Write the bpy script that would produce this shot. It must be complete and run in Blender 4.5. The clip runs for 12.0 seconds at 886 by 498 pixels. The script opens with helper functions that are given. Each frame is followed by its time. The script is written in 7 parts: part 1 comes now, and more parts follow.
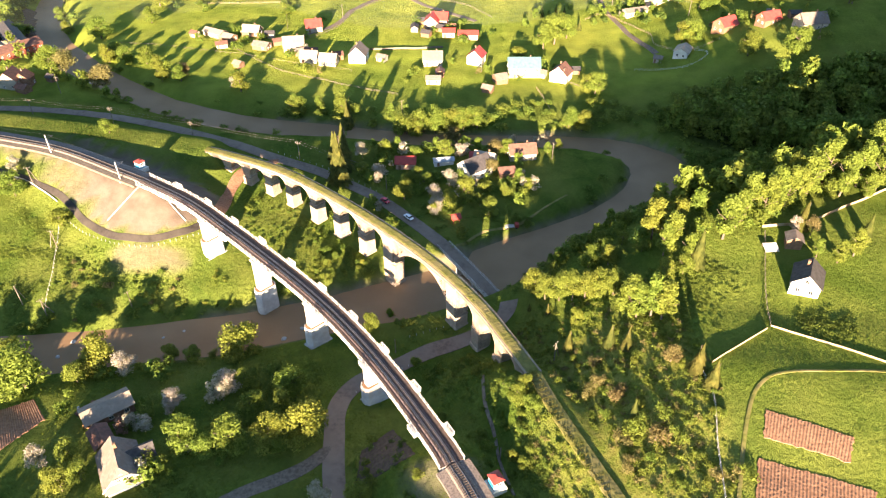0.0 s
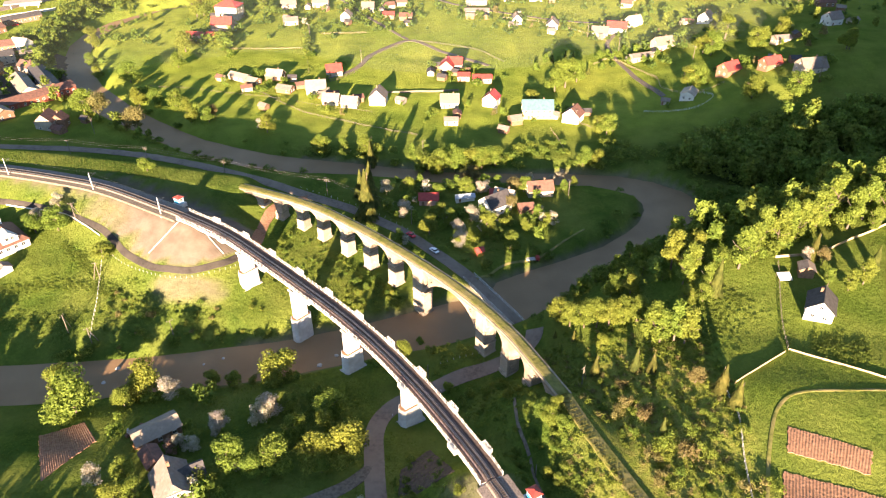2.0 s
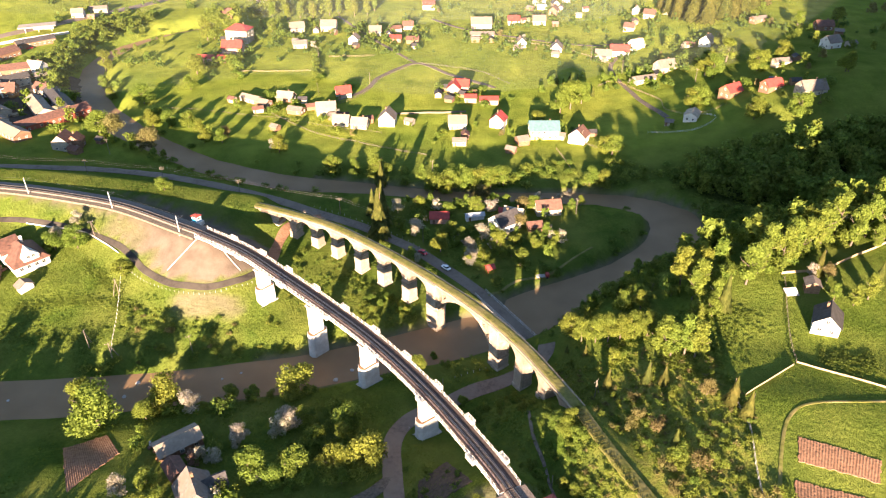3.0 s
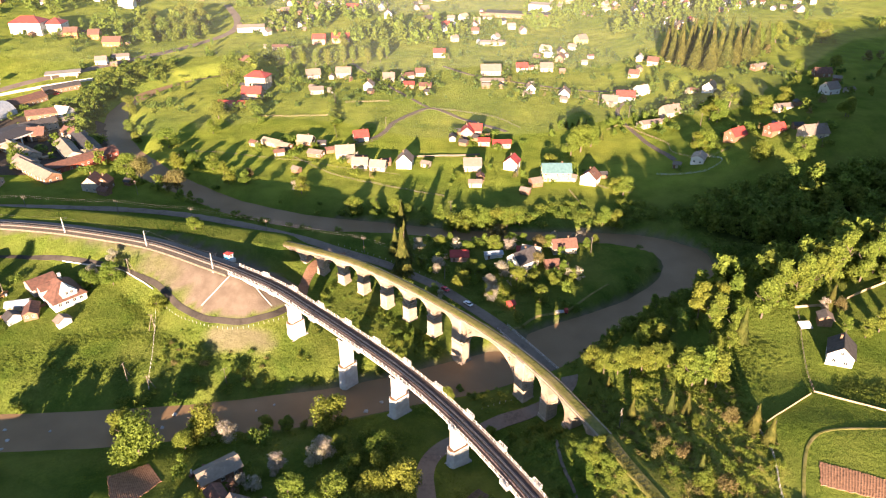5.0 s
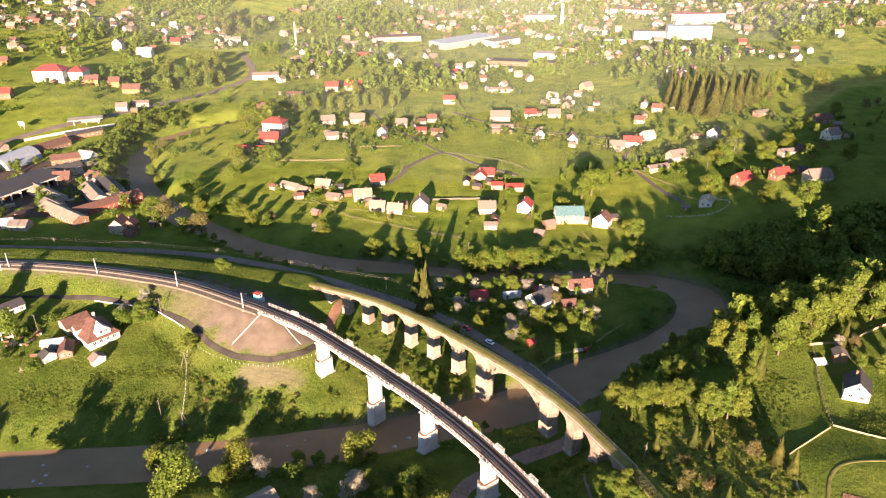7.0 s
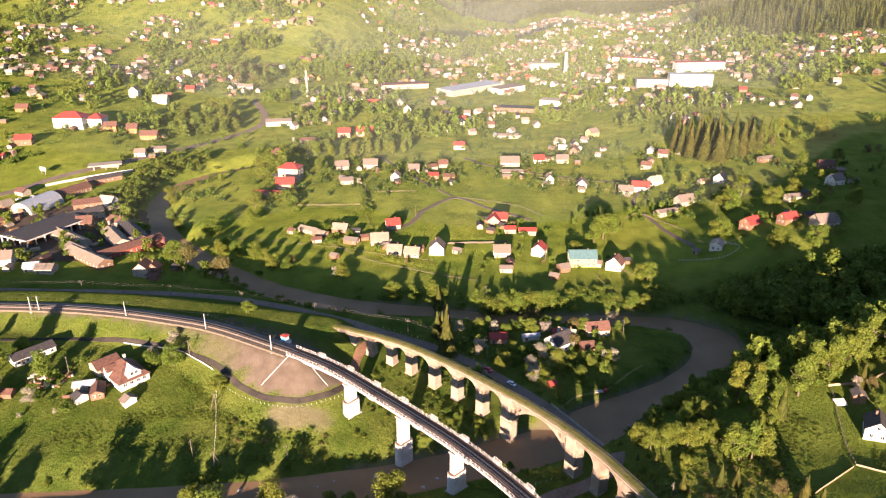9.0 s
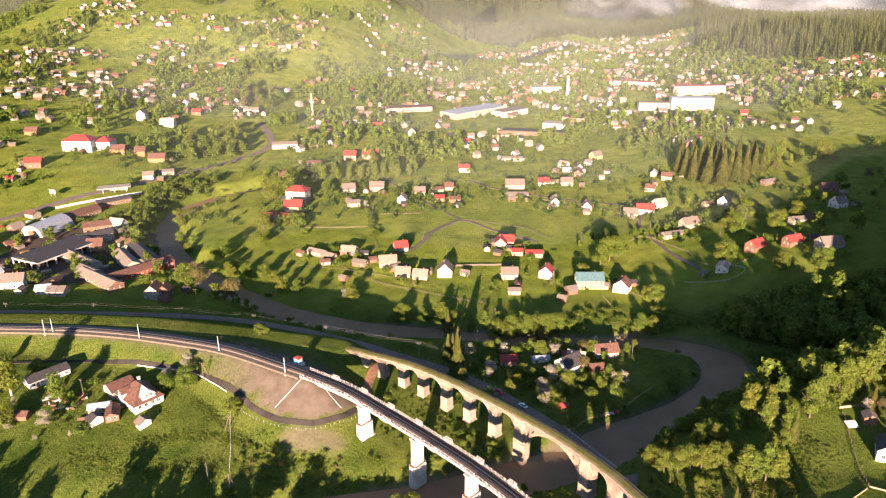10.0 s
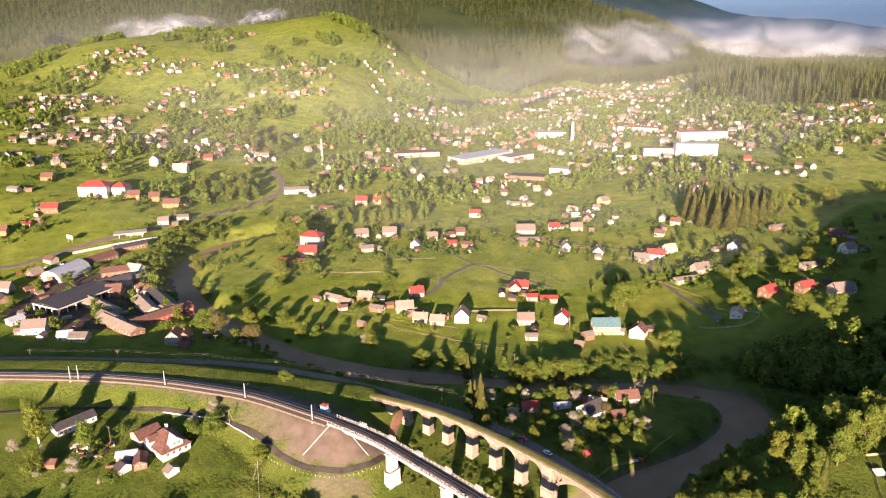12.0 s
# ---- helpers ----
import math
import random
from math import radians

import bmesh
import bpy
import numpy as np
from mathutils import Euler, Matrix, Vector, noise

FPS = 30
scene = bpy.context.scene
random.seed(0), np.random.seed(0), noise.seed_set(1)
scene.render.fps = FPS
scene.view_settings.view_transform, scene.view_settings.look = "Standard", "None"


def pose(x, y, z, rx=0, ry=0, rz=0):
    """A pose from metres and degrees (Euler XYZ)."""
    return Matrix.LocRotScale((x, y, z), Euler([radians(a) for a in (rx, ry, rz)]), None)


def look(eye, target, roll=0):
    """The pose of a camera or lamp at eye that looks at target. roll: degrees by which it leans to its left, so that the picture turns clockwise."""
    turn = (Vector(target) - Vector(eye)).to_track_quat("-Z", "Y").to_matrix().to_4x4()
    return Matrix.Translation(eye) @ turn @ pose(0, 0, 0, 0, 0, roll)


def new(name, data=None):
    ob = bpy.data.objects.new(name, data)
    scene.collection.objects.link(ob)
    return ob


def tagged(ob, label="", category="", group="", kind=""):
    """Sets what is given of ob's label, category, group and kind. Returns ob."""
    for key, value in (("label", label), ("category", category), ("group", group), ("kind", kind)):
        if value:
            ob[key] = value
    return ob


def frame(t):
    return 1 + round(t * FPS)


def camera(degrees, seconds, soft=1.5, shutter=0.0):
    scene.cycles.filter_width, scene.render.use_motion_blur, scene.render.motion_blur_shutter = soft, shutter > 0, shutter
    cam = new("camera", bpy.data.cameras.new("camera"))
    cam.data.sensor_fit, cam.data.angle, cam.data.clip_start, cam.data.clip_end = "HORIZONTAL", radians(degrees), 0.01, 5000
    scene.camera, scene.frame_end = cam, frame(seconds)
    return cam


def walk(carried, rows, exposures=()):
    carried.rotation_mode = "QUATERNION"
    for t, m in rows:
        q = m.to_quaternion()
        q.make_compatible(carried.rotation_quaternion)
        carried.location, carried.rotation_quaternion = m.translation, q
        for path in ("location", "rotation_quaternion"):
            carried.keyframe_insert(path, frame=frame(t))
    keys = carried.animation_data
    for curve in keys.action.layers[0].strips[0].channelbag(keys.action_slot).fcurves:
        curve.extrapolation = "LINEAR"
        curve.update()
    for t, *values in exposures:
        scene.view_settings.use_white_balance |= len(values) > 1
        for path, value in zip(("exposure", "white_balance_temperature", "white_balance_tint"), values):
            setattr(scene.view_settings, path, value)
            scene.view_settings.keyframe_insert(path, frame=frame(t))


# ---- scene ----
cam = camera(64.20, 12.0, soft=1.15)
# seconds, eye x, y, z, tilt from straight down, heading
PATH = [
    (0.0, -0.0, 0.0, 155.1, 52.264, -0.0),
    (0.5, -2.42, -2.77, 156.2, 53.079, -0.021),
    (1.0, -4.8, -5.54, 157.27, 53.901, -0.04),
    (1.5, -7.16, -8.28, 158.32, 54.729, -0.056),
    (2.0, -9.5, -10.99, 159.34, 55.562, -0.07),
    (2.5, -11.82, -13.68, 160.35, 56.401, -0.082),
    (3.0, -14.12, -16.33, 161.34, 57.244, -0.092),
    (3.5, -16.42, -18.93, 162.32, 58.091, -0.101),
    (4.0, -18.72, -21.49, 163.29, 58.942, -0.109),
    (4.5, -21.01, -23.99, 164.26, 59.795, -0.116),
    (5.0, -23.32, -26.43, 165.23, 60.65, -0.122),
    (5.5, -25.63, -28.8, 166.2, 61.506, -0.128),
    (6.0, -27.96, -31.1, 167.17, 62.364, -0.134),
    (6.5, -30.31, -33.32, 168.15, 63.222, -0.14),
    (7.0, -32.69, -35.45, 169.15, 64.079, -0.146),
    (7.5, -35.1, -37.49, 170.16, 64.936, -0.153),
    (8.0, -37.54, -39.44, 171.19, 65.791, -0.161),
    (8.5, -40.02, -41.28, 172.24, 66.644, -0.171),
    (9.0, -42.55, -43.01, 173.31, 67.494, -0.182),
    (9.5, -45.12, -44.62, 174.42, 68.341, -0.194),
    (10.0, -47.75, -46.12, 175.56, 69.184, -0.209),
    (10.5, -50.44, -47.48, 176.73, 70.022, -0.226),
    (11.0, -53.19, -48.72, 177.94, 70.855, -0.245),
    (11.5, -56.02, -49.81, 179.2, 71.683, -0.267),
    (12.0, -58.91, -50.75, 180.49, 72.504, -0.293),
]
walk(cam, [(t, pose(x, y, z, rx, 0, rz)) for t, x, y, z, rx, rz in PATH], exposures=[(0.0, 3.14, 6680, 16), (3.0, 2.94, 6680, 19), (6.5, 2.5, 6600, 23), (12.0, 2.12, 6350, 28)])

# ---------------------------------------------------------------- light
SUN_UP, SUN_TURN = 10.8, 7.8
world = bpy.data.worlds.new("sky")
scene.world = world
world.use_nodes = True
wn = world.node_tree.nodes
sky = wn.new("ShaderNodeTexSky")
sky.sky_type, sky.sun_disc = "NISHITA", False
sky.sun_elevation, sky.sun_rotation = radians(SUN_UP), radians(180 + SUN_TURN)
sky.air_density, sky.dust_density = 1.0, 0.1
sky.ozone_density = 2.0
wn["Background"].inputs["Strength"].default_value = 0.056
world.node_tree.links.new(sky.outputs[0], wn["Background"].inputs["Color"])
sun = new("sun", bpy.data.lights.new("sun", "SUN"))
sun.data.energy, sun.data.angle, sun.data.color = 5.0, radians(0.6), (1.0, 0.79, 0.55)
sun.matrix_world = look((0, 0, 0), (math.sin(radians(SUN_TURN)), math.cos(radians(SUN_TURN)), -math.tan(radians(SUN_UP))))


# ---------------------------------------------------------------- materials
def material(name, light, dark, scale=1.0, rough=0.85, bump=0.3, patch=None, patch_scale=0.08, metal=0.0, leaf=False, cover=False, brick=None, spec=0.3):
    m = bpy.data.materials.new(name)
    m.use_nodes = True
    nt = m.node_tree
    n, link = nt.nodes, nt.links.new
    bsdf = n["Principled BSDF"]
    bsdf.inputs["Roughness"].default_value, bsdf.inputs["Metallic"].default_value = rough, metal
    bsdf.inputs["Specular IOR Level"].default_value = spec
    geo = n.new("ShaderNodeNewGeometry")

    def noise_at(s, detail=7, most=1.0):
        k = n.new("ShaderNodeTexNoise")
        k.inputs["Scale"].default_value, k.inputs["Detail"].default_value = s, detail
        link(geo.outputs["Position"], k.inputs["Vector"])
        r = n.new("ShaderNodeMapRange")
        r.inputs["From Min"].default_value, r.inputs["From Max"].default_value = 0.34, 0.66
        r.inputs["To Max"].default_value = most
        link(k.outputs[0], r.inputs["Value"])
        return r.outputs[0]

    def mix(fac, a, b):
        k = n.new("ShaderNodeMix")
        k.data_type = "RGBA"
        for sock, v in ((k.inputs[0], fac), (k.inputs[6], a), (k.inputs[7], b)):
            if isinstance(v, (int, float)):
                sock.default_value = v
            elif isinstance(v, tuple):
                sock.default_value = (*v, 1)
            else:
                link(v, sock)
        return k.outputs[2]

    fine = noise_at(scale)
    colour = mix(fine, dark, light)
    if brick:
        k = n.new("ShaderNodeTexBrick")
        k.inputs["Scale"].default_value = brick
        k.inputs["Color1"].default_value, k.inputs["Color2"].default_value = (1, 1, 1, 1), (0.72, 0.7, 0.68, 1)
        k.inputs["Mortar"].default_value, k.inputs["Mortar Size"].default_value = (0.5, 0.48, 0.45, 1), 0.03
        tex = n.new("ShaderNodeTexCoord")
        link(tex.outputs["UV"], k.inputs["Vector"])
        mul = n.new("ShaderNodeMix")
        mul.data_type, mul.blend_type = "RGBA", "MULTIPLY"
        mul.inputs[0].default_value = 0.8
        link(colour, mul.inputs[6]), link(k.outputs[0], mul.inputs[7])
        colour = mul.outputs[2]
    if patch:
        colour = mix(noise_at(patch_scale, 6), colour, patch)
    if leaf:
        info = n.new("ShaderNodeObjectInfo")
        vary = n.new("ShaderNodeMix")
        vary.data_type = "RGBA"
        hue = n.new("ShaderNodeHueSaturation")
        r = n.new("ShaderNodeMapRange")
        r.inputs["To Min"].default_value, r.inputs["To Max"].default_value = 0.75, 1.22
        link(geo.outputs["Random Per Island"], r.inputs["Value"])
        r2 = n.new("ShaderNodeMapRange")
        r2.inputs["To Min"].default_value, r2.inputs["To Max"].default_value = 0.475, 0.52
        link(info.outputs["Random"], r2.inputs["Value"])
        link(r2.outputs[0], hue.inputs["Hue"]), link(r.outputs[0], hue.inputs["Value"]), link(colour, hue.inputs["Color"])
        colour = hue.outputs[0]
        trans = n.new("ShaderNodeBsdfTranslucent")
        add = n.new("ShaderNodeMixShader")
        add.inputs[0].default_value = 0.5
        link(colour, trans.inputs["Color"])
        link(bsdf.outputs[0], add.inputs[1]), link(trans.outputs[0], add.inputs[2])
        link(add.outputs[0], n["Material Output"].inputs["Surface"])
    if cover:
        attr = n.new("ShaderNodeAttribute")
        attr.attribute_name = "cover"
        sep = n.new("ShaderNodeSeparateColor")
        link(attr.outputs["Color"], sep.inputs[0])
        plots, turn = n.new("ShaderNodeTexVoronoi"), n.new("ShaderNodeMapping")
        turn.inputs["Scale"].default_value, turn.inputs["Rotation"].default_value = (0.021, 0.034, 0.0), (0, 0, 0.35)
        plots.inputs["Scale"].default_value, plots.inputs["Randomness"].default_value = 1.0, 0.8
        each = n.new("ShaderNodeSeparateColor")
        link(geo.outputs["Position"], turn.inputs["Vector"]), link(turn.outputs[0], plots.inputs["Vector"]), link(plots.outputs["Color"], each.inputs[0])

        def share_of(value, most):
            r = n.new("ShaderNodeMapRange")
            r.inputs["From Min"].default_value, r.inputs["To Max"].default_value = 0.35, most
            link(value, r.inputs["Value"])
            return r.outputs[0]
        colour = mix(share_of(each.outputs[0], 0.6), colour, (0.17, 0.185, 0.035))
        colour = mix(share_of(each.outputs[1], 0.6), colour, (0.062, 0.105, 0.018))
        colour = mix(noise_at(0.011, 5, 0.5), colour, (0.062, 0.105, 0.02))
        colour = mix(noise_at(0.16, 6, 0.65), colour, (0.048, 0.082, 0.014))
        colour = mix(noise_at(1.1, 5, 0.5), colour, (0.04, 0.07, 0.012))
        colour = mix(noise_at(0.06, 5, 0.45), colour, (0.2, 0.205, 0.048))
        # paler green on the flats: extra sunlight and haze put into the colour
        sunlit_attr = n.new("ShaderNodeAttribute")
        sunlit_attr.attribute_name = "sunlit_pasture"
        sunlit_mix = n.new("ShaderNodeMath")
        sunlit_mix.operation = "MULTIPLY"
        sunlit_vary = n.new("ShaderNodeMapRange")
        sunlit_vary.inputs["To Min"].default_value = 0.4
        link(noise_at(0.09, 6), sunlit_vary.inputs["Value"])
        link(sunlit_attr.outputs["Fac"], sunlit_mix.inputs[0]), link(sunlit_vary.outputs[0], sunlit_mix.inputs[1])
        colour = mix(sunlit_mix.outputs[0], colour, mix(noise_at(0.02, 5), (0.31, 0.335, 0.054), (0.19, 0.25, 0.036)))
        colour = mix(sep.outputs[1], colour, mix(noise_at(0.5), (0.235, 0.215, 0.055), (0.15, 0.18, 0.03)))
        colour = mix(sep.outputs[0], colour, mix(noise_at(0.22, 9), (0.158, 0.124, 0.096), (0.112, 0.086, 0.066)))
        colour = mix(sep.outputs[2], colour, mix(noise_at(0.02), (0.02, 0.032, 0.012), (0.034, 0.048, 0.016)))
    link(colour, bsdf.inputs["Base Color"])
    if bump:
        k = n.new("ShaderNodeBump")
        k.inputs["Strength"].default_value, k.inputs["Distance"].default_value = bump, min(0.25, 0.12 / max(scale, 0.3))
        link(fine, k.inputs["Height"])
        if cover:
            k.inputs["Distance"].default_value = 0.5
            calm = n.new("ShaderNodeMapRange")
            calm.inputs["To Min"].default_value, calm.inputs["To Max"].default_value = 0.5, 0.08
            link(sep.outputs[0], calm.inputs["Value"]), link(calm.outputs[0], k.inputs["Strength"])
            link(noise_at(0.7, 5), k.inputs["Height"])
            # upright blades: the surface leans every way within a hand's breadth
            blades, lean, sway, sum_up, unit = (n.new(x) for x in ("ShaderNodeTexNoise", "ShaderNodeVectorMath", "ShaderNodeVectorMath", "ShaderNodeVectorMath", "ShaderNodeVectorMath"))
            blades.inputs["Scale"].default_value, blades.inputs["Detail"].default_value = 11.0, 1
            lean.operation, sway.operation, unit.operation = "SUBTRACT", "SCALE", "NORMALIZE"
            lean.inputs[1].default_value = (0.5, 0.5, 0.5)
            soft = n.new("ShaderNodeMapRange")
            soft.inputs["To Min"].default_value, soft.inputs["To Max"].default_value = 5.5, 1.2
            link(sep.outputs[0], soft.inputs["Value"]), link(soft.outputs[0], sway.inputs["Scale"])
            link(geo.outputs["Position"], blades.inputs["Vector"]), link(blades.outputs["Color"], lean.inputs[0]), link(lean.outputs[0], sway.inputs[0])
            link(sway.outputs[0], sum_up.inputs[0]), link(k.outputs[0], sum_up.inputs[1]), link(sum_up.outputs[0], unit.inputs[0])
            k = unit
        link(k.outputs[0], bsdf.inputs["Normal"])
    return m


M = {
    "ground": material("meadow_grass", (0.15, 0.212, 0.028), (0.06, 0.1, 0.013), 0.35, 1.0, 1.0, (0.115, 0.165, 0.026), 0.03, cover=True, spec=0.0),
    "lane": material("dark_lane", (0.05, 0.044, 0.04), (0.03, 0.026, 0.023), 1.0, 1.0, 0.1, (0.07, 0.06, 0.05), 0.2, spec=0.0),
    "pale_blue": material("pale_blue_paint", (0.32, 0.46, 0.55), (0.26, 0.38, 0.47), 0.8, 0.6, 0.1),
    "asphalt": material("asphalt", (0.19, 0.148, 0.118), (0.12, 0.094, 0.075), 0.8, 1.0, 0.1, (0.2, 0.158, 0.125), 0.15, spec=0.05),
    "track": material("gravel_lane", (0.176, 0.144, 0.112), (0.104, 0.084, 0.064), 1.2, 1.0, 0.4, spec=0.05),
    "dirt": material("bare_soil", (0.27, 0.15, 0.092), (0.18, 0.096, 0.058), 1.5, 1.0, 0.5, spec=0.1),
    "stone": material("viaduct_stone", (0.44, 0.36, 0.285), (0.29, 0.23, 0.175), 0.7, 0.9, 0.5, (0.2, 0.15, 0.11), 0.25, brick=0.9),
    "pierstone": material("pale_pier_stone", (0.46, 0.38, 0.3), (0.33, 0.27, 0.21), 0.7, 0.9, 0.5, (0.26, 0.2, 0.15), 0.3, brick=0.9),
    "coping": material("weathered_coping", (0.25, 0.185, 0.125), (0.15, 0.11, 0.075), 1.3, 0.95, 0.4, (0.3, 0.24, 0.17), 0.4),
    "concrete": material("pale_concrete", (0.56, 0.545, 0.525), (0.46, 0.445, 0.425), 0.9, 0.85, 0.15, (0.38, 0.35, 0.32), 0.3),
    "greycon": material("grey_concrete", (0.4, 0.384, 0.36), (0.288, 0.272, 0.256), 1.2, 0.9, 0.2),
    "rustcon": material("rusty_ledge", (0.225, 0.128, 0.075), (0.135, 0.0825, 0.0525), 1.4, 0.9, 0.3),
    "ballast": material("dark_ballast", (0.13, 0.10, 0.10), (0.06, 0.045, 0.04), 2.5, 1.0, 0.6),
    "bankballast": material("pale_brown_ballast", (0.21, 0.168, 0.142), (0.11, 0.088, 0.075), 2.5, 1.0, 0.6),
    "sleeper": material("sleeper_wood", (0.10, 0.075, 0.06), (0.05, 0.04, 0.035), 3, 0.9, 0.3),
    "plank": material("walkway_plank", (0.11, 0.072, 0.055), (0.06, 0.042, 0.034), 1.5, 0.9, 0.3),
    "rail": material("steel_rail", (0.35, 0.33, 0.32), (0.22, 0.2, 0.19), 3, 0.4, 0, metal=0.9),
    "white": material("white_wall", (0.55, 0.535, 0.5), (0.45, 0.435, 0.4), 0.6, 0.85, 0.1),
    "cream": material("cream_wall", (0.36, 0.31, 0.245), (0.27, 0.23, 0.18), 0.6, 0.85, 0.1),
    "pink": material("rose_plaster", (0.38, 0.24, 0.185), (0.3, 0.185, 0.14), 0.6, 0.85, 0.1),
    "yellow": material("yellow_wall", (0.476, 0.434, 0.168), (0.392, 0.35, 0.126), 0.6, 0.85, 0.1),
    "wood": material("dark_boards", (0.225, 0.128, 0.075), (0.128, 0.0713, 0.045), 1.2, 0.85, 0.2),
    "rust": material("red_painted_boards", (0.3, 0.075, 0.045), (0.19, 0.05, 0.032), 1.2, 0.8, 0.2),
    "timber": material("log_wall", (0.322, 0.168, 0.063), (0.224, 0.112, 0.042), 1.2, 0.8, 0.2),
    "slate": material("grey_slate_roof", (0.198, 0.165, 0.142), (0.119, 0.0977, 0.0845), 1.1, 0.85, 0.3, (0.16, 0.12, 0.095), 0.4),
    "shingle": material("weathered_shingles", (0.3, 0.245, 0.185), (0.19, 0.155, 0.118), 1.4, 0.9, 0.3, (0.2, 0.16, 0.125), 0.35),
    "red": material("red_sheet_roof", (0.34, 0.055, 0.042), (0.24, 0.036, 0.03), 0.8, 0.5, 0.1),
    "brown": material("rust_brown_roof", (0.15, 0.072, 0.052), (0.085, 0.045, 0.034), 0.9, 0.75, 0.2),
    "dark": material("dark_roof", (0.06, 0.055, 0.055), (0.035, 0.03, 0.03), 1.0, 0.7, 0.2),
    "grey": material("zinc_roof", (0.338, 0.36, 0.39), (0.247, 0.27, 0.3), 0.8, 0.45, 0.1),
    "teal": material("teal_sheet_roof", (0.085, 0.155, 0.165), (0.06, 0.115, 0.125), 0.8, 0.5, 0.1),
    "blue": material("blue_paint", (0.03, 0.30, 0.50), (0.02, 0.22, 0.4), 0.8, 0.5, 0.1),
    "pane": material("window_glass", (0.03, 0.035, 0.04), (0.02, 0.022, 0.025), 1, 0.08, 0, spec=0.8),
    "bark": material("bark", (0.16, 0.12, 0.09), (0.08, 0.06, 0.045), 2, 0.95, 0.5),
    "birchbark": material("birch_bark", (0.60, 0.57, 0.52), (0.3, 0.28, 0.25), 1.5, 0.9, 0.3),
    "leaf": material("spring_leaves", (0.205, 0.25, 0.042), (0.12, 0.16, 0.025), 0.5, 0.7, 0, leaf=True, spec=0.15),
    "garden": material("garden_leaves", (0.125, 0.165, 0.032), (0.07, 0.098, 0.018), 0.5, 0.7, 0, leaf=True, spec=0.15),
    "shrub": material("shrub_leaves", (0.16, 0.215, 0.036), (0.1, 0.14, 0.023), 0.5, 0.7, 0, leaf=True, spec=0.15),
    "needle": material("spruce_needles", (0.14, 0.14, 0.034), (0.066, 0.078, 0.019), 0.5, 0.8, 0, leaf=True, spec=0.1),
    "forest": material("forest_needles", (0.15, 0.155, 0.045), (0.045, 0.055, 0.018), 0.5, 0.8, 0, leaf=True, spec=0.1),
    "bloom": material("white_blossom", (0.47, 0.428, 0.37), (0.299, 0.278, 0.171), 0.9, 0.8, 0, leaf=True, spec=0.1),
    "pinkbloom": material("pink_blossom", (0.31, 0.186, 0.149), (0.186, 0.124, 0.0744), 0.9, 0.8, 0, leaf=True, spec=0.1),
    "twig": material("budding_twigs", (0.235, 0.2, 0.08), (0.14, 0.125, 0.045), 0.6, 0.9, 0, leaf=True, spec=0.1),
    "tuft": material("dry_grass_tufts", (0.15, 0.15, 0.04), (0.085, 0.09, 0.022), 0.8, 1.0, 0, leaf=True, spec=0.0),
    "oldturf": material("dry_turf", (0.17, 0.165, 0.042), (0.085, 0.095, 0.022), 0.9, 1.0, 0.6, (0.19, 0.16, 0.07), 0.2, spec=0.0),
    "turf": material("fresh_grass_blades", (0.155, 0.21, 0.034), (0.075, 0.12, 0.018), 0.35, 1.0, 0, (0.115, 0.165, 0.026), 0.03, leaf=True, spec=0.0),
    "mast": material("pale_mast", (0.465, 0.45, 0.42), (0.375, 0.36, 0.33), 1, 0.8, 0.1),
    "polewood": material("weathered_pole", (0.17, 0.14, 0.11), (0.11, 0.09, 0.07), 2, 0.9, 0.2),
    "carred": material("red_car_paint", (0.55, 0.02, 0.03), (0.5, 0.02, 0.03), 1, 0.25, 0, spec=0.6),
    "carwhite": material("white_car_paint", (0.8, 0.8, 0.8), (0.75, 0.75, 0.75), 1, 0.25, 0, spec=0.6),
    "tyre": material("tyre_rubber", (0.03, 0.03, 0.03), (0.02, 0.02, 0.02), 2, 0.9, 0.1),
    "board": material("sunlit_boards", (0.358, 0.273, 0.176), (0.26, 0.195, 0.124), 1.5, 0.85, 0.2),
    "earth": material("dark_garden_soil", (0.10, 0.075, 0.055), (0.06, 0.045, 0.035), 1.2, 1.0, 0.5, spec=0.1),
}
water = material("silty_water", (0.258, 0.166, 0.092), (0.205, 0.13, 0.071), 0.05, 0.5, 0, spec=0.06)
k = water.node_tree.nodes.new("ShaderNodeBump")
w = water.node_tree.nodes.new("ShaderNodeTexNoise")
w.inputs["Scale"].default_value, w.inputs["Detail"].default_value = 0.9, 5
k.inputs["Strength"].default_value, k.inputs["Distance"].default_value = 0.25, 0.25
water.node_tree.links.new(w.outputs[0], k.inputs["Height"])
gp = water.node_tree.nodes.new("ShaderNodeNewGeometry")
water.node_tree.links.new(gp.outputs["Position"], w.inputs["Vector"])
water.node_tree.links.new(k.outputs[0], water.node_tree.nodes["Principled BSDF"].inputs["Normal"])
M["water"] = water

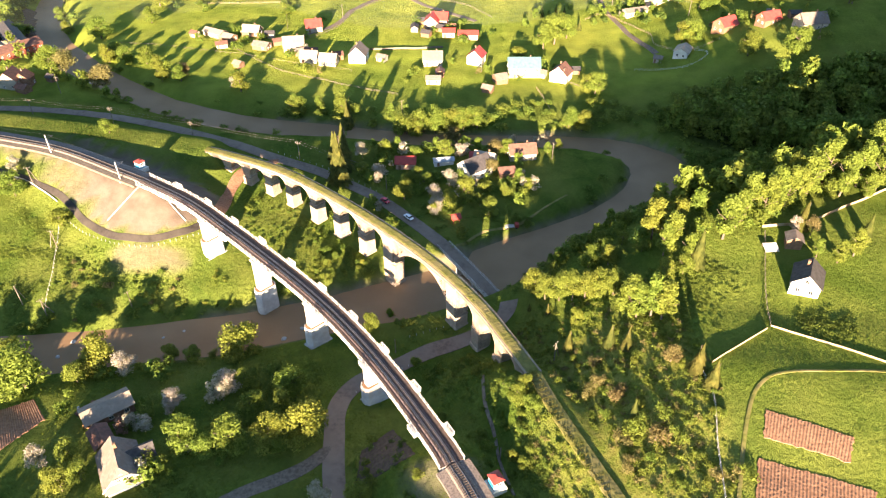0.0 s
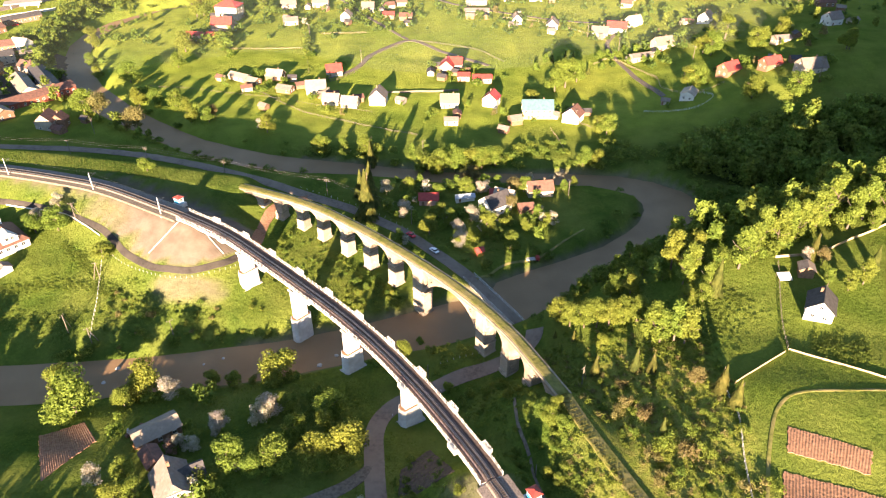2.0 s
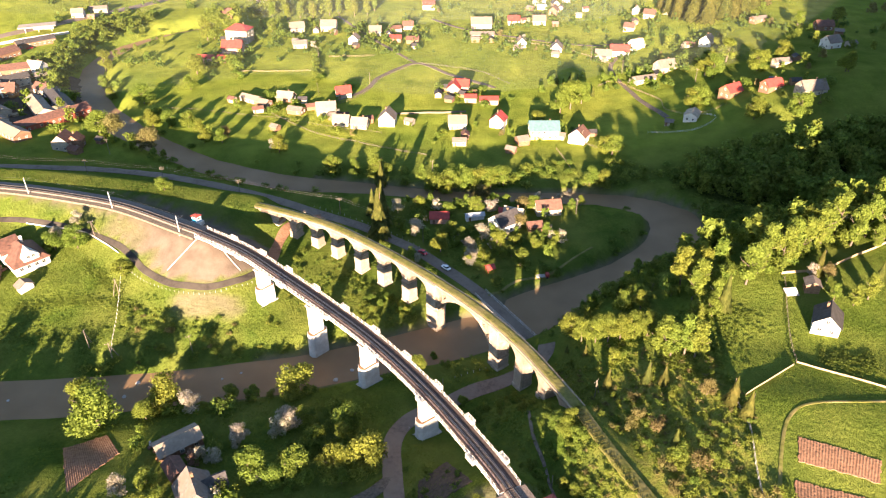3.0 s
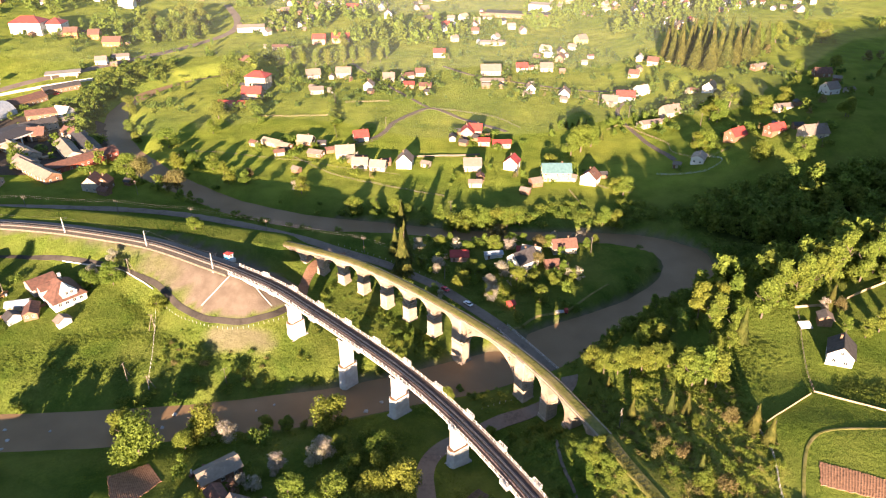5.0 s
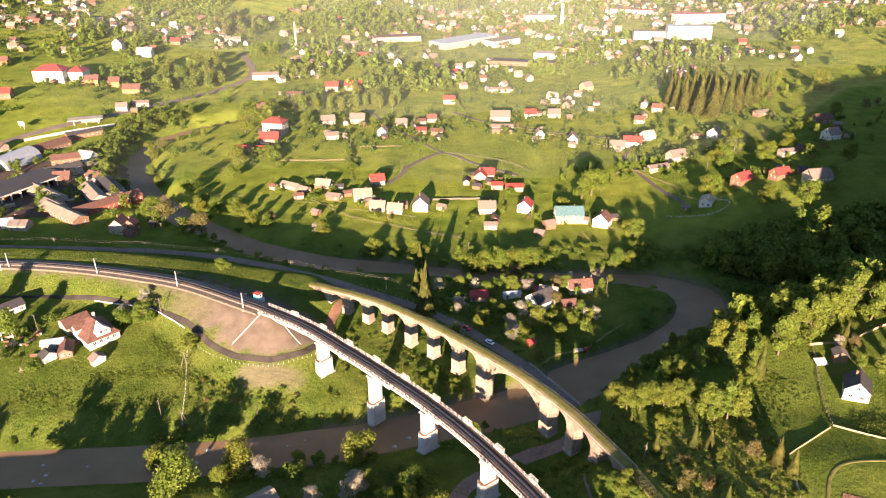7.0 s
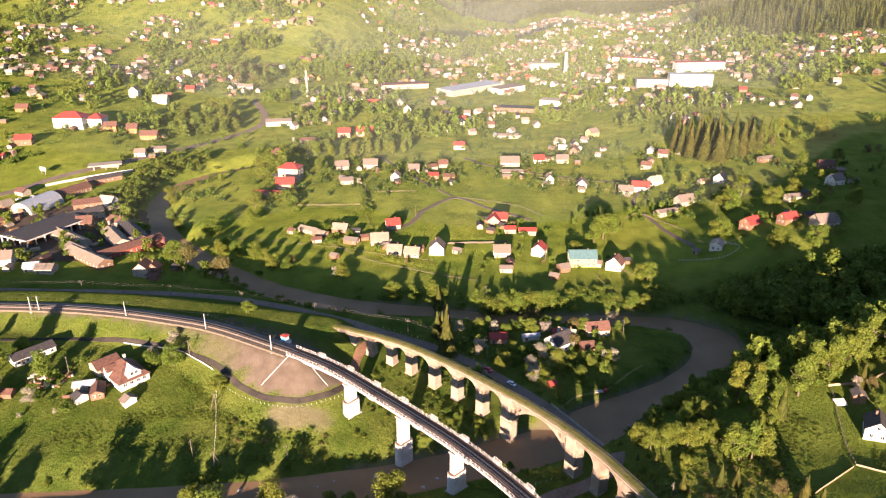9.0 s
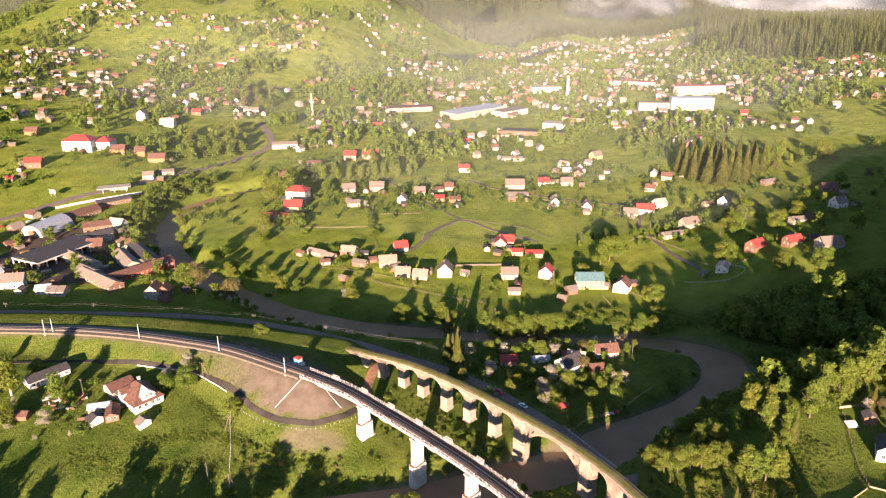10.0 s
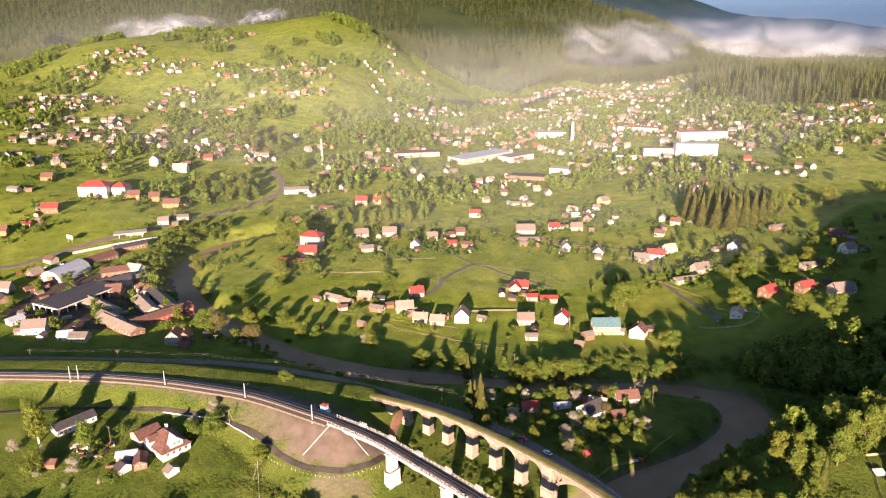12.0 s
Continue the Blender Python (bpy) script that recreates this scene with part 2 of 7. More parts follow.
# ---------------------------------------------------------------- lie of the land
RAIL = [(-420, 258, 16.5), (-300, 261.5, 18), (-232.6, 257.7, 19.3), (-197, 251, 20.6), (-164.5, 240.5, 22), (-140, 230, 23.2), (-111, 212, 24.4),
        (-85, 195.6, 23.7), (-69, 181.3, 23.2), (-53, 166, 22.9), (-39, 152, 22.5), (-28, 139.6, 22.1), (-18, 126.6, 21.8),
        (-9, 113.4, 21.5), (-0.5, 99.7, 21.2), (5.6, 88.2, 21), (12, 74, 21), (22, 50, 22)]
OLD_LINE = [(-420, 270, 15.5), (-320, 273, 17), (-239.4, 270.4, 18.4), (-192, 263.2, 19.8), (-150.6, 252.9, 20.6), (-112, 243.8, 20.3), (-95.6, 239.7, 20),
            (-82.4, 234.5, 20), (-58.7, 222.2, 20), (-35.9, 203.6, 20), (-15.3, 183.2, 20), (-0.7, 166.4, 20), (10.6, 149.3, 20.4),
            (17.5, 135.2, 20.9), (23.6, 121.7, 21.4), (32.7, 99.9, 23), (38, 85, 24), (47, 60, 26)]
ROAD = [(-420, 288, 8.5), (-300, 297, 8.8), (-236.9, 295.2, 9), (-186, 291.8, 9.3), (-149, 283.5, 10.2), (-118, 271.9, 10.8), (-86, 257.7, 10.4), (-69.5, 249.2, 9.6), (-48.4, 239.8, 8), (-33, 230.2, 6.6),
        (-23.5, 223.5, 5.6), (-11.5, 211, 4.8), (-3.5, 201.5, 4.6), (1, 195.5, 4.6)]
RIVER = [(-420, 118, 9), (-260, 137, 8.6), (-190, 143.5, 8.3), (-154, 145.8, 8.2), (-119, 148.8, 8), (-101, 151.5, 7.7), (-82.5, 154.6, 7.7), (-63.6, 158.3, 7.5), (-40.5, 164.9, 8),
         (-29, 168.8, 8.3), (-19.6, 171.8, 8.8), (-9, 175.4, 9), (0, 179.5, 9), (12.5, 186, 11.3), (21.8, 191, 12), (32, 198.2, 10.4), (44.7, 207, 8.2), (59.5, 216.6, 7.2), (72.3, 227, 7.4),
         (81.8, 236.4, 8.6), (89, 249, 10.4), (90, 259.5, 11.4), (83.5, 267.5, 9), (72.2, 273.8, 7.2), (58.9, 277.2, 5.2), (44, 278.3, 5.3), (25.4, 278.5, 4.8), (-6, 279.5, 5), (-35, 284.5, 5.2),
         (-51.5, 288, 5.5), (-75, 292.2, 6.4), (-96, 296.8, 6.8), (-115, 304, 6.8), (-135.6, 314, 7), (-151, 325, 6.9), (-168, 338.3, 6.6), (-186, 352.5, 7.6), (-203, 368.8, 9.2), (-220.5, 388.2, 9.2),
         (-235.6, 411.8, 8.4), (-249.5, 442.5, 8), (-257.5, 468.4, 7.6), (-259, 492, 7.2), (-252.5, 517, 7.4), (-235, 543, 7.1), (-205, 566, 6.5), (-170, 590, 6)]


def ramp(v, a, b):
    t = np.clip((np.asarray(v, float) - a) / (b - a), 0, 1)
    return t * t * (3 - 2 * t)


def along(x, y, line):
    """Distance from a line and the line's third value there."""
    best = np.full(np.shape(x), 1e9)
    val = np.zeros(np.shape(x))
    for (ax, ay, av), (bx, by, bv) in zip(line[:-1], line[1:]):
        dx, dy = bx - ax, by - ay
        t = np.clip(((x - ax) * dx + (y - ay) * dy) / (dx * dx + dy * dy), 0, 1)
        d = np.hypot(x - ax - t * dx, y - ay - t * dy)
        near = d < best
        best, val = np.where(near, d, best), np.where(near, av + t * (bv - av), val)
    return best, val


def mountain_foot(x):
    return 1700 - 0.5 * np.maximum(0, x - 380) + 0.3 * np.maximum(0, -x - 250)


def height(x, y):
    x, y = np.asarray(x, float), np.asarray(y, float)
    z = 4 + 0.012 * np.clip(y - 350, 0, 1300)
    z = z + 9 * np.clip((y - 140) / 92, 0, 1) * (1 - ramp(y, 262, 282)) * ramp(-x, 10, 110)
    z = z + 4 * ramp(140 - y, 0, 40)
    # unseen southern hill, its height set by the shade on the near farms
    z = z + (54 - 8 * ramp(-x, 72, 105) - 2.5 * ramp(-x, 88, 112)) * ramp(-y, -60, 150) * (1 - ramp(-y, 320, 600)) * (1 - ramp(x, -5, 34))
    # terrace with the gardens, east of the viaducts
    edge = 165 + 0.42 * (x - 40)
    z = z + (27 * ramp(x, 2, 68) + np.clip(0.08 * (x - 68), 0, 14)) * (1 - ramp(y - edge, -5, 42))
    z = z + 0.05 * np.clip(y - 118, -45, 45) * ramp(x, 40, 70) * (1 - ramp(x, 130, 170)) * (1 - ramp(y - edge, -5, 42))
    # unseen hill out of view, shaped so its shadow covers wood and meadows
    z = z + (48 * ramp(x, 137, 162) + 24 * ramp(x, 172, 225) + 11 * ramp(x, 240, 330)) * ramp(y, -100, 60) * (1 - ramp(y, 145, 208))
    # wooded hill beyond the bend and the rising meadows behind it
    z = z + 24 * np.exp(-((x - 200) / 75) ** 2 - ((y - 330) / 50) ** 2)
    z = z + 26 * ramp(x, 90, 230) * ramp(y, 300, 400) + np.clip(0.15 * (x - 330), 0, 45) * ramp(y, 250, 600) * (1 - 0.7 * ramp(y, 1300, 2000))
    # west side
    z = z + 3.5 * ramp(y, 290, 306) * (1 - ramp(y, 345, 385)) * ramp(-x, 205, 235)
    z = z + 14 * ramp(-x, 250, 420) * ramp(y, 450, 620) + np.clip(0.1 * (-x - 420), 0, 40) * ramp(y, 300, 700)
    # long meadow ridge with scattered farms, highest at its eastern end
    shoulder = 0.62 * ramp(x, -1050, -700) + 0.38 * ramp(x, -650, -300)
    ridge = shoulder * np.exp(-(np.maximum(0, x + 330) / 240) ** 2)
    z = z + 176 * ridge * np.exp(-((y - 1640) / 420) ** 2)
    z = z + 13 * np.sin(x / 90 + y / 160) * np.sin(y / 120 - x / 210) * ramp(y, 950, 1300)
    z = z - 15 * np.exp(-((x + 250 - 0.25 * (y - 900)) / 45) ** 2) * ramp(y, 850, 1000) * (1 - ramp(y, 1350, 1500))
    # forested mountains
    rise = np.maximum(0, y - mountain_foot(x))
    side = x / np.maximum(y, 300)
    near = np.interp(side, [-0.5, -0.1, 0.05, 0.13, 0.29, 0.36, 0.5], [330, 330, 340, 265, 120, 50, 20])
    far = np.interp(side, [-0.3, 0.2, 0.325, 0.36, 0.41, 0.45, 0.49, 0.56, 0.63, 0.8], [460, 360, 250, 213, 168, 156, 158, 128, 88, 40])
    z = z + near * ramp(rise, 0, 1250)
    z = z + (far - near) * ramp(y, 2900, 3800)
    z = z + (4 + 26 * ramp(-side, -0.2, 0.1)) * np.sin(x / 260 + 1.3) * np.sin(y / 330) * ramp(rise, 100, 900)
    # small unevenness
    z = z + (1 - 0.8 * ramp(y, 300, 600)) * (0.5 * np.sin(x / 11 + 0.7 * np.sin(y / 17)) * np.sin(y / 13 + 0.4) + 0.25 * np.sin(x / 4.3 + y / 6.1) * np.sin(y / 5.2 - x / 7.7))
    # river bed
    d, half = along(x, y, RIVER)
    r = ramp(-x, 30, 80)
    z = z - 1.8 * r * (1 - ramp(d - half, 4, 48)) * ramp(y, 140, 150) * (1 - ramp(y, 230, 250))
    t = ramp(d - half, -2.5 - 3.5 * r, 7 + 6 * r)
    z = -1.6 * (1 - t) + z * t
    # railway banks
    for line, top, drop in ((RAIL[:7] + [(-101, 206, 24.4)], 2.6, 0.6), ([(1.5, 96, 21.2)] + RAIL[15:], 2.6, 0.6),
                            (OLD_LINE[:7], 6.4, -0.3), ([(24.6, 119, 21.4)] + OLD_LINE[15:], 3.0, 0.0)):
        d, h = along(x, y, line)
        z = np.maximum(z, h - drop - 0.62 * np.maximum(0, d - top))
    # the valley road runs on a shelf
    d, h = along(x, y, ROAD)
    t = 1 - ramp(d, 3.2, 10)
    return z * (1 - t) + h * t


# ---------------------------------------------------------------- the ground sheet
def spread(a, b, step, far, grow):
    mid = list(np.arange(a, b + 0.1, step))
    s, v = step, b
    up = []
    while v < far[1]:
        s *= grow
        v += s
        up.append(v)
    s, v = step, a
    down = []
    while v > far[0]:
        s *= grow
        v -= s
        down.append(v)
    return np.array(down[::-1] + mid + up)


GX = spread(-300, 250, 2.75, (-3500, 3500), 1.045)
GY = spread(75, 430, 2.75, (-1200, 4700), 1.025)
XX, YY = np.meshgrid(GX, GY)
ZZ = height(XX, YY)


def gz(x, y):
    """Height of the ground sheet."""
    i = int(np.clip(np.searchsorted(GX, x) - 1, 0, len(GX) - 2))
    j = int(np.clip(np.searchsorted(GY, y) - 1, 0, len(GY) - 2))
    u, v = (x - GX[i]) / (GX[i + 1] - GX[i]), (y - GY[j]) / (GY[j + 1] - GY[j])
    return float((ZZ[j, i] * (1 - u) + ZZ[j, i + 1] * u) * (1 - v) + (ZZ[j + 1, i] * (1 - u) + ZZ[j + 1, i + 1] * u) * v)


def mesh_of(name, verts, faces, mat, smooth=False):
    me = bpy.data.meshes.new(name)
    me.from_pydata(verts, [], faces)
    me.materials.append(mat)
    if smooth:
        me.polygons.foreach_set("use_smooth", [True] * len(me.polygons))
    me.update()
    return me


nx, ny = len(GX), len(GY)
idx = np.arange(nx * ny).reshape(ny, nx)
quads = np.stack([idx[:-1, :-1], idx[:-1, 1:], idx[1:, 1:], idx[1:, :-1]], -1).reshape(-1, 4)
me = mesh_of("ground", np.stack([XX, YY, ZZ], -1).reshape(-1, 3).tolist(), quads.tolist(), M["ground"], True)
dr, hr = along(XX, YY, RAIL)
dv, _ = along(XX, YY, RIVER)
_, half = along(XX, YY, RIVER)
south = YY < 262 - 0.45 * (XX + 180)
lane_y = np.interp(XX, [-187, -161.6, -141, -131.6, -123.7, -113, -106, -96.7, -87, -81.5], [234.5, 225.7, 214.2, 206.5, 198.4, 191.1, 188.6, 188, 193, 199.4])
ragged = 2.2 * np.sin(XX / 3.1 + np.sin(YY / 2.3)) * np.sin(YY / 3.7 + XX / 6.1)
soil = ramp(XX + 3 * ragged, -164, -120) * (1 - ramp(XX, -82, -78)) * ramp(YY - lane_y, 1.2, 2.2) * (1 - ramp(dr, 17, 20)) * south
soil = soil * (1 - 0.75 * (1 - ramp(np.hypot((XX + 127) / 2.2, YY - 203), 1.5, 4.5)))
soil = np.maximum(soil, 0.7 - 0.7 * ramp(np.hypot((XX + 97 + ragged) / 14, (YY - 182.6 - 0.4 * ragged) / 5), 0.7, 1.1))
soil = np.maximum(soil, 0.75 * ramp(XX + ragged, -126, -116) * (1 - ramp(XX + ragged, -92, -84)) * (1 - ramp(dr + ragged, 14, 20)) * ramp(along(XX, YY, OLD_LINE)[0], 5, 9) * (1 - south))
soil = np.maximum(soil, 0.45 * ramp(XX, -190, -165) * (1 - ramp(XX, -150, -140)) * ramp(dr, 2, 4) * (1 - ramp(dr, 5, 8)) * south)
soil = np.maximum(soil, 0.6 * ramp(XX, -12, -6) * (1 - ramp(XX, 6, 10)) * (1 - ramp(dr, 9, 14)) * (YY < 99))
soil = np.maximum(soil, 0.8 * (1 - ramp(dv - half, 1.0, 3.0)) * (XX > -80))
soil = np.maximum(soil, (1 - ramp(dr, 3.2, 4.6)) * (XX < -95))
dry = ramp(XX, 18, 34) * (1 - ramp(XX, 56, 64)) * (1 - ramp(YY, 128, 146)) * 0.8
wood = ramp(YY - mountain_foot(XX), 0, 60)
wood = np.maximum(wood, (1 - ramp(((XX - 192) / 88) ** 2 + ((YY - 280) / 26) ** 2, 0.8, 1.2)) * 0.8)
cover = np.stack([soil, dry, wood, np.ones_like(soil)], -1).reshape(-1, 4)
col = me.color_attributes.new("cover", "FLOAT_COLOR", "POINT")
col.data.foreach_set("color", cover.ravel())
# where the grass colour is brightened in place of light: village flats, terrace
sunlit_pasture = ramp(YY, 295, 335) * (0.85 - 0.35 * ramp(YY, 900, 1500)) * (1 - 0.7 * ramp(XX, 120, 180) * (1 - ramp(YY, 420, 520)))
sunlit_pasture = np.maximum(sunlit_pasture, 0.22 * ramp(XX, 46, 60) * (1 - ramp(YY, 160, 185)) * ramp(XX, 50, 58))
sunlit_data = me.attributes.new("sunlit_pasture", "FLOAT", "POINT")
sunlit_data.data.foreach_set("value", sunlit_pasture.ravel())
ground = tagged(new("ground", me), "green valley meadows, gardens and wooded slopes", "ground", kind="structure")


def curve(line, step=1.0):
    """A smooth line through the given places: places, unit tangents and lengths along it."""
    p = np.array(line, float)
    p = np.vstack([2 * p[0] - p[1], p, 2 * p[-1] - p[-2]])
    pts = []
    for i in range(1, len(p) - 2):
        n = max(2, int(np.hypot(*(p[i + 1] - p[i])[:2]) / 0.5))
        for t in np.arange(n) / n:
            pts.append(0.5 * (2 * p[i] + (p[i + 1] - p[i - 1]) * t + (2 * p[i - 1] - 5 * p[i] + 4 * p[i + 1] - p[i + 2]) * t * t
                              + (3 * p[i] - p[i - 1] - 3 * p[i + 1] + p[i + 2]) * t ** 3))
    pts = np.array(pts + [p[-2]])
    s = np.concatenate([[0], np.cumsum(np.hypot(*np.diff(pts[:, :2], axis=0).T))])
    ss = np.arange(0, s[-1], step)
    q = np.stack([np.interp(ss, s, pts[:, k]) for k in range(pts.shape[1])], 1)
    tan = np.gradient(q[:, :2], axis=0)
    tan /= np.linalg.norm(tan, axis=1)[:, None]
    return q, tan, ss


def sweep(q, tan, profile, z=None, close=True, drape=None):
    """Vertices and faces of a profile (offset to the right, height) carried along a line."""
    verts, faces = [], []
    n = len(profile)
    for i, (p, t) in enumerate(zip(q, tan)):
        for off, up in profile:
            x, y = p[0] + t[1] * off, p[1] - t[0] * off
            base = gz(x, y) if drape else (p[2] if z is None else z)
            verts.append((x, y, base + up))
    for i in range(len(q) - 1):
        for j in range(n if close else n - 1):
            a, b = i * n + j, i * n + (j + 1) % n
            faces.append((a, b, b + n, a + n))
    if close:
        faces.append(tuple(range(n - 1, -1, -1)))
        faces.append(tuple(range((len(q) - 1) * n, len(q) * n)))
    return verts, faces


def ribbon(name, line, width, mat, label, category, up=0.16, step=1.5, kind="structure"):
    q, t, _ = curve(line, step)
    offs = np.linspace(-width / 2, width / 2, 7)
    prof = [(offs[0], -0.5)] + [(o, up + 0.05 * (1 - (2 * o / width) ** 2)) for o in offs] + [(offs[-1], -0.5)]
    v, f = sweep(q, t, prof, close=False, drape=True)
    return tagged(new(name, mesh_of(name, v, f, mat)), label, category, kind=kind)


v = [(x, y, 0.0) for x in np.linspace(-420, 130, 12) for y in np.linspace(95, 575, 12)]
f = [(12 * i + j, 12 * i + 12 + j, 12 * i + 13 + j, 12 * i + j + 1) for i in range(11) for j in range(11)]
tagged(new("water", mesh_of("water", v, f, M["water"])), "shallow silty brown mountain river", "river", kind="structure")

ribbon("road", [p[:2] for p in ROAD], 5.0, M["asphalt"], "grey asphalt valley road", "road")
ribbon("road_under_viaducts", [(20.5, 163), (19, 158), (14.5, 154), (7.5, 151), (-4, 146), (-15.2, 138.6), (-23, 133.5), (-27, 128), (-28.4, 121), (-27.8, 113.9), (-26.8, 104.6), (-25.5, 95), (-24, 75)],
       5.4, M["asphalt"], "grey asphalt road passing under both viaducts", "road")
ribbon("side_lane", [(-27.4, 110), (-32.9, 104), (-39.7, 99.6), (-49.2, 94.5), (-65, 84)], 3.6, M["track"], "pale gravel side lane", "lane")
ribbon("west_lane", [(-330, 226), (-253, 235), (-221, 237.6), (-209, 237.8), (-187.4, 234.5), (-161.6, 225.7), (-140.9, 214.2), (-131.6, 206.5), (-123.7, 198.4), (-113, 191.1), (-106, 188.6),
                     (-96.7, 188), (-87, 193), (-81.5, 199.4)], 2.1, M["lane"], "narrow dark lane curving round the embankment", "lane")
ribbon("dirt_track", [(-81.5, 199.4), (-79.4, 209), (-79.6, 220.6), (-77.5, 231), (-72, 240), (-66, 248)], 3.8, M["dirt"], "reddish dirt track through the arches", "track")
ribbon("far_road", [(-460, 430), (-393, 458), (-375, 472), (-352, 508), (-320, 544), (-293, 582), (-260, 632), (-233, 689), (-238, 741), (-267, 812)], 8, M["asphalt"], "main road into the town", "road")
ribbon("wheel_track", [(120, 106), (99, 108.2), (79, 109.5), (71, 106.5), (65, 96.9), (57.5, 78.6)], 0.8, M["oldturf"], "worn wheel track in the grass", "track")
ribbon("village_lane", [(-90, 383), (-64, 410), (-54, 437), (-32, 462), (-8, 440), (20, 415)], 3.2, M["track"], "village lane between fenced meadows", "lane")
ribbon("village_lane", [(-100, 581), (-67, 520), (-32, 463)], 2.6, M["track"], "village lane between fenced meadows", "lane")
ribbon("village_lane", [(-22, 572), (2, 546), (47, 520), (91, 502), (121, 495), (100, 452), (104, 400), (112, 355)], 3, M["track"], "village lane between farms", "lane")
ribbon("old_trackbed", [(23.0, 121.6), (26.2, 111), (29.2, 102.5), (33.4, 91.5), (38.5, 79), (47, 60)], 3.3, M["oldturf"], "grassed trackbed of the abandoned railway", "trackbed", up=0.45)
ribbon("footpath", [(10.6, 129), (10.6, 118), (12.4, 109), (13.5, 99), (16, 90)], 0.8, M["track"], "narrow trodden footpath in the grass", "path")
ribbon("river_path", [(3, 195), (14, 206), (28, 212), (40, 222), (48, 229)], 0.8, M["oldturf"], "worn path along the river bank", "path")


# ---------------------------------------------------------------- helpers for things
def part(name, bm, mat, parent=None, label="", smooth=False):
    me = bpy.data.meshes.new(name)
    if isinstance(bm, tuple):
        me.from_pydata(bm[0], [], bm[1])
    else:
        bm.to_mesh(me)
        bm.free()
    me.materials.append(mat)
    if smooth:
        me.polygons.foreach_set("use_smooth", [True] * len(me.polygons))
    ob = new(name, me)
    ob.parent = parent
    if label:
        ob["label"] = label
    return ob


def share(name, me, parent, m):
    ob = new(name, me)
    ob.parent = parent
    ob.matrix_basis = m
    return ob


def thing(name, x, y, z, yaw, label, category, group=""):
    ob = new(name)
    ob.matrix_basis = pose(x, y, z, 0, 0, yaw)
    return tagged(ob, label, category, group)


def box(bm, cx, cy, cz, sx, sy, sz, m=None, bevel=0.0):
    mat = Matrix.Translation((cx, cy, cz)) @ Matrix.Diagonal((sx, sy, sz, 1))
    r = bmesh.ops.create_cube(bm, size=1, matrix=(m @ mat) if m else mat)
    if bevel:
        es = list({e for v in r["verts"] for e in v.link_edges})
        bmesh.ops.bevel(bm, geom=es, offset=bevel, segments=1, affect="EDGES")
    return bm


def rod(bm, a, b, r0, r1=None, n=8):
    a, b = Vector(a), Vector(b)
    d = b - a
    m = Matrix.Translation((a + b) / 2) @ d.to_track_quat("Z", "Y").to_matrix().to_4x4()
    bmesh.ops.create_cone(bm, cap_ends=True, segments=n, radius1=r0, radius2=r0 if r1 is None else r1, depth=d.length, matrix=m)
    return bm


# ---------------------------------------------------------------- old stone viaduct
vq, vt, vs = curve(OLD_LINE[6:15], 0.5)
vq[:, 0] += 0.55 * vt[:, 1]
vq[:, 1] -= 0.55 * vt[:, 0]


def station(q, x, y):
    return int(np.argmin((q[:, 0] - x) ** 2 + (q[:, 1] - y) ** 2))


PIERS = [(-90.5, 237.6, 3.0), (-81.4, 232.6, 1.5), (-73.7, 229, 1.5), (-64.3, 224.5, 1.5), (-55.2, 219, 1.5), (-45, 211, 1.6), (-35.4, 203.2, 1.6),
         (-25.8, 194, 1.7), (-16, 184, 2.6), (5.5, 159, 2.4), (11.5, 147.5, 1.8), (17.3, 135.8, 1.8), (22.5, 124.5, 3.0)]
VW = 1.85
stone_viaduct = tagged(new("stone_viaduct"), "old disused railway viaduct of warm stone arches, overgrown with grass", "viaduct")
verts, faces, uvs = [], [], []


def slab(i, lo0, hi0, lo1, hi1, w=VW):
    b = len(verts)
    for k, lo, hi in ((i, lo0, hi0), (i + 1, lo1, hi1)):
        p, t = vq[k], vt[k]
        for off in (-w, w):
            for z in (lo, hi):
                verts.append((p[0] + t[1] * off, p[1] - t[0] * off, z))
                uvs.append((vs[k] + off * 0.1, z))
    for q in ((0, 1, 5, 4), (2, 6, 7, 3), (1, 3, 7, 5), (0, 4, 6, 2), (0, 2, 3, 1), (4, 5, 7, 6)):
        faces.append(tuple(b + k for k in q))


cols = [(station(vq, x, y), half) for x, y, half in PIERS]
for i in range(len(vq) - 1):
    s, top = vs[i], vq[i, 2] - 0.35
    for k in range(len(cols) - 1):
        a, b = vs[cols[k][0]] + cols[k][1], vs[cols[k + 1][0]] - cols[k + 1][1]
        if a < s + 0.25 < b:
            main = k == 8
            r, c = (b - a) / 2, (a + b) / 2
            crown = top - (1.5 if main else 1.3)
            rise = min(r, 11.5 if main else 99)

            def under(v):
                u = np.clip((v - c) / r, -1, 1)
                return crown - rise + rise * math.sqrt(1 - u * u)
            lo0, lo1 = under(s), under(s + 0.5)
            hole = None
            if main:
                edge = min(s + 0.25 - a, b - s - 0.25)
                n = int((edge - 0.8) / 2.3)
                u = (edge - 0.8) - n * 2.3
                if edge > 0.8 and n < 3 and u < 1.5:
                    arch = math.sqrt(max(0, 1 - ((u - 0.75) / 0.8) ** 2)) * 0.8
                    low, high = max(lo0, lo1) + 1.3, crown - 0.9 + arch
                    if high > low + 0.6:
                        hole = (low, high)
            if hole:
                slab(i, lo0, hole[0], lo1, hole[0])
                slab(i, hole[1], top, hole[1], top)
            else:
                slab(i, lo0, top, lo1, top)
            break
    else:
        g0 = min(gz(vq[i, 0] + o, vq[i, 1] + o) for o in (-2, 0, 2)) - 1.5
        slab(i, g0, top, g0, top)
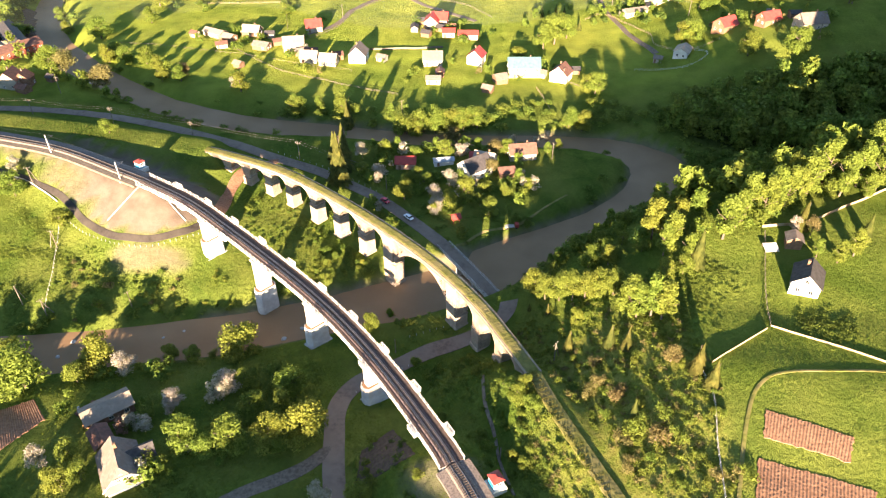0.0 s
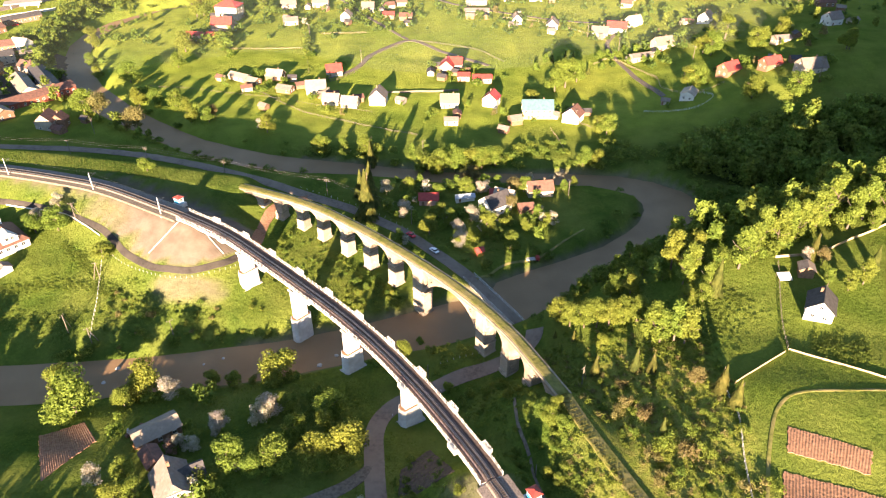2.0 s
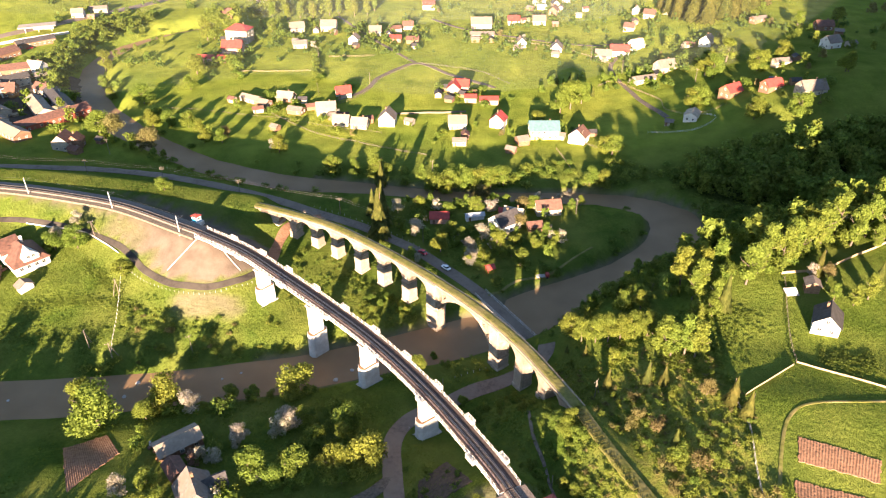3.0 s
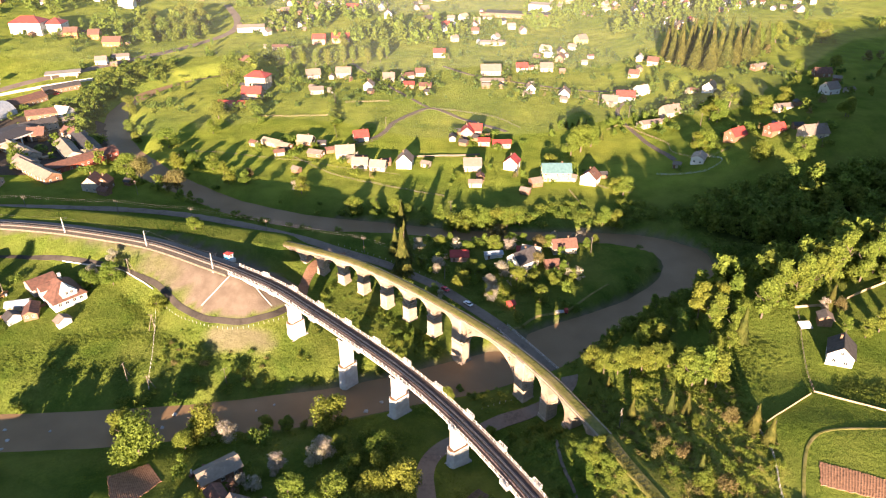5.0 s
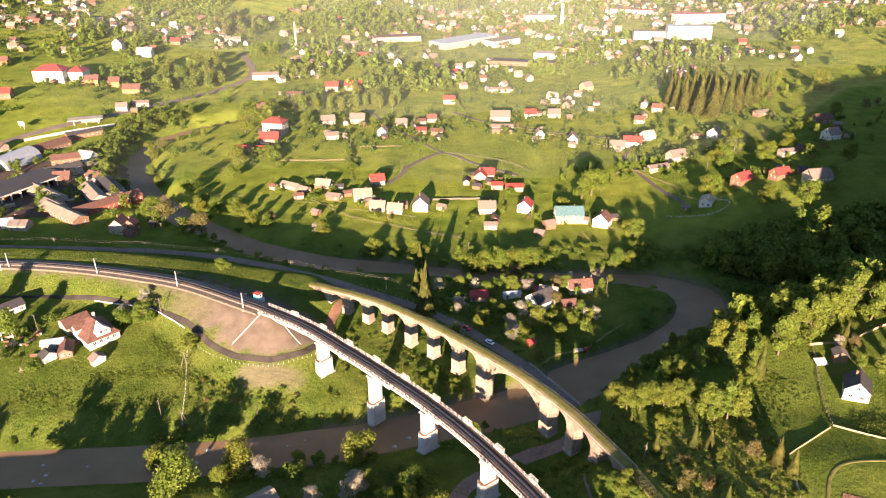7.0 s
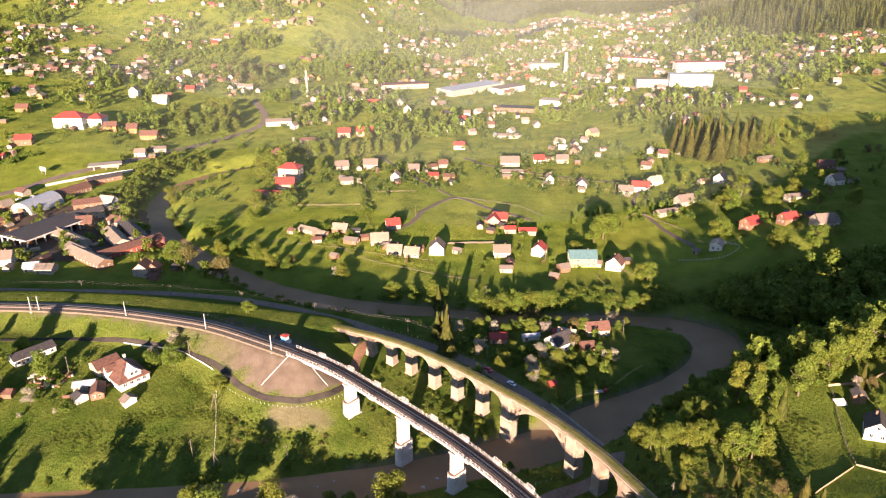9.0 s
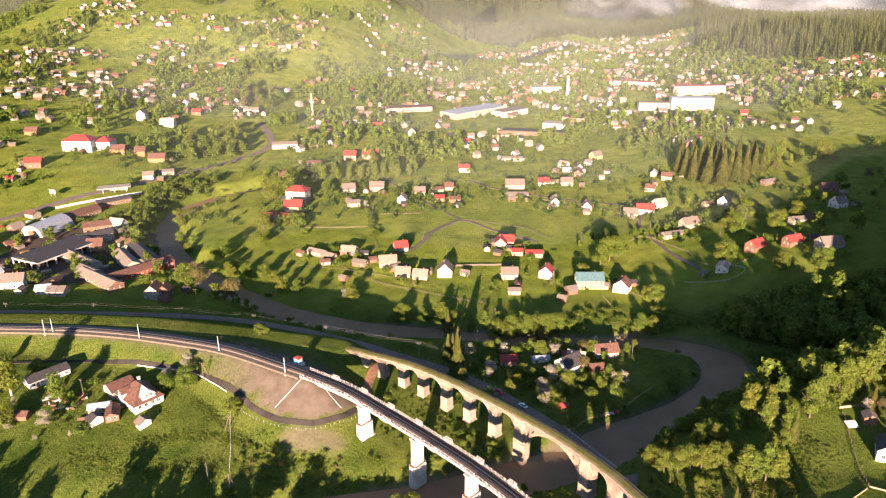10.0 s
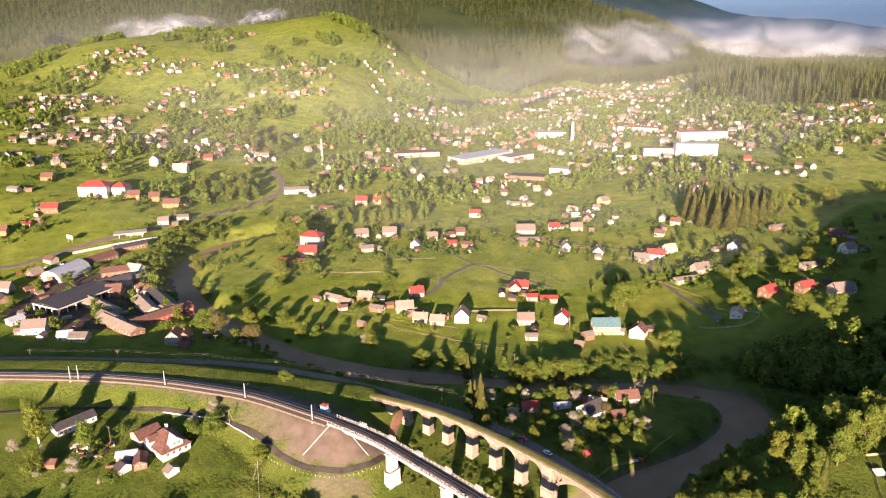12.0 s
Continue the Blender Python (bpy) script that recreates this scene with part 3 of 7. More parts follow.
ob = part("arch_wall", (verts, faces), M["stone"], stone_viaduct, "weathered coursed stone")
uv = ob.data.uv_layers.new(name="stone")
for loop in ob.data.loops:
    uv.data[loop.index].uv = uvs[loop.vertex_index]
for k, (i, half) in enumerate(cols[1:-1]):
    p, t = vq[i], vt[i]
    ang = math.degrees(math.atan2(t[1], t[0]))
    big = k in (7, 8)
    g0 = gz(p[0], p[1]) - 1.2
    spring = p[2] - (11 if big else (8 if k > 7 else 6.8))
    bm = bmesh.new()
    box(bm, 0, 0, (g0 + spring) / 2, 2 * half + 0.3, 2 * VW + 0.7, spring - g0, bevel=0.1)
    box(bm, 0, 0, g0 + 1.2, 2 * half + 0.9, 2 * VW + 1.3, 1.6, bevel=0.2)
    if big:
        for sgn in (-1, 1):
            box(bm, 0, sgn * (VW + 0.35), (spring + p[2]) / 2, 2 * half - 0.6, 0.8, p[2] - spring - 0.5, bevel=0.08)
    pier = part("pier", bm, M["pierstone"], stone_viaduct, "pale squared stone pier")
    u = pier.data.uv_layers.new(name="stone")
    for loop in pier.data.loops:
        co = pier.data.vertices[loop.vertex_index].co
        u.data[loop.index].uv = (co.x + co.y, co.z)
    pier.matrix_basis = pose(p[0], p[1], 0, 0, 0, ang)
    bm = bmesh.new()
    box(bm, 0, 0, spring - 0.25, 2 * half + 0.7, 2 * VW + 1.0, 0.4, bevel=0.1)
    part("impost", bm, M["stone"], stone_viaduct, "projecting stone impost course").matrix_basis = pier.matrix_basis
for sgn in (-1, 1):
    v, f = sweep(vq, vt, [(sgn * (VW - 0.35), -0.5), (sgn * (VW + 0.3), -0.5), (sgn * (VW + 0.3), -0.05), (sgn * (VW - 0.35), -0.05)])
    part("coping", (v, f), M["coping"], stone_viaduct, "brown weathered stone coping course")
    v, f = sweep(vq, vt, [(sgn * (VW - 0.1), -1.35), (sgn * (VW + 0.16), -1.35), (sgn * (VW + 0.16), -1.1), (sgn * (VW - 0.1), -1.1)])
    part("string_course", (v, f), M["stone"], stone_viaduct)
ridged = vq.copy()
ridged[:, 2] += 0.016 * (np.sin(np.arange(len(vq)) * 2.1) + np.sin(np.arange(len(vq)) * 0.73))
v, f = sweep(ridged, vt, [(-VW + 0.3, -0.4), (-VW + 0.3, 0.05), (-1, 0.2), (1, 0.2), (VW - 0.3, 0.05), (VW - 0.3, -0.4)])
part("turf", (v, f), M["oldturf"], stone_viaduct, "turf grown over the old trackbed")
rng = random.Random(5)


def tufts(line, half, n, tall, rows=False, up=0.1):
    q, t, s = curve(line, 0.5)
    verts, faces = [], []
    for k in range(n):
        i = rng.randrange(len(q))
        if rows:
            i = min(len(q) - 1, (i // 3) * 3 + rng.choice((0, 0, 1)))
        off = 0.55 + rng.uniform(-half, half)
        x, y = q[i, 0] + t[i, 1] * off, q[i, 1] - t[i, 0] * off
        z = q[i, 2] + up
        h = tall * rng.uniform(0.4, 1.2)
        for _ in range(2):
            a, w = rng.uniform(0, 6.3), h * 0.8
            b = len(verts)
            lx, ly = rng.uniform(-0.3, 0.3) * h, rng.uniform(-0.3, 0.3) * h
            verts += [(x - w * math.cos(a) / 2, y - w * math.sin(a) / 2, z - 0.1), (x + w * math.cos(a) / 2, y + w * math.sin(a) / 2, z - 0.1), (x + lx, y + ly, z + h)]
            faces.append((b, b + 1, b + 2))
    return verts, faces


part("grass_cover", tufts(OLD_LINE[6:15], VW - 0.35, 6500, 0.2), M["tuft"], stone_viaduct, "dry grass tufts in rows over the old sleepers")["kind"] = "stuff"
v, f = tufts([(22.6, 121.6, 21.4), (26.2, 111, 22.1), (29.2, 102.5, 22.7), (33.4, 91.5, 23.5), (38.5, 79, 24.3), (47, 60, 26)], 1.5, 2200, 0.3, True, 0.4)
tagged(new("trackbed_grass", mesh_of("trackbed_grass", v, f, M["tuft"])), "dry grass rows on the abandoned trackbed", "grass", kind="stuff")
v, f = tufts(OLD_LINE[:7], 4.5, 5000, 0.32, up=0.3)
tagged(new("bank_grass", mesh_of("bank_grass", v, f, M["tuft"])), "tall dry grass along the abandoned bank", "grass", kind="stuff")

# ---------------------------------------------------------------- railway bridge in use
BRIDGE = [(-103.5, 207.6, 24.4)] + RAIL[7:15] + [(2.2, 94.5, 21.15)]
bq, bt, bs = curve(BRIDGE, 0.5)
bridge = tagged(new("railway_bridge"), "curved white concrete railway bridge with a single track and railings", "bridge")
v, f = sweep(bq, bt, [(-2.5, -0.55), (-1.9, -0.9), (-1.7, -2.3), (1.7, -2.3), (1.9, -0.9), (2.5, -0.55)])
part("girder", (v, f), M["concrete"], bridge, "white concrete girder")
v, f = sweep(bq, bt, [(-2.5, -0.55), (-2.5, 0.1), (2.5, 0.1), (2.5, -0.55)])
part("deck", (v, f), M["greycon"], bridge)
v, f = sweep(bq, bt, [(-1.75, 0.1), (-1.3, 0.38), (1.3, 0.38), (1.75, 0.1)])
part("ballast_bed", (v, f), M["ballast"], bridge, "dark ballast bed")
for sgn in (-1, 1):
    v, f = sweep(bq, bt, [(sgn * 1.75, 0.1), (sgn * 2.95, 0.1), (sgn * 2.95, 0.24), (sgn * 1.75, 0.24)])
    part("walkway", (v, f), M["plank"], bridge, "rusty brown walkway planks")
    v, f = sweep(bq, bt, [(sgn * 2.9, -0.2), (sgn * 3.1, -0.2), (sgn * 3.1, 0.26), (sgn * 2.98, 0.26)])
    part("edge_beam", (v, f), M["concrete"], bridge, "white edge beam")
    for up in (0.65, 1.05, 1.4):
        v, f = sweep(bq[::2], bt[::2], [(sgn * 3.0, up - 0.035), (sgn * 3.06, up - 0.035), (sgn * 3.06, up + 0.035), (sgn * 3.0, up + 0.035)])
        part("handrail", (v, f), M["concrete"], bridge, "white painted handrail")
post = mesh_of("post", *(lambda b: ([tuple(x.co) for x in b.verts], [tuple(y.index for y in z.verts) for z in b.faces]))(
    (lambda b: (box(b, 0, 0, 0.75, 0.12, 0.12, 1.5), b.verts.index_update(), b)[2])(bmesh.new())), M["concrete"])
bracket = mesh_of("bracket", [(-0.15, -0.2, -1.3), (0.15, -0.2, -1.3), (-0.15, 0, -0.25), (0.15, 0, -0.25), (-0.15, 1.15, -0.25), (0.15, 1.15, -0.25), (-0.15, 1.15, -0.5), (0.15, 1.15, -0.5)],
                  [(0, 1, 3, 2), (2, 3, 5, 4), (4, 5, 7, 6), (6, 7, 1, 0), (0, 2, 4, 6), (1, 7, 5, 3)], M["concrete"])
for i in range(0, len(bq), 4):
    p, t = bq[i], bt[i]
    ang = math.degrees(math.atan2(t[1], t[0]))
    for sgn in (-1, 1):
        share("post", post, bridge, pose(p[0] + t[1] * 3.03 * sgn, p[1] - t[0] * 3.03 * sgn, p[2] + 0.1, 0, 0, ang))
        if i % 8 == 0:
            share("bracket", bracket, bridge, pose(p[0] + t[1] * 1.95 * sgn, p[1] - t[0] * 1.95 * sgn, p[2], 0, 0, ang + (180 if sgn > 0 else 0)))
for off in (-0.76, 0.76, -0.45, 0.45):
    v, f = sweep(bq, bt, [(off - 0.05, 0.5), (off + 0.05, 0.5), (off + 0.05, 0.66), (off - 0.05, 0.66)])
    part("rail", (v, f), M["rail"], bridge, "worn steel rail")
sleeper = mesh_of("sleeper", [(x * 0.13, y * 1.3, 0.32 + z * 0.2) for x in (-1, 1) for y in (-1, 1) for z in (0, 1)],
                  [(0, 1, 3, 2), (4, 6, 7, 5), (0, 4, 5, 1), (2, 3, 7, 6), (1, 5, 7, 3), (0, 2, 6, 4)], M["sleeper"])
for s in np.arange(0.3, bs[-1], 0.62):
    i = int(s / 0.5)
    p, t = bq[i], bt[i]
    share("sleeper", sleeper, bridge, pose(p[0], p[1], p[2], 0, 0, math.degrees(math.atan2(t[1], t[0]))))


def refuge(i, sgn):
    p, t = bq[i], bt[i]
    bm = bmesh.new()
    box(bm, 0, 0.65, 0.15, 3.2, 1.4, 0.22)
    box(bm, 0, 0.4, -0.35, 2.2, 1.0, 0.5, bevel=0.2)
    for x in (-1.55, -0.5, 0.5, 1.55):
        box(bm, x, 1.28, 0.85, 0.14, 0.14, 1.4)
    for up in (0.65, 1.05, 1.45):
        box(bm, 0, 1.28, up, 3.2, 0.1, 0.12)
        for x in (-1.55, 1.55):
            box(bm, x, 0.65, up, 0.1, 1.3, 0.12)
    ob = part("refuge", bm, M["concrete"], bridge, "white railed refuge balcony")
    ob.matrix_basis = pose(p[0] + t[1] * 2.9 * sgn, p[1] - t[0] * 2.9 * sgn, p[2], 0, 0, math.degrees(math.atan2(t[1], t[0])) + (180 if sgn > 0 else 0))


for s in np.arange(13, bs[-1] - 4, 15.0):
    refuge(int(s / 0.5), -1)
for s in np.arange(24, bs[-1] - 4, 24.0):
    refuge(int(s / 0.5), 1)

for x, y in ((-78, 189.5), (-56.3, 169.3), (-37.3, 150.3), (-18.6, 127.3)):
    i = station(bq, x, y)
    p, t = bq[i], bt[i]
    ang = math.degrees(math.atan2(t[1], t[0]))
    g0 = min(gz(p[0], p[1]), gz(p[0] + 2, p[1] - 2)) - 1.5
    pier = new("pier")
    pier.parent = bridge
    pier.matrix_basis = pose(p[0], p[1], 0, 0, 0, ang)
    top = p[2] - 2.3
    mid = g0 + 1.5 + (top - g0 - 1.5) * 0.47
    bm = bmesh.new()
    box(bm, 0, 0, (mid + top) / 2, 2.3, 4.6, top - mid, bevel=0.15)
    box(bm, 0, 0, top - 0.25, 2.9, 5.2, 0.5)
    part("shaft", bm, M["concrete"], pier, "white pier shaft")
    bm = bmesh.new()
    prof = [(-1.75, -2.7), (-0.7, -3.5), (0.7, -3.5), (1.75, -2.7), (1.75, 2.7), (0.7, 3.5), (-0.7, 3.5), (-1.75, 2.7)]
    lo = [bm.verts.new((1.1 * a, 1.05 * b, g0)) for a, b in prof]
    hi = [bm.verts.new((a, b, mid)) for a, b in prof]
    for k in range(8):
        bm.faces.new((lo[k], lo[(k + 1) % 8], hi[(k + 1) % 8], hi[k]))
    bm.faces.new(hi)
    part("base_block", bm, M["concrete"], pier, "white base block with pointed ends")
    bm = bmesh.new()
    a = [bm.verts.new((0.93 * a, 0.93 * b, mid + 0.004)) for a, b in prof]
    b = [bm.verts.new((0.9 * a, 0.9 * b, mid + 0.15)) for a, b in prof]
    for k in range(8):
        bm.faces.new((a[k], a[(k + 1) % 8], b[(k + 1) % 8], b[k]))
    bm.faces.new(b)
    part("ledge", bm, M["rustcon"], pier, "rust-stained ledge")
    bm = bmesh.new()
    box(bm, 0, 0, g0 + 1.4, 4.2, 7.8, 0.9, bevel=0.2)
    part("footing", bm, M["greycon"], pier, "grey footing slab")
for (i, back) in ((6, 1), (len(bq) - 8, -1)):
    p, t = bq[i], bt[i]
    ang = math.degrees(math.atan2(t[1], t[0]))
    bm = bmesh.new()
    box(bm, 0, 0, p[2] - 4.4, 2.2, 5.0, 7.6, bevel=0.1)
    for sgn in (-1, 1):
        box(bm, -back * 2.6, sgn * 2.4, p[2] - 2.4, 5.5, 0.5, 4.2)
    ob = part("abutment", bm, M["concrete"], bridge, "white abutment with wing walls")
    ob.matrix_basis = pose(p[0], p[1], 0, 0, 0, ang)

# track on the embankments
for line, name in ((RAIL[:7] + [(-103.5, 207.6, 24.4)], "west"), ([(2.2, 94.5, 21.15)] + RAIL[15:], "east")):
    q, t, s = curve(line, 0.62)
    trk = tagged(new("railway_track"), "single railway track with steel rails on dark ballast", "railway")
    v, f = sweep(q, t, [(-2.6, -0.7), (-1.6, 0.38), (1.6, 0.38), (2.6, -0.7)], close=False)
    part("ballast_bed", (v, f), M["bankballast"], trk, "grey-brown ballast")
    for sgn in (-1, 1):
        v, f = sweep(q, t, [(sgn * 1.9, -0.65), (sgn * 1.9, 0.02), (sgn * 4.2, -0.05), (sgn * 4.2, -0.95)], close=False)
        part("shoulder", (v, f), M["track"] if name == "west" and sgn > 0 else M["bankballast"], trk, "gravel shoulder")
    for off in (-0.76, 0.76):
        v, f = sweep(q, t, [(off - 0.06, 0.45), (off + 0.06, 0.45), (off + 0.06, 0.66), (off - 0.06, 0.66)])
        part("rail", (v, f), M["rail"], trk, "worn steel rail")
    v, f = [], []
    for p, d in zip(q, t):
        b = len(v)
        for x in (-0.13, 0.13):
            for y in (-1.3, 1.3):
                for z in (0.3, 0.52):
                    v.append((p[0] + d[0] * x - d[1] * y, p[1] + d[1] * x + d[0] * y, p[2] + z))
        f += [tuple(b + k for k in c) for c in ((0, 1, 3, 2), (4, 6, 7, 5), (0, 4, 5, 1), (2, 3, 7, 6), (1, 5, 7, 3))]
    part("sleeper_bed", (v, f), M["sleeper"], trk)["kind"] = "stuff"

# low road bridge over the river
rq, rt, rs = curve([(0.2, 197), (10.5, 180), (21, 162)], 0.5)
rq = np.column_stack([rq, np.full(len(rq), 4.6)])
road_bridge = tagged(new("road_bridge"), "low asphalt road bridge with pale railings over the river", "bridge")
v, f = sweep(rq, rt, [(-2.4, -0.9), (-2.4, 0.0), (2.4, 0.0), (2.4, -0.9)])
part("deck", (v, f), M["greycon"], road_bridge)
v, f = sweep(rq, rt, [(-2.15, 0.004), (-2.15, 0.06), (2.15, 0.06), (2.15, 0.004)])
part("roadway", (v, f), M["asphalt"], road_bridge, "grey asphalt surface")
for sgn in (-1, 1):
    for up in (0.55, 0.95):
        v, f = sweep(rq, rt, [(sgn * 2.3, up - 0.05), (sgn * 2.36, up - 0.05), (sgn * 2.36, up + 0.05), (sgn * 2.3, up + 0.05)])
        part("guard_rail", (v, f), M["concrete"], road_bridge, "pale guard rail")
    for i in range(0, len(rq), 4):
        share("post", post, road_bridge, pose(rq[i, 0] + rt[i, 1] * 2.33 * sgn, rq[i, 1] - rt[i, 0] * 2.33 * sgn, 4.0, 0, 0, 0))
for i in (4, 24, 44, 64):
    if i < len(rq):
        bm = bmesh.new()
        box(bm, 0, 0, 1.2, 1.2, 4.4, 5.2, bevel=0.2)
        ob = part("pier", bm, M["greycon"], road_bridge)
        ob.matrix_basis = pose(rq[i, 0], rq[i, 1], 0, 0, 0, math.degrees(math.atan2(rt[i, 1], rt[i, 0])))


# ---------------------------------------------------------------- houses
made = {}


def gable(w, d, h, pitch, over=0.45, thick=0.16):
    """Roof slabs of a saddle roof whose ridge runs along x."""
    rise = (d / 2) * pitch
    v, f = [], []
    for sgn in (-1, 1):
        b = len(v)
        e = d / 2 + over
        z = h - over * pitch
        for x in (-w / 2 - over, w / 2 + over):
            v += [(x, 0, h + rise), (x, sgn * e, z), (x, sgn * e, z + thick), (x, 0, h + rise + thick)]
        f += [tuple(b + k for k in c) for c in ((0, 1, 2, 3), (4, 7, 6, 5), (0, 4, 5, 1), (3, 2, 6, 7), (1, 5, 6, 2))]
    return v, f


def hip(w, d, h, pitch, over=0.5):
    rise = d / 2 * pitch
    a, b = w / 2 + over, d / 2 + over
    r = max(0.3, w / 2 - d / 2)
    z = h - over * pitch
    v = [(-a, -b, z), (a, -b, z), (a, b, z), (-a, b, z), (-r, 0, h + rise), (r, 0, h + rise), (-a, -b, z - 0.2), (a, -b, z - 0.2), (a, b, z - 0.2), (-a, b, z - 0.2)]
    return v, [(0, 1, 5, 4), (2, 3, 4, 5), (1, 2, 5), (3, 0, 4), (6, 7, 1, 0), (7, 8, 2, 1), (8, 9, 3, 2), (9, 6, 0, 3), (9, 8, 7, 6)]


def body(w, d, h, rise):
    v = [(-w / 2, -d / 2, -2.0), (w / 2, -d / 2, -2.0), (w / 2, d / 2, -2.0), (-w / 2, d / 2, -2.0), (-w / 2, -d / 2, h), (w / 2, -d / 2, h), (w / 2, d / 2, h), (-w / 2, d / 2, h),
         (-w / 2, 0, h + rise), (w / 2, 0, h + rise)]
    return v, [(0, 1, 5, 4), (1, 2, 6, 9, 5), (2, 3, 7, 6), (3, 0, 4, 8, 7)]


WORDS = {"white": "whitewashed", "cream": "cream", "pink": "rose", "yellow": "yellow", "wood": "dark board", "rust": "red-painted board", "timber": "log-built",
         "slate": "grey slate", "shingle": "weathered shingle", "red": "red sheet", "brown": "rust-brown", "dark": "black", "grey": "zinc", "teal": "teal sheet"}
KIND = {"plain": "house", "low": "outbuilding", "hut": "shed", "hall": "guest_house", "farm": "farmhouse"}


def window(parent, x, y, z, yaw, w, h):
    for nm, key, mt in (("pane", ("pane", w, h), "pane"), ("window", ("window", w, h), "white")):
        if key not in made:
            bm = bmesh.new()
            if nm == "pane":
                box(bm, 0, 0, 0, w, 0.06, h)
            else:
                for sx in (-1, 0, 1):
                    box(bm, sx * w / 2, -0.05, 0, 0.09, 0.1, h + 0.09)
                for sz in (-1, 1):
                    box(bm, 0, -0.05, sz * h / 2, w + 0.16, 0.12, 0.1)
            made[key] = bm_mesh(nm, bm, M[mt])
    win = share("window", made["window", w, h], parent, pose(x, y, z, 0, 0, yaw))
    share("pane", made["pane", w, h], win, Matrix())


def bm_mesh(name, bm, mt):
    me = bpy.data.meshes.new(name)
    bm.to_mesh(me)
    bm.free()
    me.materials.append(mt)
    return me


def house(kind, x, y, w, d, h, yaw, wall, roof, detail=True, z=None):
    pitch = {"plain": 0.85, "low": 0.5, "hut": 0.6, "hall": 0.55, "farm": 0.95}[kind]
    z = min(gz(x, y), gz(x + 2, y - 2), gz(x - 2, y - 2)) + 0.15 if z is None else z
    ob = thing(KIND[kind], x, y, z, yaw, f"{WORDS[wall]} {KIND[kind].replace('_', ' ')} with a {WORDS[roof]} roof on the grass", KIND[kind].replace("_", " "), "village buildings")
    key = (kind, round(w), round(d), round(h * 2), wall, roof)
    if key not in made:
        rise = d / 2 * pitch
        wm = mesh_of("wall", *body(w, d, h, 0 if kind == "hall" else rise), M[wall])
        rm = mesh_of("roof", *(hip(w, d, h, pitch) if kind == "hall" else gable(w, d, h, pitch)), M[roof])
        bm = bmesh.new()
        box(bm, w * 0.2, d * 0.12, h + rise * 0.8 + 0.5, 0.6, 0.6, 1.7)
        box(bm, w * 0.2, d * 0.12, h + rise * 0.8 + 1.35, 0.75, 0.75, 0.16)
        bm2 = bmesh.new()
        box(bm2, -w * 0.3, -d / 2 - 0.02, 1.0, 1.0, 0.08, 2.0)
        made[key] = (wm, rm, bm_mesh("chimney", bm, M["rustcon"]), bm_mesh("door", bm2, M["wood"]))
    wm, rm, cm, dm = made[key]
    share("wall", wm, ob, Matrix())
    share("roof", rm, ob, Matrix())
    if not detail:
        return ob
    share("door", dm, ob, Matrix())
    if kind in ("plain", "farm", "hall"):
        share("chimney", cm, ob, Matrix())
    if kind != "hut":
        floors = [1.5] if h < 5 else [1.6 + 2.7 * k for k in range(int(h / 2.7))]
        for fz in floors:
            for k in range(max(2, int(w / 3.2))):
                px = -w / 2 + w * (k + 0.5) / max(2, int(w / 3.2))
                if not (fz < 2 and abs(px + w * 0.3) < 1.1):
                    window(ob, px, -d / 2 - 0.02, fz, 0, 1.1, 1.25)
            for sx in (-1, 1):
                for py in (-d * 0.22, d * 0.22):
                    window(ob, sx * (w / 2 + 0.02), py, fz, 90 * sx, 1.0, 1.2)
        if kind in ("plain", "farm"):
            for sx in (-1, 1):
                window(ob, sx * (w / 2 + 0.02), 0, h + 0.9, 90 * sx, 0.9, 1.1)
    return ob


house("farm", -44.8, 359.3, 9, 9, 4.5, 84, "white", "slate")
house("low", -129.8, 394.0, 13, 6, 2.6, -30, "cream", "shingle")
house("low", -121.5, 389.0, 9, 6, 2.4, -30, "wood", "shingle")
house("plain", -109.0, 395.5, 10, 7, 2.8, -12, "wood", "shingle")
house("low", -99.3, 375.0, 9, 6, 2.6, -20, "wood", "slate")
house("plain", -81.6, 374.3, 11, 9, 3.4, 8, "cream", "shingle")
house("plain", -70.9, 359.2, 9, 7, 2.8, -6, "cream", "shingle")
house("plain", -60.0, 354.6, 9, 7, 2.8, -10, "cream", "shingle")
house("plain", -74.8, 401.4, 9, 8, 3.2, 15, "cream", "red")
house("hut", -107.1, 351.9, 4.5, 4, 2.4, -30, "wood", "slate")
house("plain", -6.4, 407.4, 10, 8, 4.5, 82, "pink", "red")
house("plain", -1.6, 411, 9, 8, 4.2, -8, "pink", "red")
house("low", 3.2, 393.5, 7, 6, 3, 0, "pink", "red")
house("low", 14.2, 390.7, 11, 6, 3, 0, "pink", "red")
house("plain", -5.4, 355.3, 10, 8, 3.6, 0, "cream", "slate")
house("low", -4.8, 331.5, 7, 5, 2.6, 0, "cream", "slate")
house("plain", 17.6, 356.1, 8, 8, 4.5, 70, "white", "red")
house("hut", 28.7, 332.2, 6, 6, 2.8, 20, "wood", "slate")
house("plain", 41.2, 342.0, 16, 9, 5.5, 0, "yellow", "teal")
house("plain", 59.2, 334.0, 8, 9, 4.5, 60, "white", "brown")
house("hall", -164.8, 513.6, 17, 12, 9.5, -12, "cream", "red")
house("plain", -163.6, 487.2, 14, 10, 4.5, 0, "pink", "red")
house("low", -173.2, 466.9, 20, 6, 3, -5, "pink", "red")
house("plain", -126.6, 538.4, 11, 9, 3.4, 15, "cream", "slate")
house("low", -117.8, 498.7, 10, 8, 3, 10, "cream", "slate")
house("plain", -102.3, 541.9, 12, 9, 4, 0, "cream", "slate")
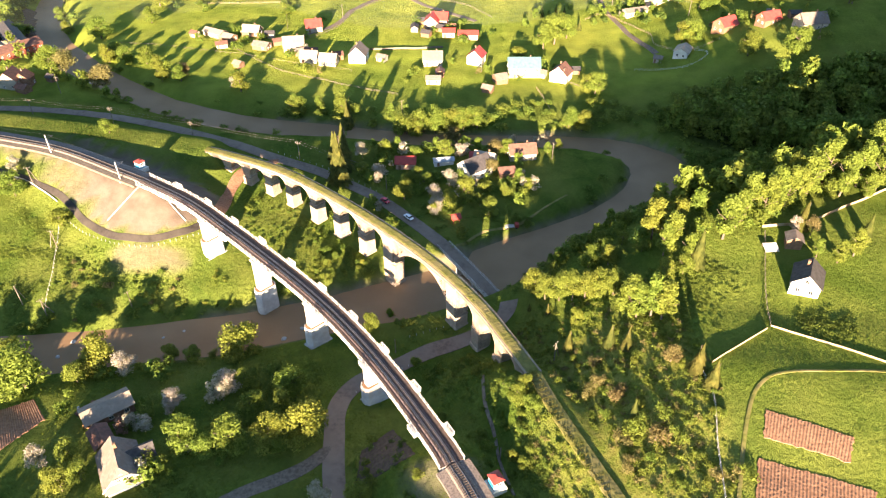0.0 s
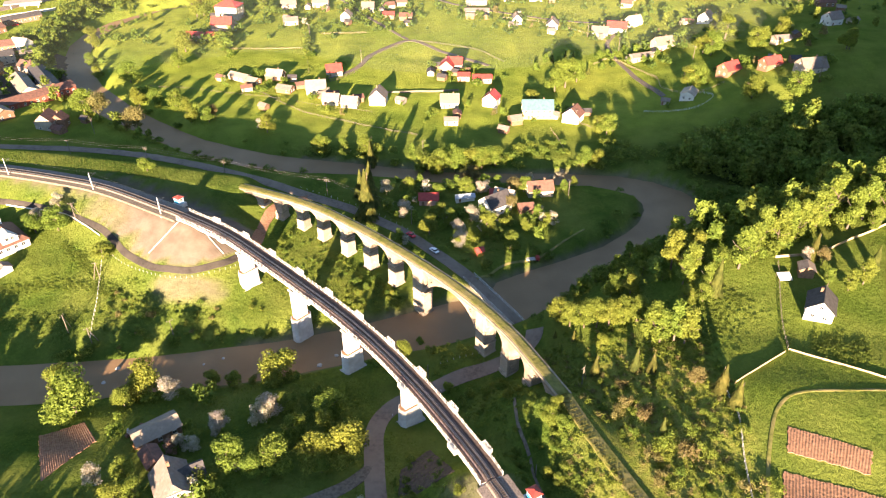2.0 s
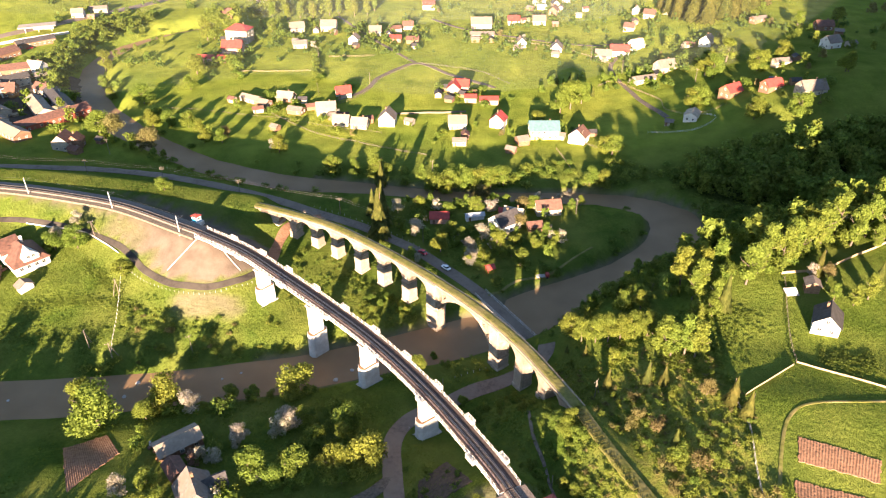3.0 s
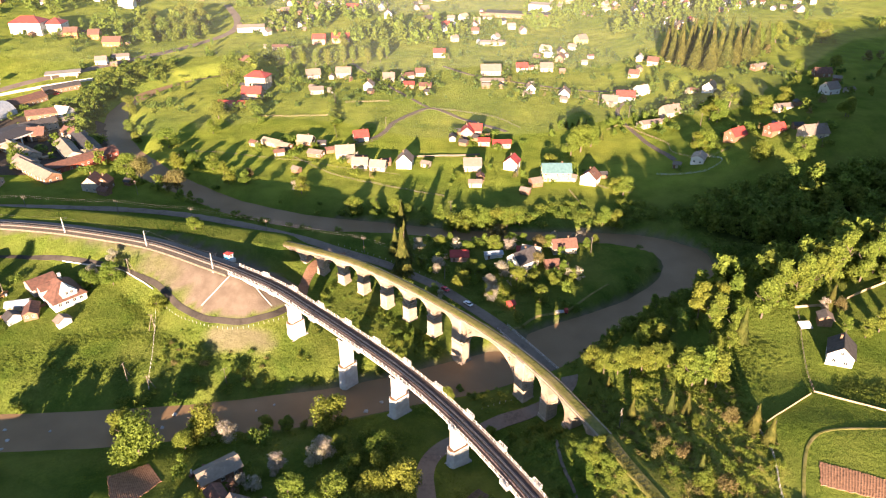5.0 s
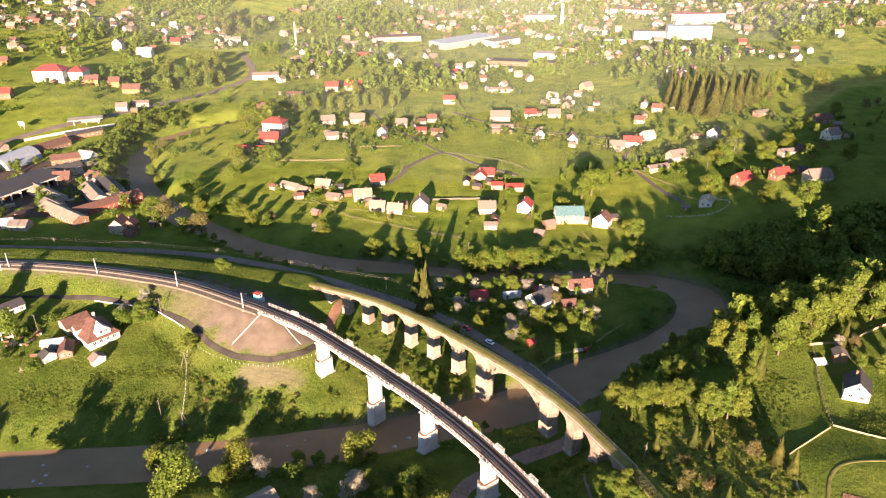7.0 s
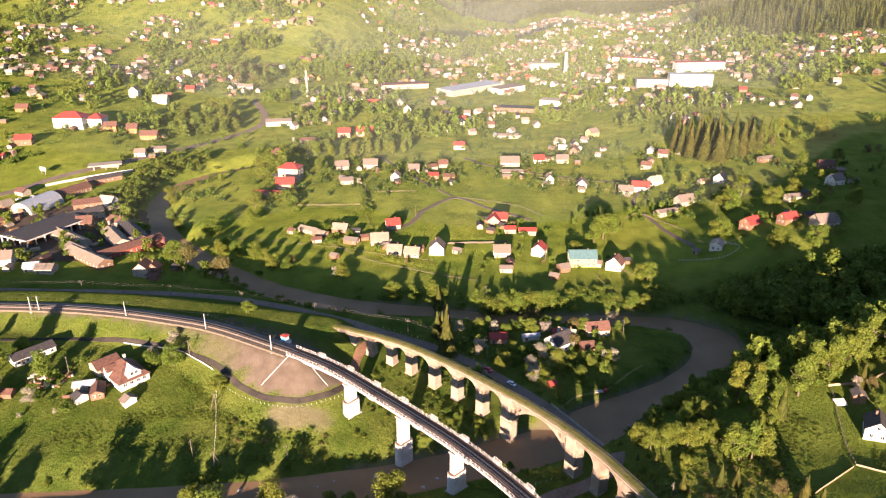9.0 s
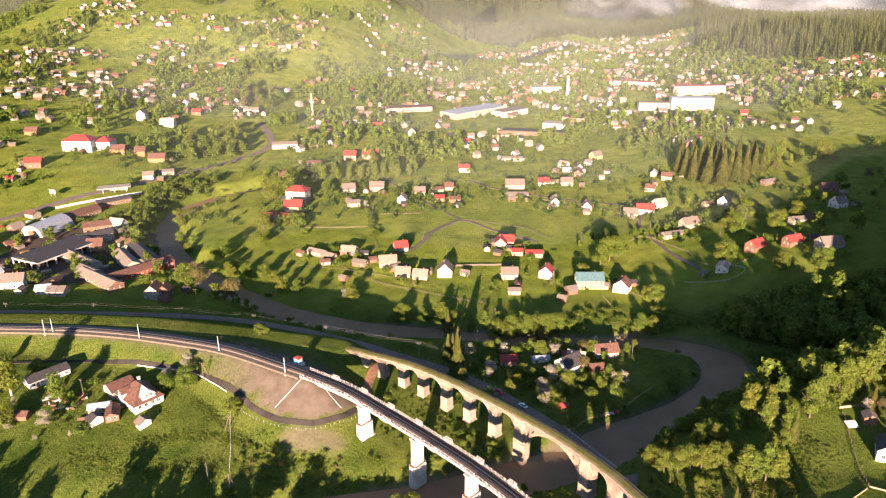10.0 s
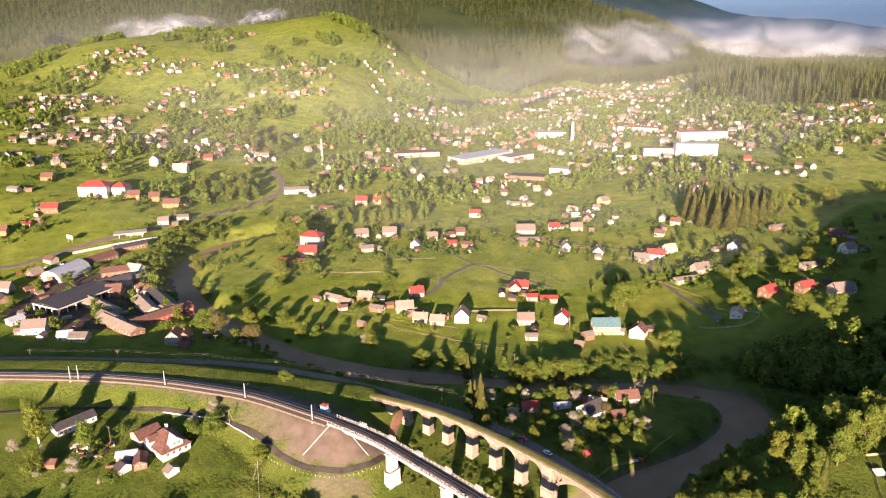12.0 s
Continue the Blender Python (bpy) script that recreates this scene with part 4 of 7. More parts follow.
house("plain", -79.0, 508.3, 7, 7, 4, 80, "white", "slate")
house("plain", -65.1, 529.7, 9, 8, 3.4, 0, "cream", "slate")
house("low", -50.5, 537.3, 9, 7, 3, 20, "cream", "brown")
house("plain", -40.5, 545.4, 8, 7, 3, 0, "cream", "brown")
house("low", -48.5, 512.3, 8, 7, 3, 0, "wood", "red")
house("low", -35.9, 509.3, 9, 7, 3, 0, "wood", "brown")
house("plain", 17.0, 548.7, 16, 10, 4, 0, "cream", "slate")
house("low", 16.4, 522.4, 18, 6, 2.8, 0, "cream", "slate")
house("plain", 43.4, 557.8, 9, 8, 3.4, 0, "white", "red")
house("plain", 63.7, 558.1, 10, 8, 3.4, 0, "cream", "slate")
house("farm", 43.9, 500.9, 7, 7, 3.6, 96, "white", "slate")
house("farm", 68.5, 490.2, 9, 8, 3, 78, "white", "slate")
house("plain", 110.6, 475.9, 13, 8, 4, -10, "white", "red")
house("plain", 98.4, 471.3, 11, 8, 3.6, -10, "cream", "slate")
house("plain", 123.9, 483.7, 9, 8, 3.6, 20, "white", "cream")
house("low", 114.7, 420.9, 14, 6, 3, 20, "cream", "slate")
house("plain", 130.7, 433.2, 12, 9, 3.8, 20, "cream", "slate")
house("plain", 164.4, 458.7, 8, 8, 3.8, 50, "white", "slate")
house("low", 122.2, 346.5, 9, 7, 3.4, 60, "white", "cream")
house("plain", 146.6, 361.2, 10, 8, 4, 30, "wood", "red")
house("plain", 163.9, 351.7, 10, 7, 3.4, 20, "wood", "red")
house("plain", 178.1, 337.7, 13, 9, 3.6, 10, "cream", "slate")
house("plain", 221.4, 410.5, 9, 8, 4, 20, "white", "slate")
house("low", 183.0, 386.9, 9, 6, 3, 10, "cream", "slate")
house("plain", 236.7, 453.0, 11, 7, 3, 0, "wood", "brown")
house("low", 204.9, 479.6, 11, 6, 2.6, 20, "wood", "slate")
house("plain", -118.3, 653.0, 16, 9, 5, 0, "pink", "red")
house("plain", -138.0, 648.3, 12, 9, 5, 0, "pink", "red")
house("plain", -25.3, 603.0, 10, 7, 4, 0, "white", "red")
house("plain", -195.5, 590.4, 11, 8, 3.4, 0, "wood", "brown")
house("low", -170.3, 626.6, 14, 6, 3, 0, "cream", "brown")
house("low", -213.0, 695.6, 26, 9, 4.5, 10, "white", "slate")
house("plain", 106.9, 643.8, 10, 9, 5, 30, "yellow", "slate")
house("low", 23.5, 644.0, 20, 6, 3, 0, "cream", "slate")
house("plain", -213.0, 326.8, 9, 9, 5, 90, "cream", "brown")
house("plain", -207.5, 328.7, 6, 7, 4.5, 90, "wood", "brown")
house("plain", -285.6, 448.0, 11, 8, 3.6, -15, "white", "cream")
house("plain", -298.9, 336.5, 13, 9, 4.5, 10, "white", "slate")
house("low", -276.6, 327.4, 8, 7, 3, 15, "white", "grey")
house("low", -267.0, 324.5, 10, 8, 3, 0, "cream", "slate")
house("hall", -398, 634, 28, 17, 10.5, 0, "white", "red")
house("hall", -377, 641, 15, 15, 9.5, 0, "white", "red")
house("plain", -413.7, 577.0, 14, 9, 5, 10, "wood", "red")
house("plain", -360.3, 632.1, 12, 9, 5, 5, "timber", "brown")
house("plain", -340.9, 634.6, 10, 9, 5, 5, "timber", "brown")
house("plain", -318.7, 618.7, 16, 9, 5, 0, "timber", "brown")
house("low", -418.0, 544.1, 8, 6, 3, 0, "pink", "red")
house("plain", -467.8, 677.4, 12, 9, 4, 5, "timber", "brown")
house("low", -475.6, 628.9, 11, 7, 3, -10, "cream", "slate")
house("plain", -358.0, 757.4, 16, 10, 5, 0, "white", "cream")
house("plain", -392.9, 773.9, 9, 10, 8, 90, "white", "slate")
house("plain", -435.8, 743.5, 10, 8, 4, 10, "white", "slate")
house("plain", -345.8, 823.3, 11, 8, 4, 0, "wood", "red")
house("plain", -308.9, 568.9, 9, 7, 3.6, 10, "white", "slate")
house("low", -299.3, 585.2, 14, 7, 3, 15, "cream", "slate")
house("plain", -428.1, 524.2, 9, 8, 5, 10, "timber", "brown")
house("plain", -361.3, 411.9, 9, 8, 3.4, 0, "cream", "slate")
house("plain", -122.2, 791.9, 13, 8, 4, 0, "white", "red")
house("plain", -80.4, 758.7, 8, 8, 5, 90, "white", "slate")
house("low", -188.2, 202.9, 8, 4.5, 2.4, 15, "cream", "grey")
house("low", -181.2, 199.2, 8, 5, 2.6, -70, "wood", "brown")
house("hut", -186.7, 195.2, 4, 5, 2.6, -40, "white", "dark")
house("hut", -166.8, 193.7, 3.5, 5, 2.4, -40, "white", "slate")
house("low", -220.2, 223.8, 17, 7, 3, 50, "white", "dark")
house("hut", -217.3, 198.1, 5, 4, 2.2, 0, "wood", "brown")
house("low", -88.5, 121.4, 12, 6.5, 2.8, 38, "wood", "shingle")
house("hut", -85.9, 111.3, 6.5, 4.5, 2.6, -51, "wood", "brown")
house("plain", 94.6, 140.3, 8, 7, 3.6, 62, "white", "dark")
house("hut", 97.3, 156.4, 3.6, 4, 3, 75, "wood", "slate")
house("plain", 12.8, 245.4, 11, 9, 4, 35, "white", "dark")
house("plain", 17.1, 250.9, 8, 7, 3.4, -20, "white", "cream")
house("plain", 33.0, 259.1, 11, 7, 3.2, 8, "cream", "brown")
house("hut", 25.5, 243.9, 6, 5, 2.6, 10, "wood", "brown")
house("hut", -15.3, 251.4, 8, 6, 2.8, 0, "pink", "red")
house("hut", 14.1, 255.1, 6, 4.5, 2.6, 0, "wood", "red")
house("hut", 0.2, 252.4, 8, 3, 2.2, 10, "white", "grey")
FARM = (-77.4, 102.1)
DRAINS = [[(-114.1, 195.7), (-109.2, 200.3), (-104.1, 205.1)], [(-87.6, 196.3), (-93.0, 200.4), (-98.6, 205.3)]]


# ---------------------------------------------------------------- trees
def leaves(clumps, n, size, seed, flat=0.8):
    """A crown of small bent leaf sprays on uneven clumps (x, y, z, radius)."""
    r = random.Random(seed)
    v, f = [], []
    total = sum(c[3] ** 2 for c in clumps)
    for cx, cy, cz, cr in clumps:
        for _ in range(int(n * cr * cr / total)):
            a, u = r.uniform(0, 2 * math.pi), r.uniform(-0.75, 1)
            s = math.sqrt(1 - u * u)
            k = cr * r.uniform(0.5, 1.22)
            p = Vector((cx + s * math.cos(a) * k, cy + s * math.sin(a) * k, cz + u * k * flat))
            nrm = Vector((s * math.cos(a), s * math.sin(a), u)) + Vector((r.uniform(-1, 1), r.uniform(-1, 1), r.uniform(-.6, 1.1)))
            t = nrm.orthogonal().normalized()
            b = nrm.cross(t).normalized()
            ang = r.uniform(0, 6.3)
            t, b = t * math.cos(ang) + b * math.sin(ang), b * math.cos(ang) - t * math.sin(ang)
            z = size * r.uniform(0.6, 1.4)
            i = len(v)
            v += [tuple(p - t * z), tuple(p + t * z * 0.7 - b * z * 0.85), tuple(p + t * z * 0.7 + b * z * 0.85)]
            f.append((i, i + 1, i + 2))
    return v, f


def crown_shape(kind, seed):
    r = random.Random(seed)
    if kind in ("birch", "poplar"):
        w = 0.13 if kind == "poplar" else 0.17
        return [(r.uniform(-.05, .05), r.uniform(-.05, .05), z, w * (1.05 - abs(z - 0.5) * 1.1) + 0.03) for z in np.arange(0.25, 0.95, 0.09)]
    if kind == "ash":
        out = []
        for k in range(20):
            a, z = r.uniform(0, 6.3), 0.2 + 0.72 * k / 19
            rad = 0.17 * r.uniform(0.3, 1.0) * (1.15 - abs(z - 0.48) * 1.7)
            out.append((rad * math.cos(a), rad * math.sin(a), z, r.uniform(0.06, 0.125)))
        return out
    n = 21 if kind != "bush" else 8
    out = []
    for k in range(n):
        a, z = r.uniform(0, 6.3), (r.uniform(0.2, 0.86) if kind != "bush" else r.uniform(0.25, 0.6))
        rad = (0.29 if kind != "bush" else 0.5) * r.uniform(0.3, 1.0) * (1 - 0.6 * max(0, z - 0.6) / 0.3)
        out.append((rad * math.cos(a), rad * math.sin(a), z, r.uniform(0.085, 0.185) if kind != "bush" else r.uniform(0.2, 0.34)))
    return out


def trunk_mesh(kind, seed, mt):
    r = random.Random(seed)
    bm = bmesh.new()
    top = 0.9 if kind in ("birch", "poplar", "conifer") else 0.62
    lean = (r.uniform(-.03, .03), r.uniform(-.03, .03))
    rod(bm, (0, 0, -0.06), (lean[0], lean[1], top * 0.5), 0.024, 0.017, 7)
    rod(bm, (lean[0], lean[1], top * 0.5), (lean[0] * 2, lean[1] * 2, top), 0.017, 0.004, 6)
    if kind not in ("conifer", "bush"):
        for k in range(5):
            a, z = k * 1.3 + r.uniform(-.3, .3), r.uniform(0.25, 0.5)
            l = 0.24 if kind not in ("birch", "poplar") else 0.1
            rod(bm, (lean[0], lean[1], z), (math.cos(a) * l, math.sin(a) * l, z + 0.24), 0.009, 0.003, 5)
    return bm_mesh("trunk", bm, mt)


def spruce(seed, tiers=12, n=13):
    r = random.Random(seed)
    v, f = [], []
    for k in range(tiers):
        z = 0.1 + 0.88 * k / tiers
        rad = 0.235 * (1 - k / tiers) + 0.015
        for j in range(n):
            a = j * 2 * math.pi / n + k * 0.9 + r.uniform(-.2, .2)
            l = rad * r.uniform(0.75, 1.15)
            wd = rad * 0.26 + 0.008
            c, s = math.cos(a), math.sin(a)
            i = len(v)
            v += [(0, 0, z + 0.085), (c * l * 0.6 - s * wd, s * l * 0.6 + c * wd, z - 0.015), (c * l, s * l, z - 0.085), (c * l * 0.6 + s * wd, s * l * 0.6 - c * wd, z - 0.015)]
            f += [(i, i + 1, i + 2), (i, i + 2, i + 3)]
    i = len(v)
    v += [(0.012, 0, 0.93), (-0.006, 0.01, 0.93), (-0.006, -0.01, 0.93), (0, 0, 1.0)]
    f += [(i, i + 1, i + 3), (i + 1, i + 2, i + 3), (i + 2, i, i + 3)]
    return v, f


TREE = {
    "leaf": ("leaf", "bark", "broadleaf tree in fresh yellow-green spring leaf"), "darkleaf": ("shrub", "bark", "deciduous forest tree in deep green leaf"),
    "blossom": ("bloom", "bark", "fruit tree covered in pale blossom"), "pink": ("pinkbloom", "bark", "small tree with pink blossom"),
    "brown": ("twig", "bark", "tree with reddish-brown opening buds"), "birch": ("leaf", "birchbark", "tall slender birch in light leaf"),
    "ash": ("leaf", "bark", "tall upright broadleaf tree in fresh leaf"), "poplar": ("leaf", "bark", "narrow tall poplar in light leaf"), "conifer": ("needle", "bark", "dark green spruce with tiered boughs"),
    "bush": ("shrub", "bark", "rounded green shrub in rough grass"), "brightbush": ("leaf", "bark", "bright green shrub in rough grass"), "drybush": ("twig", "bark", "brownish dry shrub on the slope"),
}
CROWN = {}
for kind, (lm, bk, lab) in TREE.items():
    for s in range(5 if kind in ("leaf", "darkleaf", "ash") else 3):
        seed = sum(map(ord, kind)) * 7 + s
        if kind == "conifer":
            crown = mesh_of("crown", *spruce(seed), M[lm])
        else:
            base = {"birch": "birch", "poplar": "poplar", "ash": "ash"}.get(kind, "bush" if "bush" in kind else "round")
            n = {"leaf": 4600, "darkleaf": 2000, "birch": 2600, "poplar": 1900, "ash": 4200}.get(kind, 900 if "bush" in kind else 3000)
            crown = mesh_of("crown", *leaves(crown_shape(base, seed), n, (0.0215 if kind in ("ash", "leaf", "blossom") else 0.0225) if "bush" not in kind else 0.045, seed), M[lm])
        CROWN[kind, s] = (crown, trunk_mesh(kind if kind in ("birch", "poplar", "conifer") else ("bush" if "bush" in kind else "round"), seed, M[bk]))
pick = random.Random(11)
COUNT = {"tree": 0, "bush": 0}
LATER = []


def plant(kind, x, y, h, z=None):
    n = 5 if kind in ("leaf", "darkleaf", "ash") else 3
    crown, trunk = CROWN[kind, pick.randrange(n)]
    bush = "bush" in kind
    COUNT["bush" if bush else "tree"] += 1
    ob = tagged(new("bush" if bush else ("spruce" if kind == "conifer" else "tree")), TREE[kind][2], "shrub" if bush else "tree", "shrubs" if bush else "trees")
    wide = pick.uniform(0.85, 1.15) * ((1.15 if x < 30 or y > 280 else 0.92) if kind in ("leaf", "blossom", "brown") else 1)
    ob.matrix_basis = pose(x, y, gz(x, y) if z is None else z, 0, 0, pick.uniform(0, 360)) @ Matrix.Diagonal((h * wide, h * wide, h, 1))
    share("crown", crown, ob, Matrix())
    share("trunk", trunk, ob, Matrix())
    return ob


for x, y, h in [(-116.0, 131.9, 16.9), (-99.9, 142.5, 14.3), (-102.8, 134.3, 9.1), (-60.5, 148.4, 13.0), (-73.6, 145.1, 6.5), (-80.8, 146.2, 6.5), (-41.3, 130.1, 10.4), (-50.1, 121.3, 9.1), (-42.1, 122.0, 9.1), (-42.3, 110.4, 11.7), (-34.3, 112.2, 13.0), (-53.0, 108.6, 11.7), (-65.5, 110.3, 10.4), (-58.3, 106.6, 7.8), (-21.9, 154.7, 6.5), (-17.0, 166.3, 3.9), (-55.2, 132.0, 6.5), (-90.9, 105.3, 7.8), (-90.0, 97.1, 9.1), (-86.7, 99.8, 7.8), (-19.1, 93.3, 7.8), (-7.9, 140.1, 3.9), (-126.6, 145.1, 11.7)]:
    plant("leaf", x, y, h)
for x, y, h in [(-91.2, 138.4, 7.8), (-71.9, 125.1, 6.5), (-59.4, 130.6, 7.8), (-61.5, 127.4, 7.8), (-77.2, 115.8, 5.2), (-80.7, 116.5, 5.2), (-97.5, 103.4, 7.8), (-28.6, 94.9, 6.5), (-33.6, 256.1, 7.8), (8.0, 258.6, 7.8), (41.1, 277.0, 5.7), (45.9, 281.9, 5.7), (-25.3, 238.2, 9.1), (-2.9, 217.0, 7.8), (2.4, 235.6, 7.8), (100.0, 162.4, 5.7), (-3.4, 222.5, 9.1), (-72.5, 122.9, 5.2)]:
    plant("blossom", x, y, h)
for x, y, h in [(-24.5, 259.1, 9.1), (-11.5, 255.8, 7.8), (1.4, 257.3, 9.1), (14.6, 263.1, 6.5), (26.3, 260.0, 7.8), (44.3, 261.8, 5.7), (49.2, 265.9, 5.7), (8.1, 225.6, 11.7), (16.9, 216.5, 7.8), (30.3, 237.4, 7.6), (33.2, 233.0, 5.7), (-14.7, 224.7, 10.4), (24.1, 228.9, 6.5), (-10.9, 238.6, 7.8), (-7.5, 234.0, 7.8), (-32.3, 241.3, 6.5)]:
    plant("leaf", x, y, h)
for x, y, h in [(4.0, 279.0, 9.2), (21.4, 258.4, 8.0), (19.5, 244.7, 6.9), (103.6, 160.1, 6.9), (54.3, 117.1, 5.8)]:
    plant("brown", x, y, h)
for x, y, h in [(-12.5, 285.0, 9.1), (-3.6, 285.5, 10.4), (4.1, 285.8, 11.7), (15.5, 287.5, 10.4), (-69.4, 301.1, 10.4), (55.0, 286.9, 5.7), (-31.9, 290.3, 5.2), (9.1, 286.3, 10.4)]:
    plant("leaf", x, y, h)
for x, y, h in [(27.7, 161.7, 9), (30.3, 157.0, 10), (33.9, 154.0, 11), (37.1, 152.0, 11), (40.3, 150.6, 10.5), (43.8, 149.0, 10), (47.0, 147.0, 10), (36.7, 142.6, 6.5), (60.0, 146.6, 8), (65.1, 147.6, 7),
                (43.2, 163.0, 9), (48.1, 160.0, 8.5), (16.4, 117.6, 5.6), (18.3, 115.0, 6.2), (20.4, 117.4, 5.0), (21.3, 111.6, 4.6), (18.3, 97.5, 4.2), (16.0, 100.4, 4)]:
    plant("leaf", x, y, h)
for x, y, h in [(48.4, 137.6, 13.5), (50.6, 135.8, 12), (54.0, 134.6, 14), (56.2, 132.6, 12.5)]:
    plant("ash", x, y, h)
for x, y, h in [(54.5, 117.1, 4.6), (38.3, 123.9, 3.6), (38.5, 117.5, 3.8), (41.3, 112.0, 4.2), (35.6, 115.4, 3.4), (46.4, 96.3, 4.2), (40.0, 98.7, 3.6), (39.7, 91.4, 4)]:
    plant("drybush", x, y, h)
for x, y, h in [(49.4, 102.1, 3.8), (50.8, 95.7, 3.2), (41.8, 99.4, 4), (43.9, 100.9, 3.8), (33.7, 129.3, 2.4), (40.0, 143.1, 2.8)]:
    plant("brightbush", x, y, h)
for x, y, h in [(60.5, 164.0, 14.0), (63.5, 157.5, 14.0), (79.5, 160.8, 15.0), (88.7, 170.2, 16.0), (93.2, 169.0, 15.0), (101.6, 174.1, 14.0), (110.3, 179.7, 15.0), (117.5, 185.6, 16.0), (119.7, 178.7, 15.0), (126.7, 183.5, 16.0), (133.6, 191.7, 17.0), (67.0, 152.0, 10.0), (61.9, 156.1, 11.0), (101.7, 151.0, 6.0), (111.2, 150.3, 9.0), (106.2, 148.3, 8.0), (84.4, 165.5, 13.0), (96.8, 172.5, 15.0), (105.8, 175.7, 12.0), (131.1, 180.4, 15.0), (126.6, 176.9, 9.0)]:
    plant("ash", x, y, h)
for x, y, h in [(-40.2, 233.3, 23.0), (-39.8, 246.2, 21.0), (-44.3, 251.0, 14.0), (-43.8, 291.2, 15.0), (30.3, 150.4, 4.5), (25.6, 155.2, 3), (33.5, 133.5, 8.0), (42.8, 129.0, 8.5), (46.4, 126.3, 7.2), (58.7, 112.1, 9.5), (60.4, 107.0, 9), (43, 103.4, 7), (69.3, 150.6, 13.0), (102.1, 163.3, 10.0), (117.8, 157.9, 8.0)]:
    plant("conifer", x, y, h)
for x, y, h in [(-229.3, 211.8, 20.0), (-207.1, 207.8, 14.0), (-246.2, 232.8, 9.0)]:
    plant("birch", x, y, h)
for x, y, h in [(-222.4, 194.0, 11.7), (-156.2, 216.0, 10.4), (-164.7, 215.5, 9.1), (-226.6, 228.0, 7.8), (-132.0, 198.7, 7.8), (-131.4, 248.3, 6.5), (-46.0, 299.7, 10.4), (-58.3, 304.7, 6.5)]:
    plant("leaf", x, y, h)
for x, y, h in [(-205.3, 192.9, 7.8), (-159.0, 226.3, 6.5), (-166.5, 221.5, 6.5), (-237.5, 206.2, 6.5), (-102.7, 325.7, 6.5)]:
    plant("blossom", x, y, h)
for x, y, h in [(-98.9, 320.8, 10.4), (-201.3, 343.2, 15.6), (-176.5, 441.5, 15.6), (-245.4, 459.9, 15.6), (-193.7, 389.9, 13.0), (-179.3, 361.7, 11.7), (-156.5, 355.4, 10.4), (-131.8, 333.1, 9.1), (-142.5, 336.3, 9.1), (-167.8, 358.5, 10.4), (-232.5, 426.4, 10.4), (-148.3, 349.0, 7.8), (-220.0, 405.8, 9.1), (-172.4, 412.7, 10.4)]:
    plant("leaf", x, y, h)
for x, y, h in [(-191.7, 339.5, 16.1), (-169.4, 330.2, 14.9), (-130.9, 337.7, 8.0)]:
    plant("brown", x, y, h)
for x, y, h in [(-16.5, 286.0, 11.7), (-9.0, 286.5, 11.7), (-1.4, 287.5, 11.7), (7.5, 286.4, 11.7), (13.8, 288.4, 10.4), (-67.7, 302.7, 10.4), (56.9, 286.7, 10.4), (62.4, 284.8, 10.4), (73.4, 316.2, 11.7), (69.7, 319.5, 10.4), (39.8, 353.6, 10.4)]:
    plant("leaf", x, y, h)
for x, y, h in [(61.6, 379.2, 18.2), (54.9, 373.7, 15.6), (69.7, 388.4, 15.6), (164.3, 420.4, 15.6), (149.8, 399.1, 15.6), (147.4, 406.5, 13.0), (171.0, 389.5, 14.3), (188.7, 399.7, 11.7), (129.5, 362.0, 13.0), (126.0, 361.7, 11.7), (146.9, 326.5, 13.0), (165.8, 320.6, 14.3), (202.3, 353.4, 11.7), (280.0, 545.2, 18.2), (224.8, 463.9, 10.4), (253.8, 469.7, 10.4), (162.4, 434.3, 13.0)]:
    plant("leaf", x, y, h)
for x, y, h in [(-185.7, 518.5, 20.8), (-189.8, 515.0, 18.2), (-177.2, 523.4, 18.2), (-145.7, 536.1, 10.4), (-113.7, 631.2, 11.7), (-283.3, 678.2, 20.8), (-291.4, 665.7, 19.5), (-266.6, 682.3, 20.8), (-301.6, 652.1, 18.2), (-274.8, 737.6, 19.5), (-292.2, 731.6, 19.5), (-311.9, 703.5, 15.6)]:
    plant("leaf", x, y, h)
for x, y, h in [(-130.2, 574.5, 14.0), (-140.1, 571.1, 13.0), (-119.8, 574.7, 14.0), (-99.7, 584.6, 14.0), (-86.5, 580.8, 14.0), (-76.1, 584.6, 14.0), (-71.1, 596.3, 13.0), (-153.8, 577.1, 13.0), (-107.6, 584.3, 14.0)]:
    plant("poplar", x, y, h)
for x, y, h in [(159.3, 554.4, 20.0), (160.5, 539.6, 22.0), (162.2, 524.2, 24.0), (169.8, 529.8, 24.0), (168.7, 508.2, 26.0), (177.1, 514.7, 24.0), (176.0, 497.9, 26.0), (184.0, 503.1, 24.0), (187.5, 498.6, 24.0), (194.5, 499.5, 24.0), (202.2, 501.6, 22.0), (212.2, 509.2, 22.0), (222.7, 516.9, 20.0), (171.9, 556.3, 22.0), (181.5, 556.0, 22.0), (191.2, 543.0, 22.0), (203.3, 537.5, 22.0), (215.9, 538.9, 20.0), (172.0, 585.5, 18.0), (191.1, 561.8, 20.0)]:
    plant("conifer", x, y, 1.22 * h)
for x, y, h in [(217.0, 514.6, 20.0), (233.8, 535.6, 18.0), (243.3, 545.4, 18.0), (203.5, 352.7, 12.0)]:
    plant("poplar", x, y, h)
for x, y, h in [(-43.8, 293.2, 14.0), (-42.0, 255.9, 12.0), (-44.9, 251.9, 9.0)]:
    plant("conifer", x, y, h)


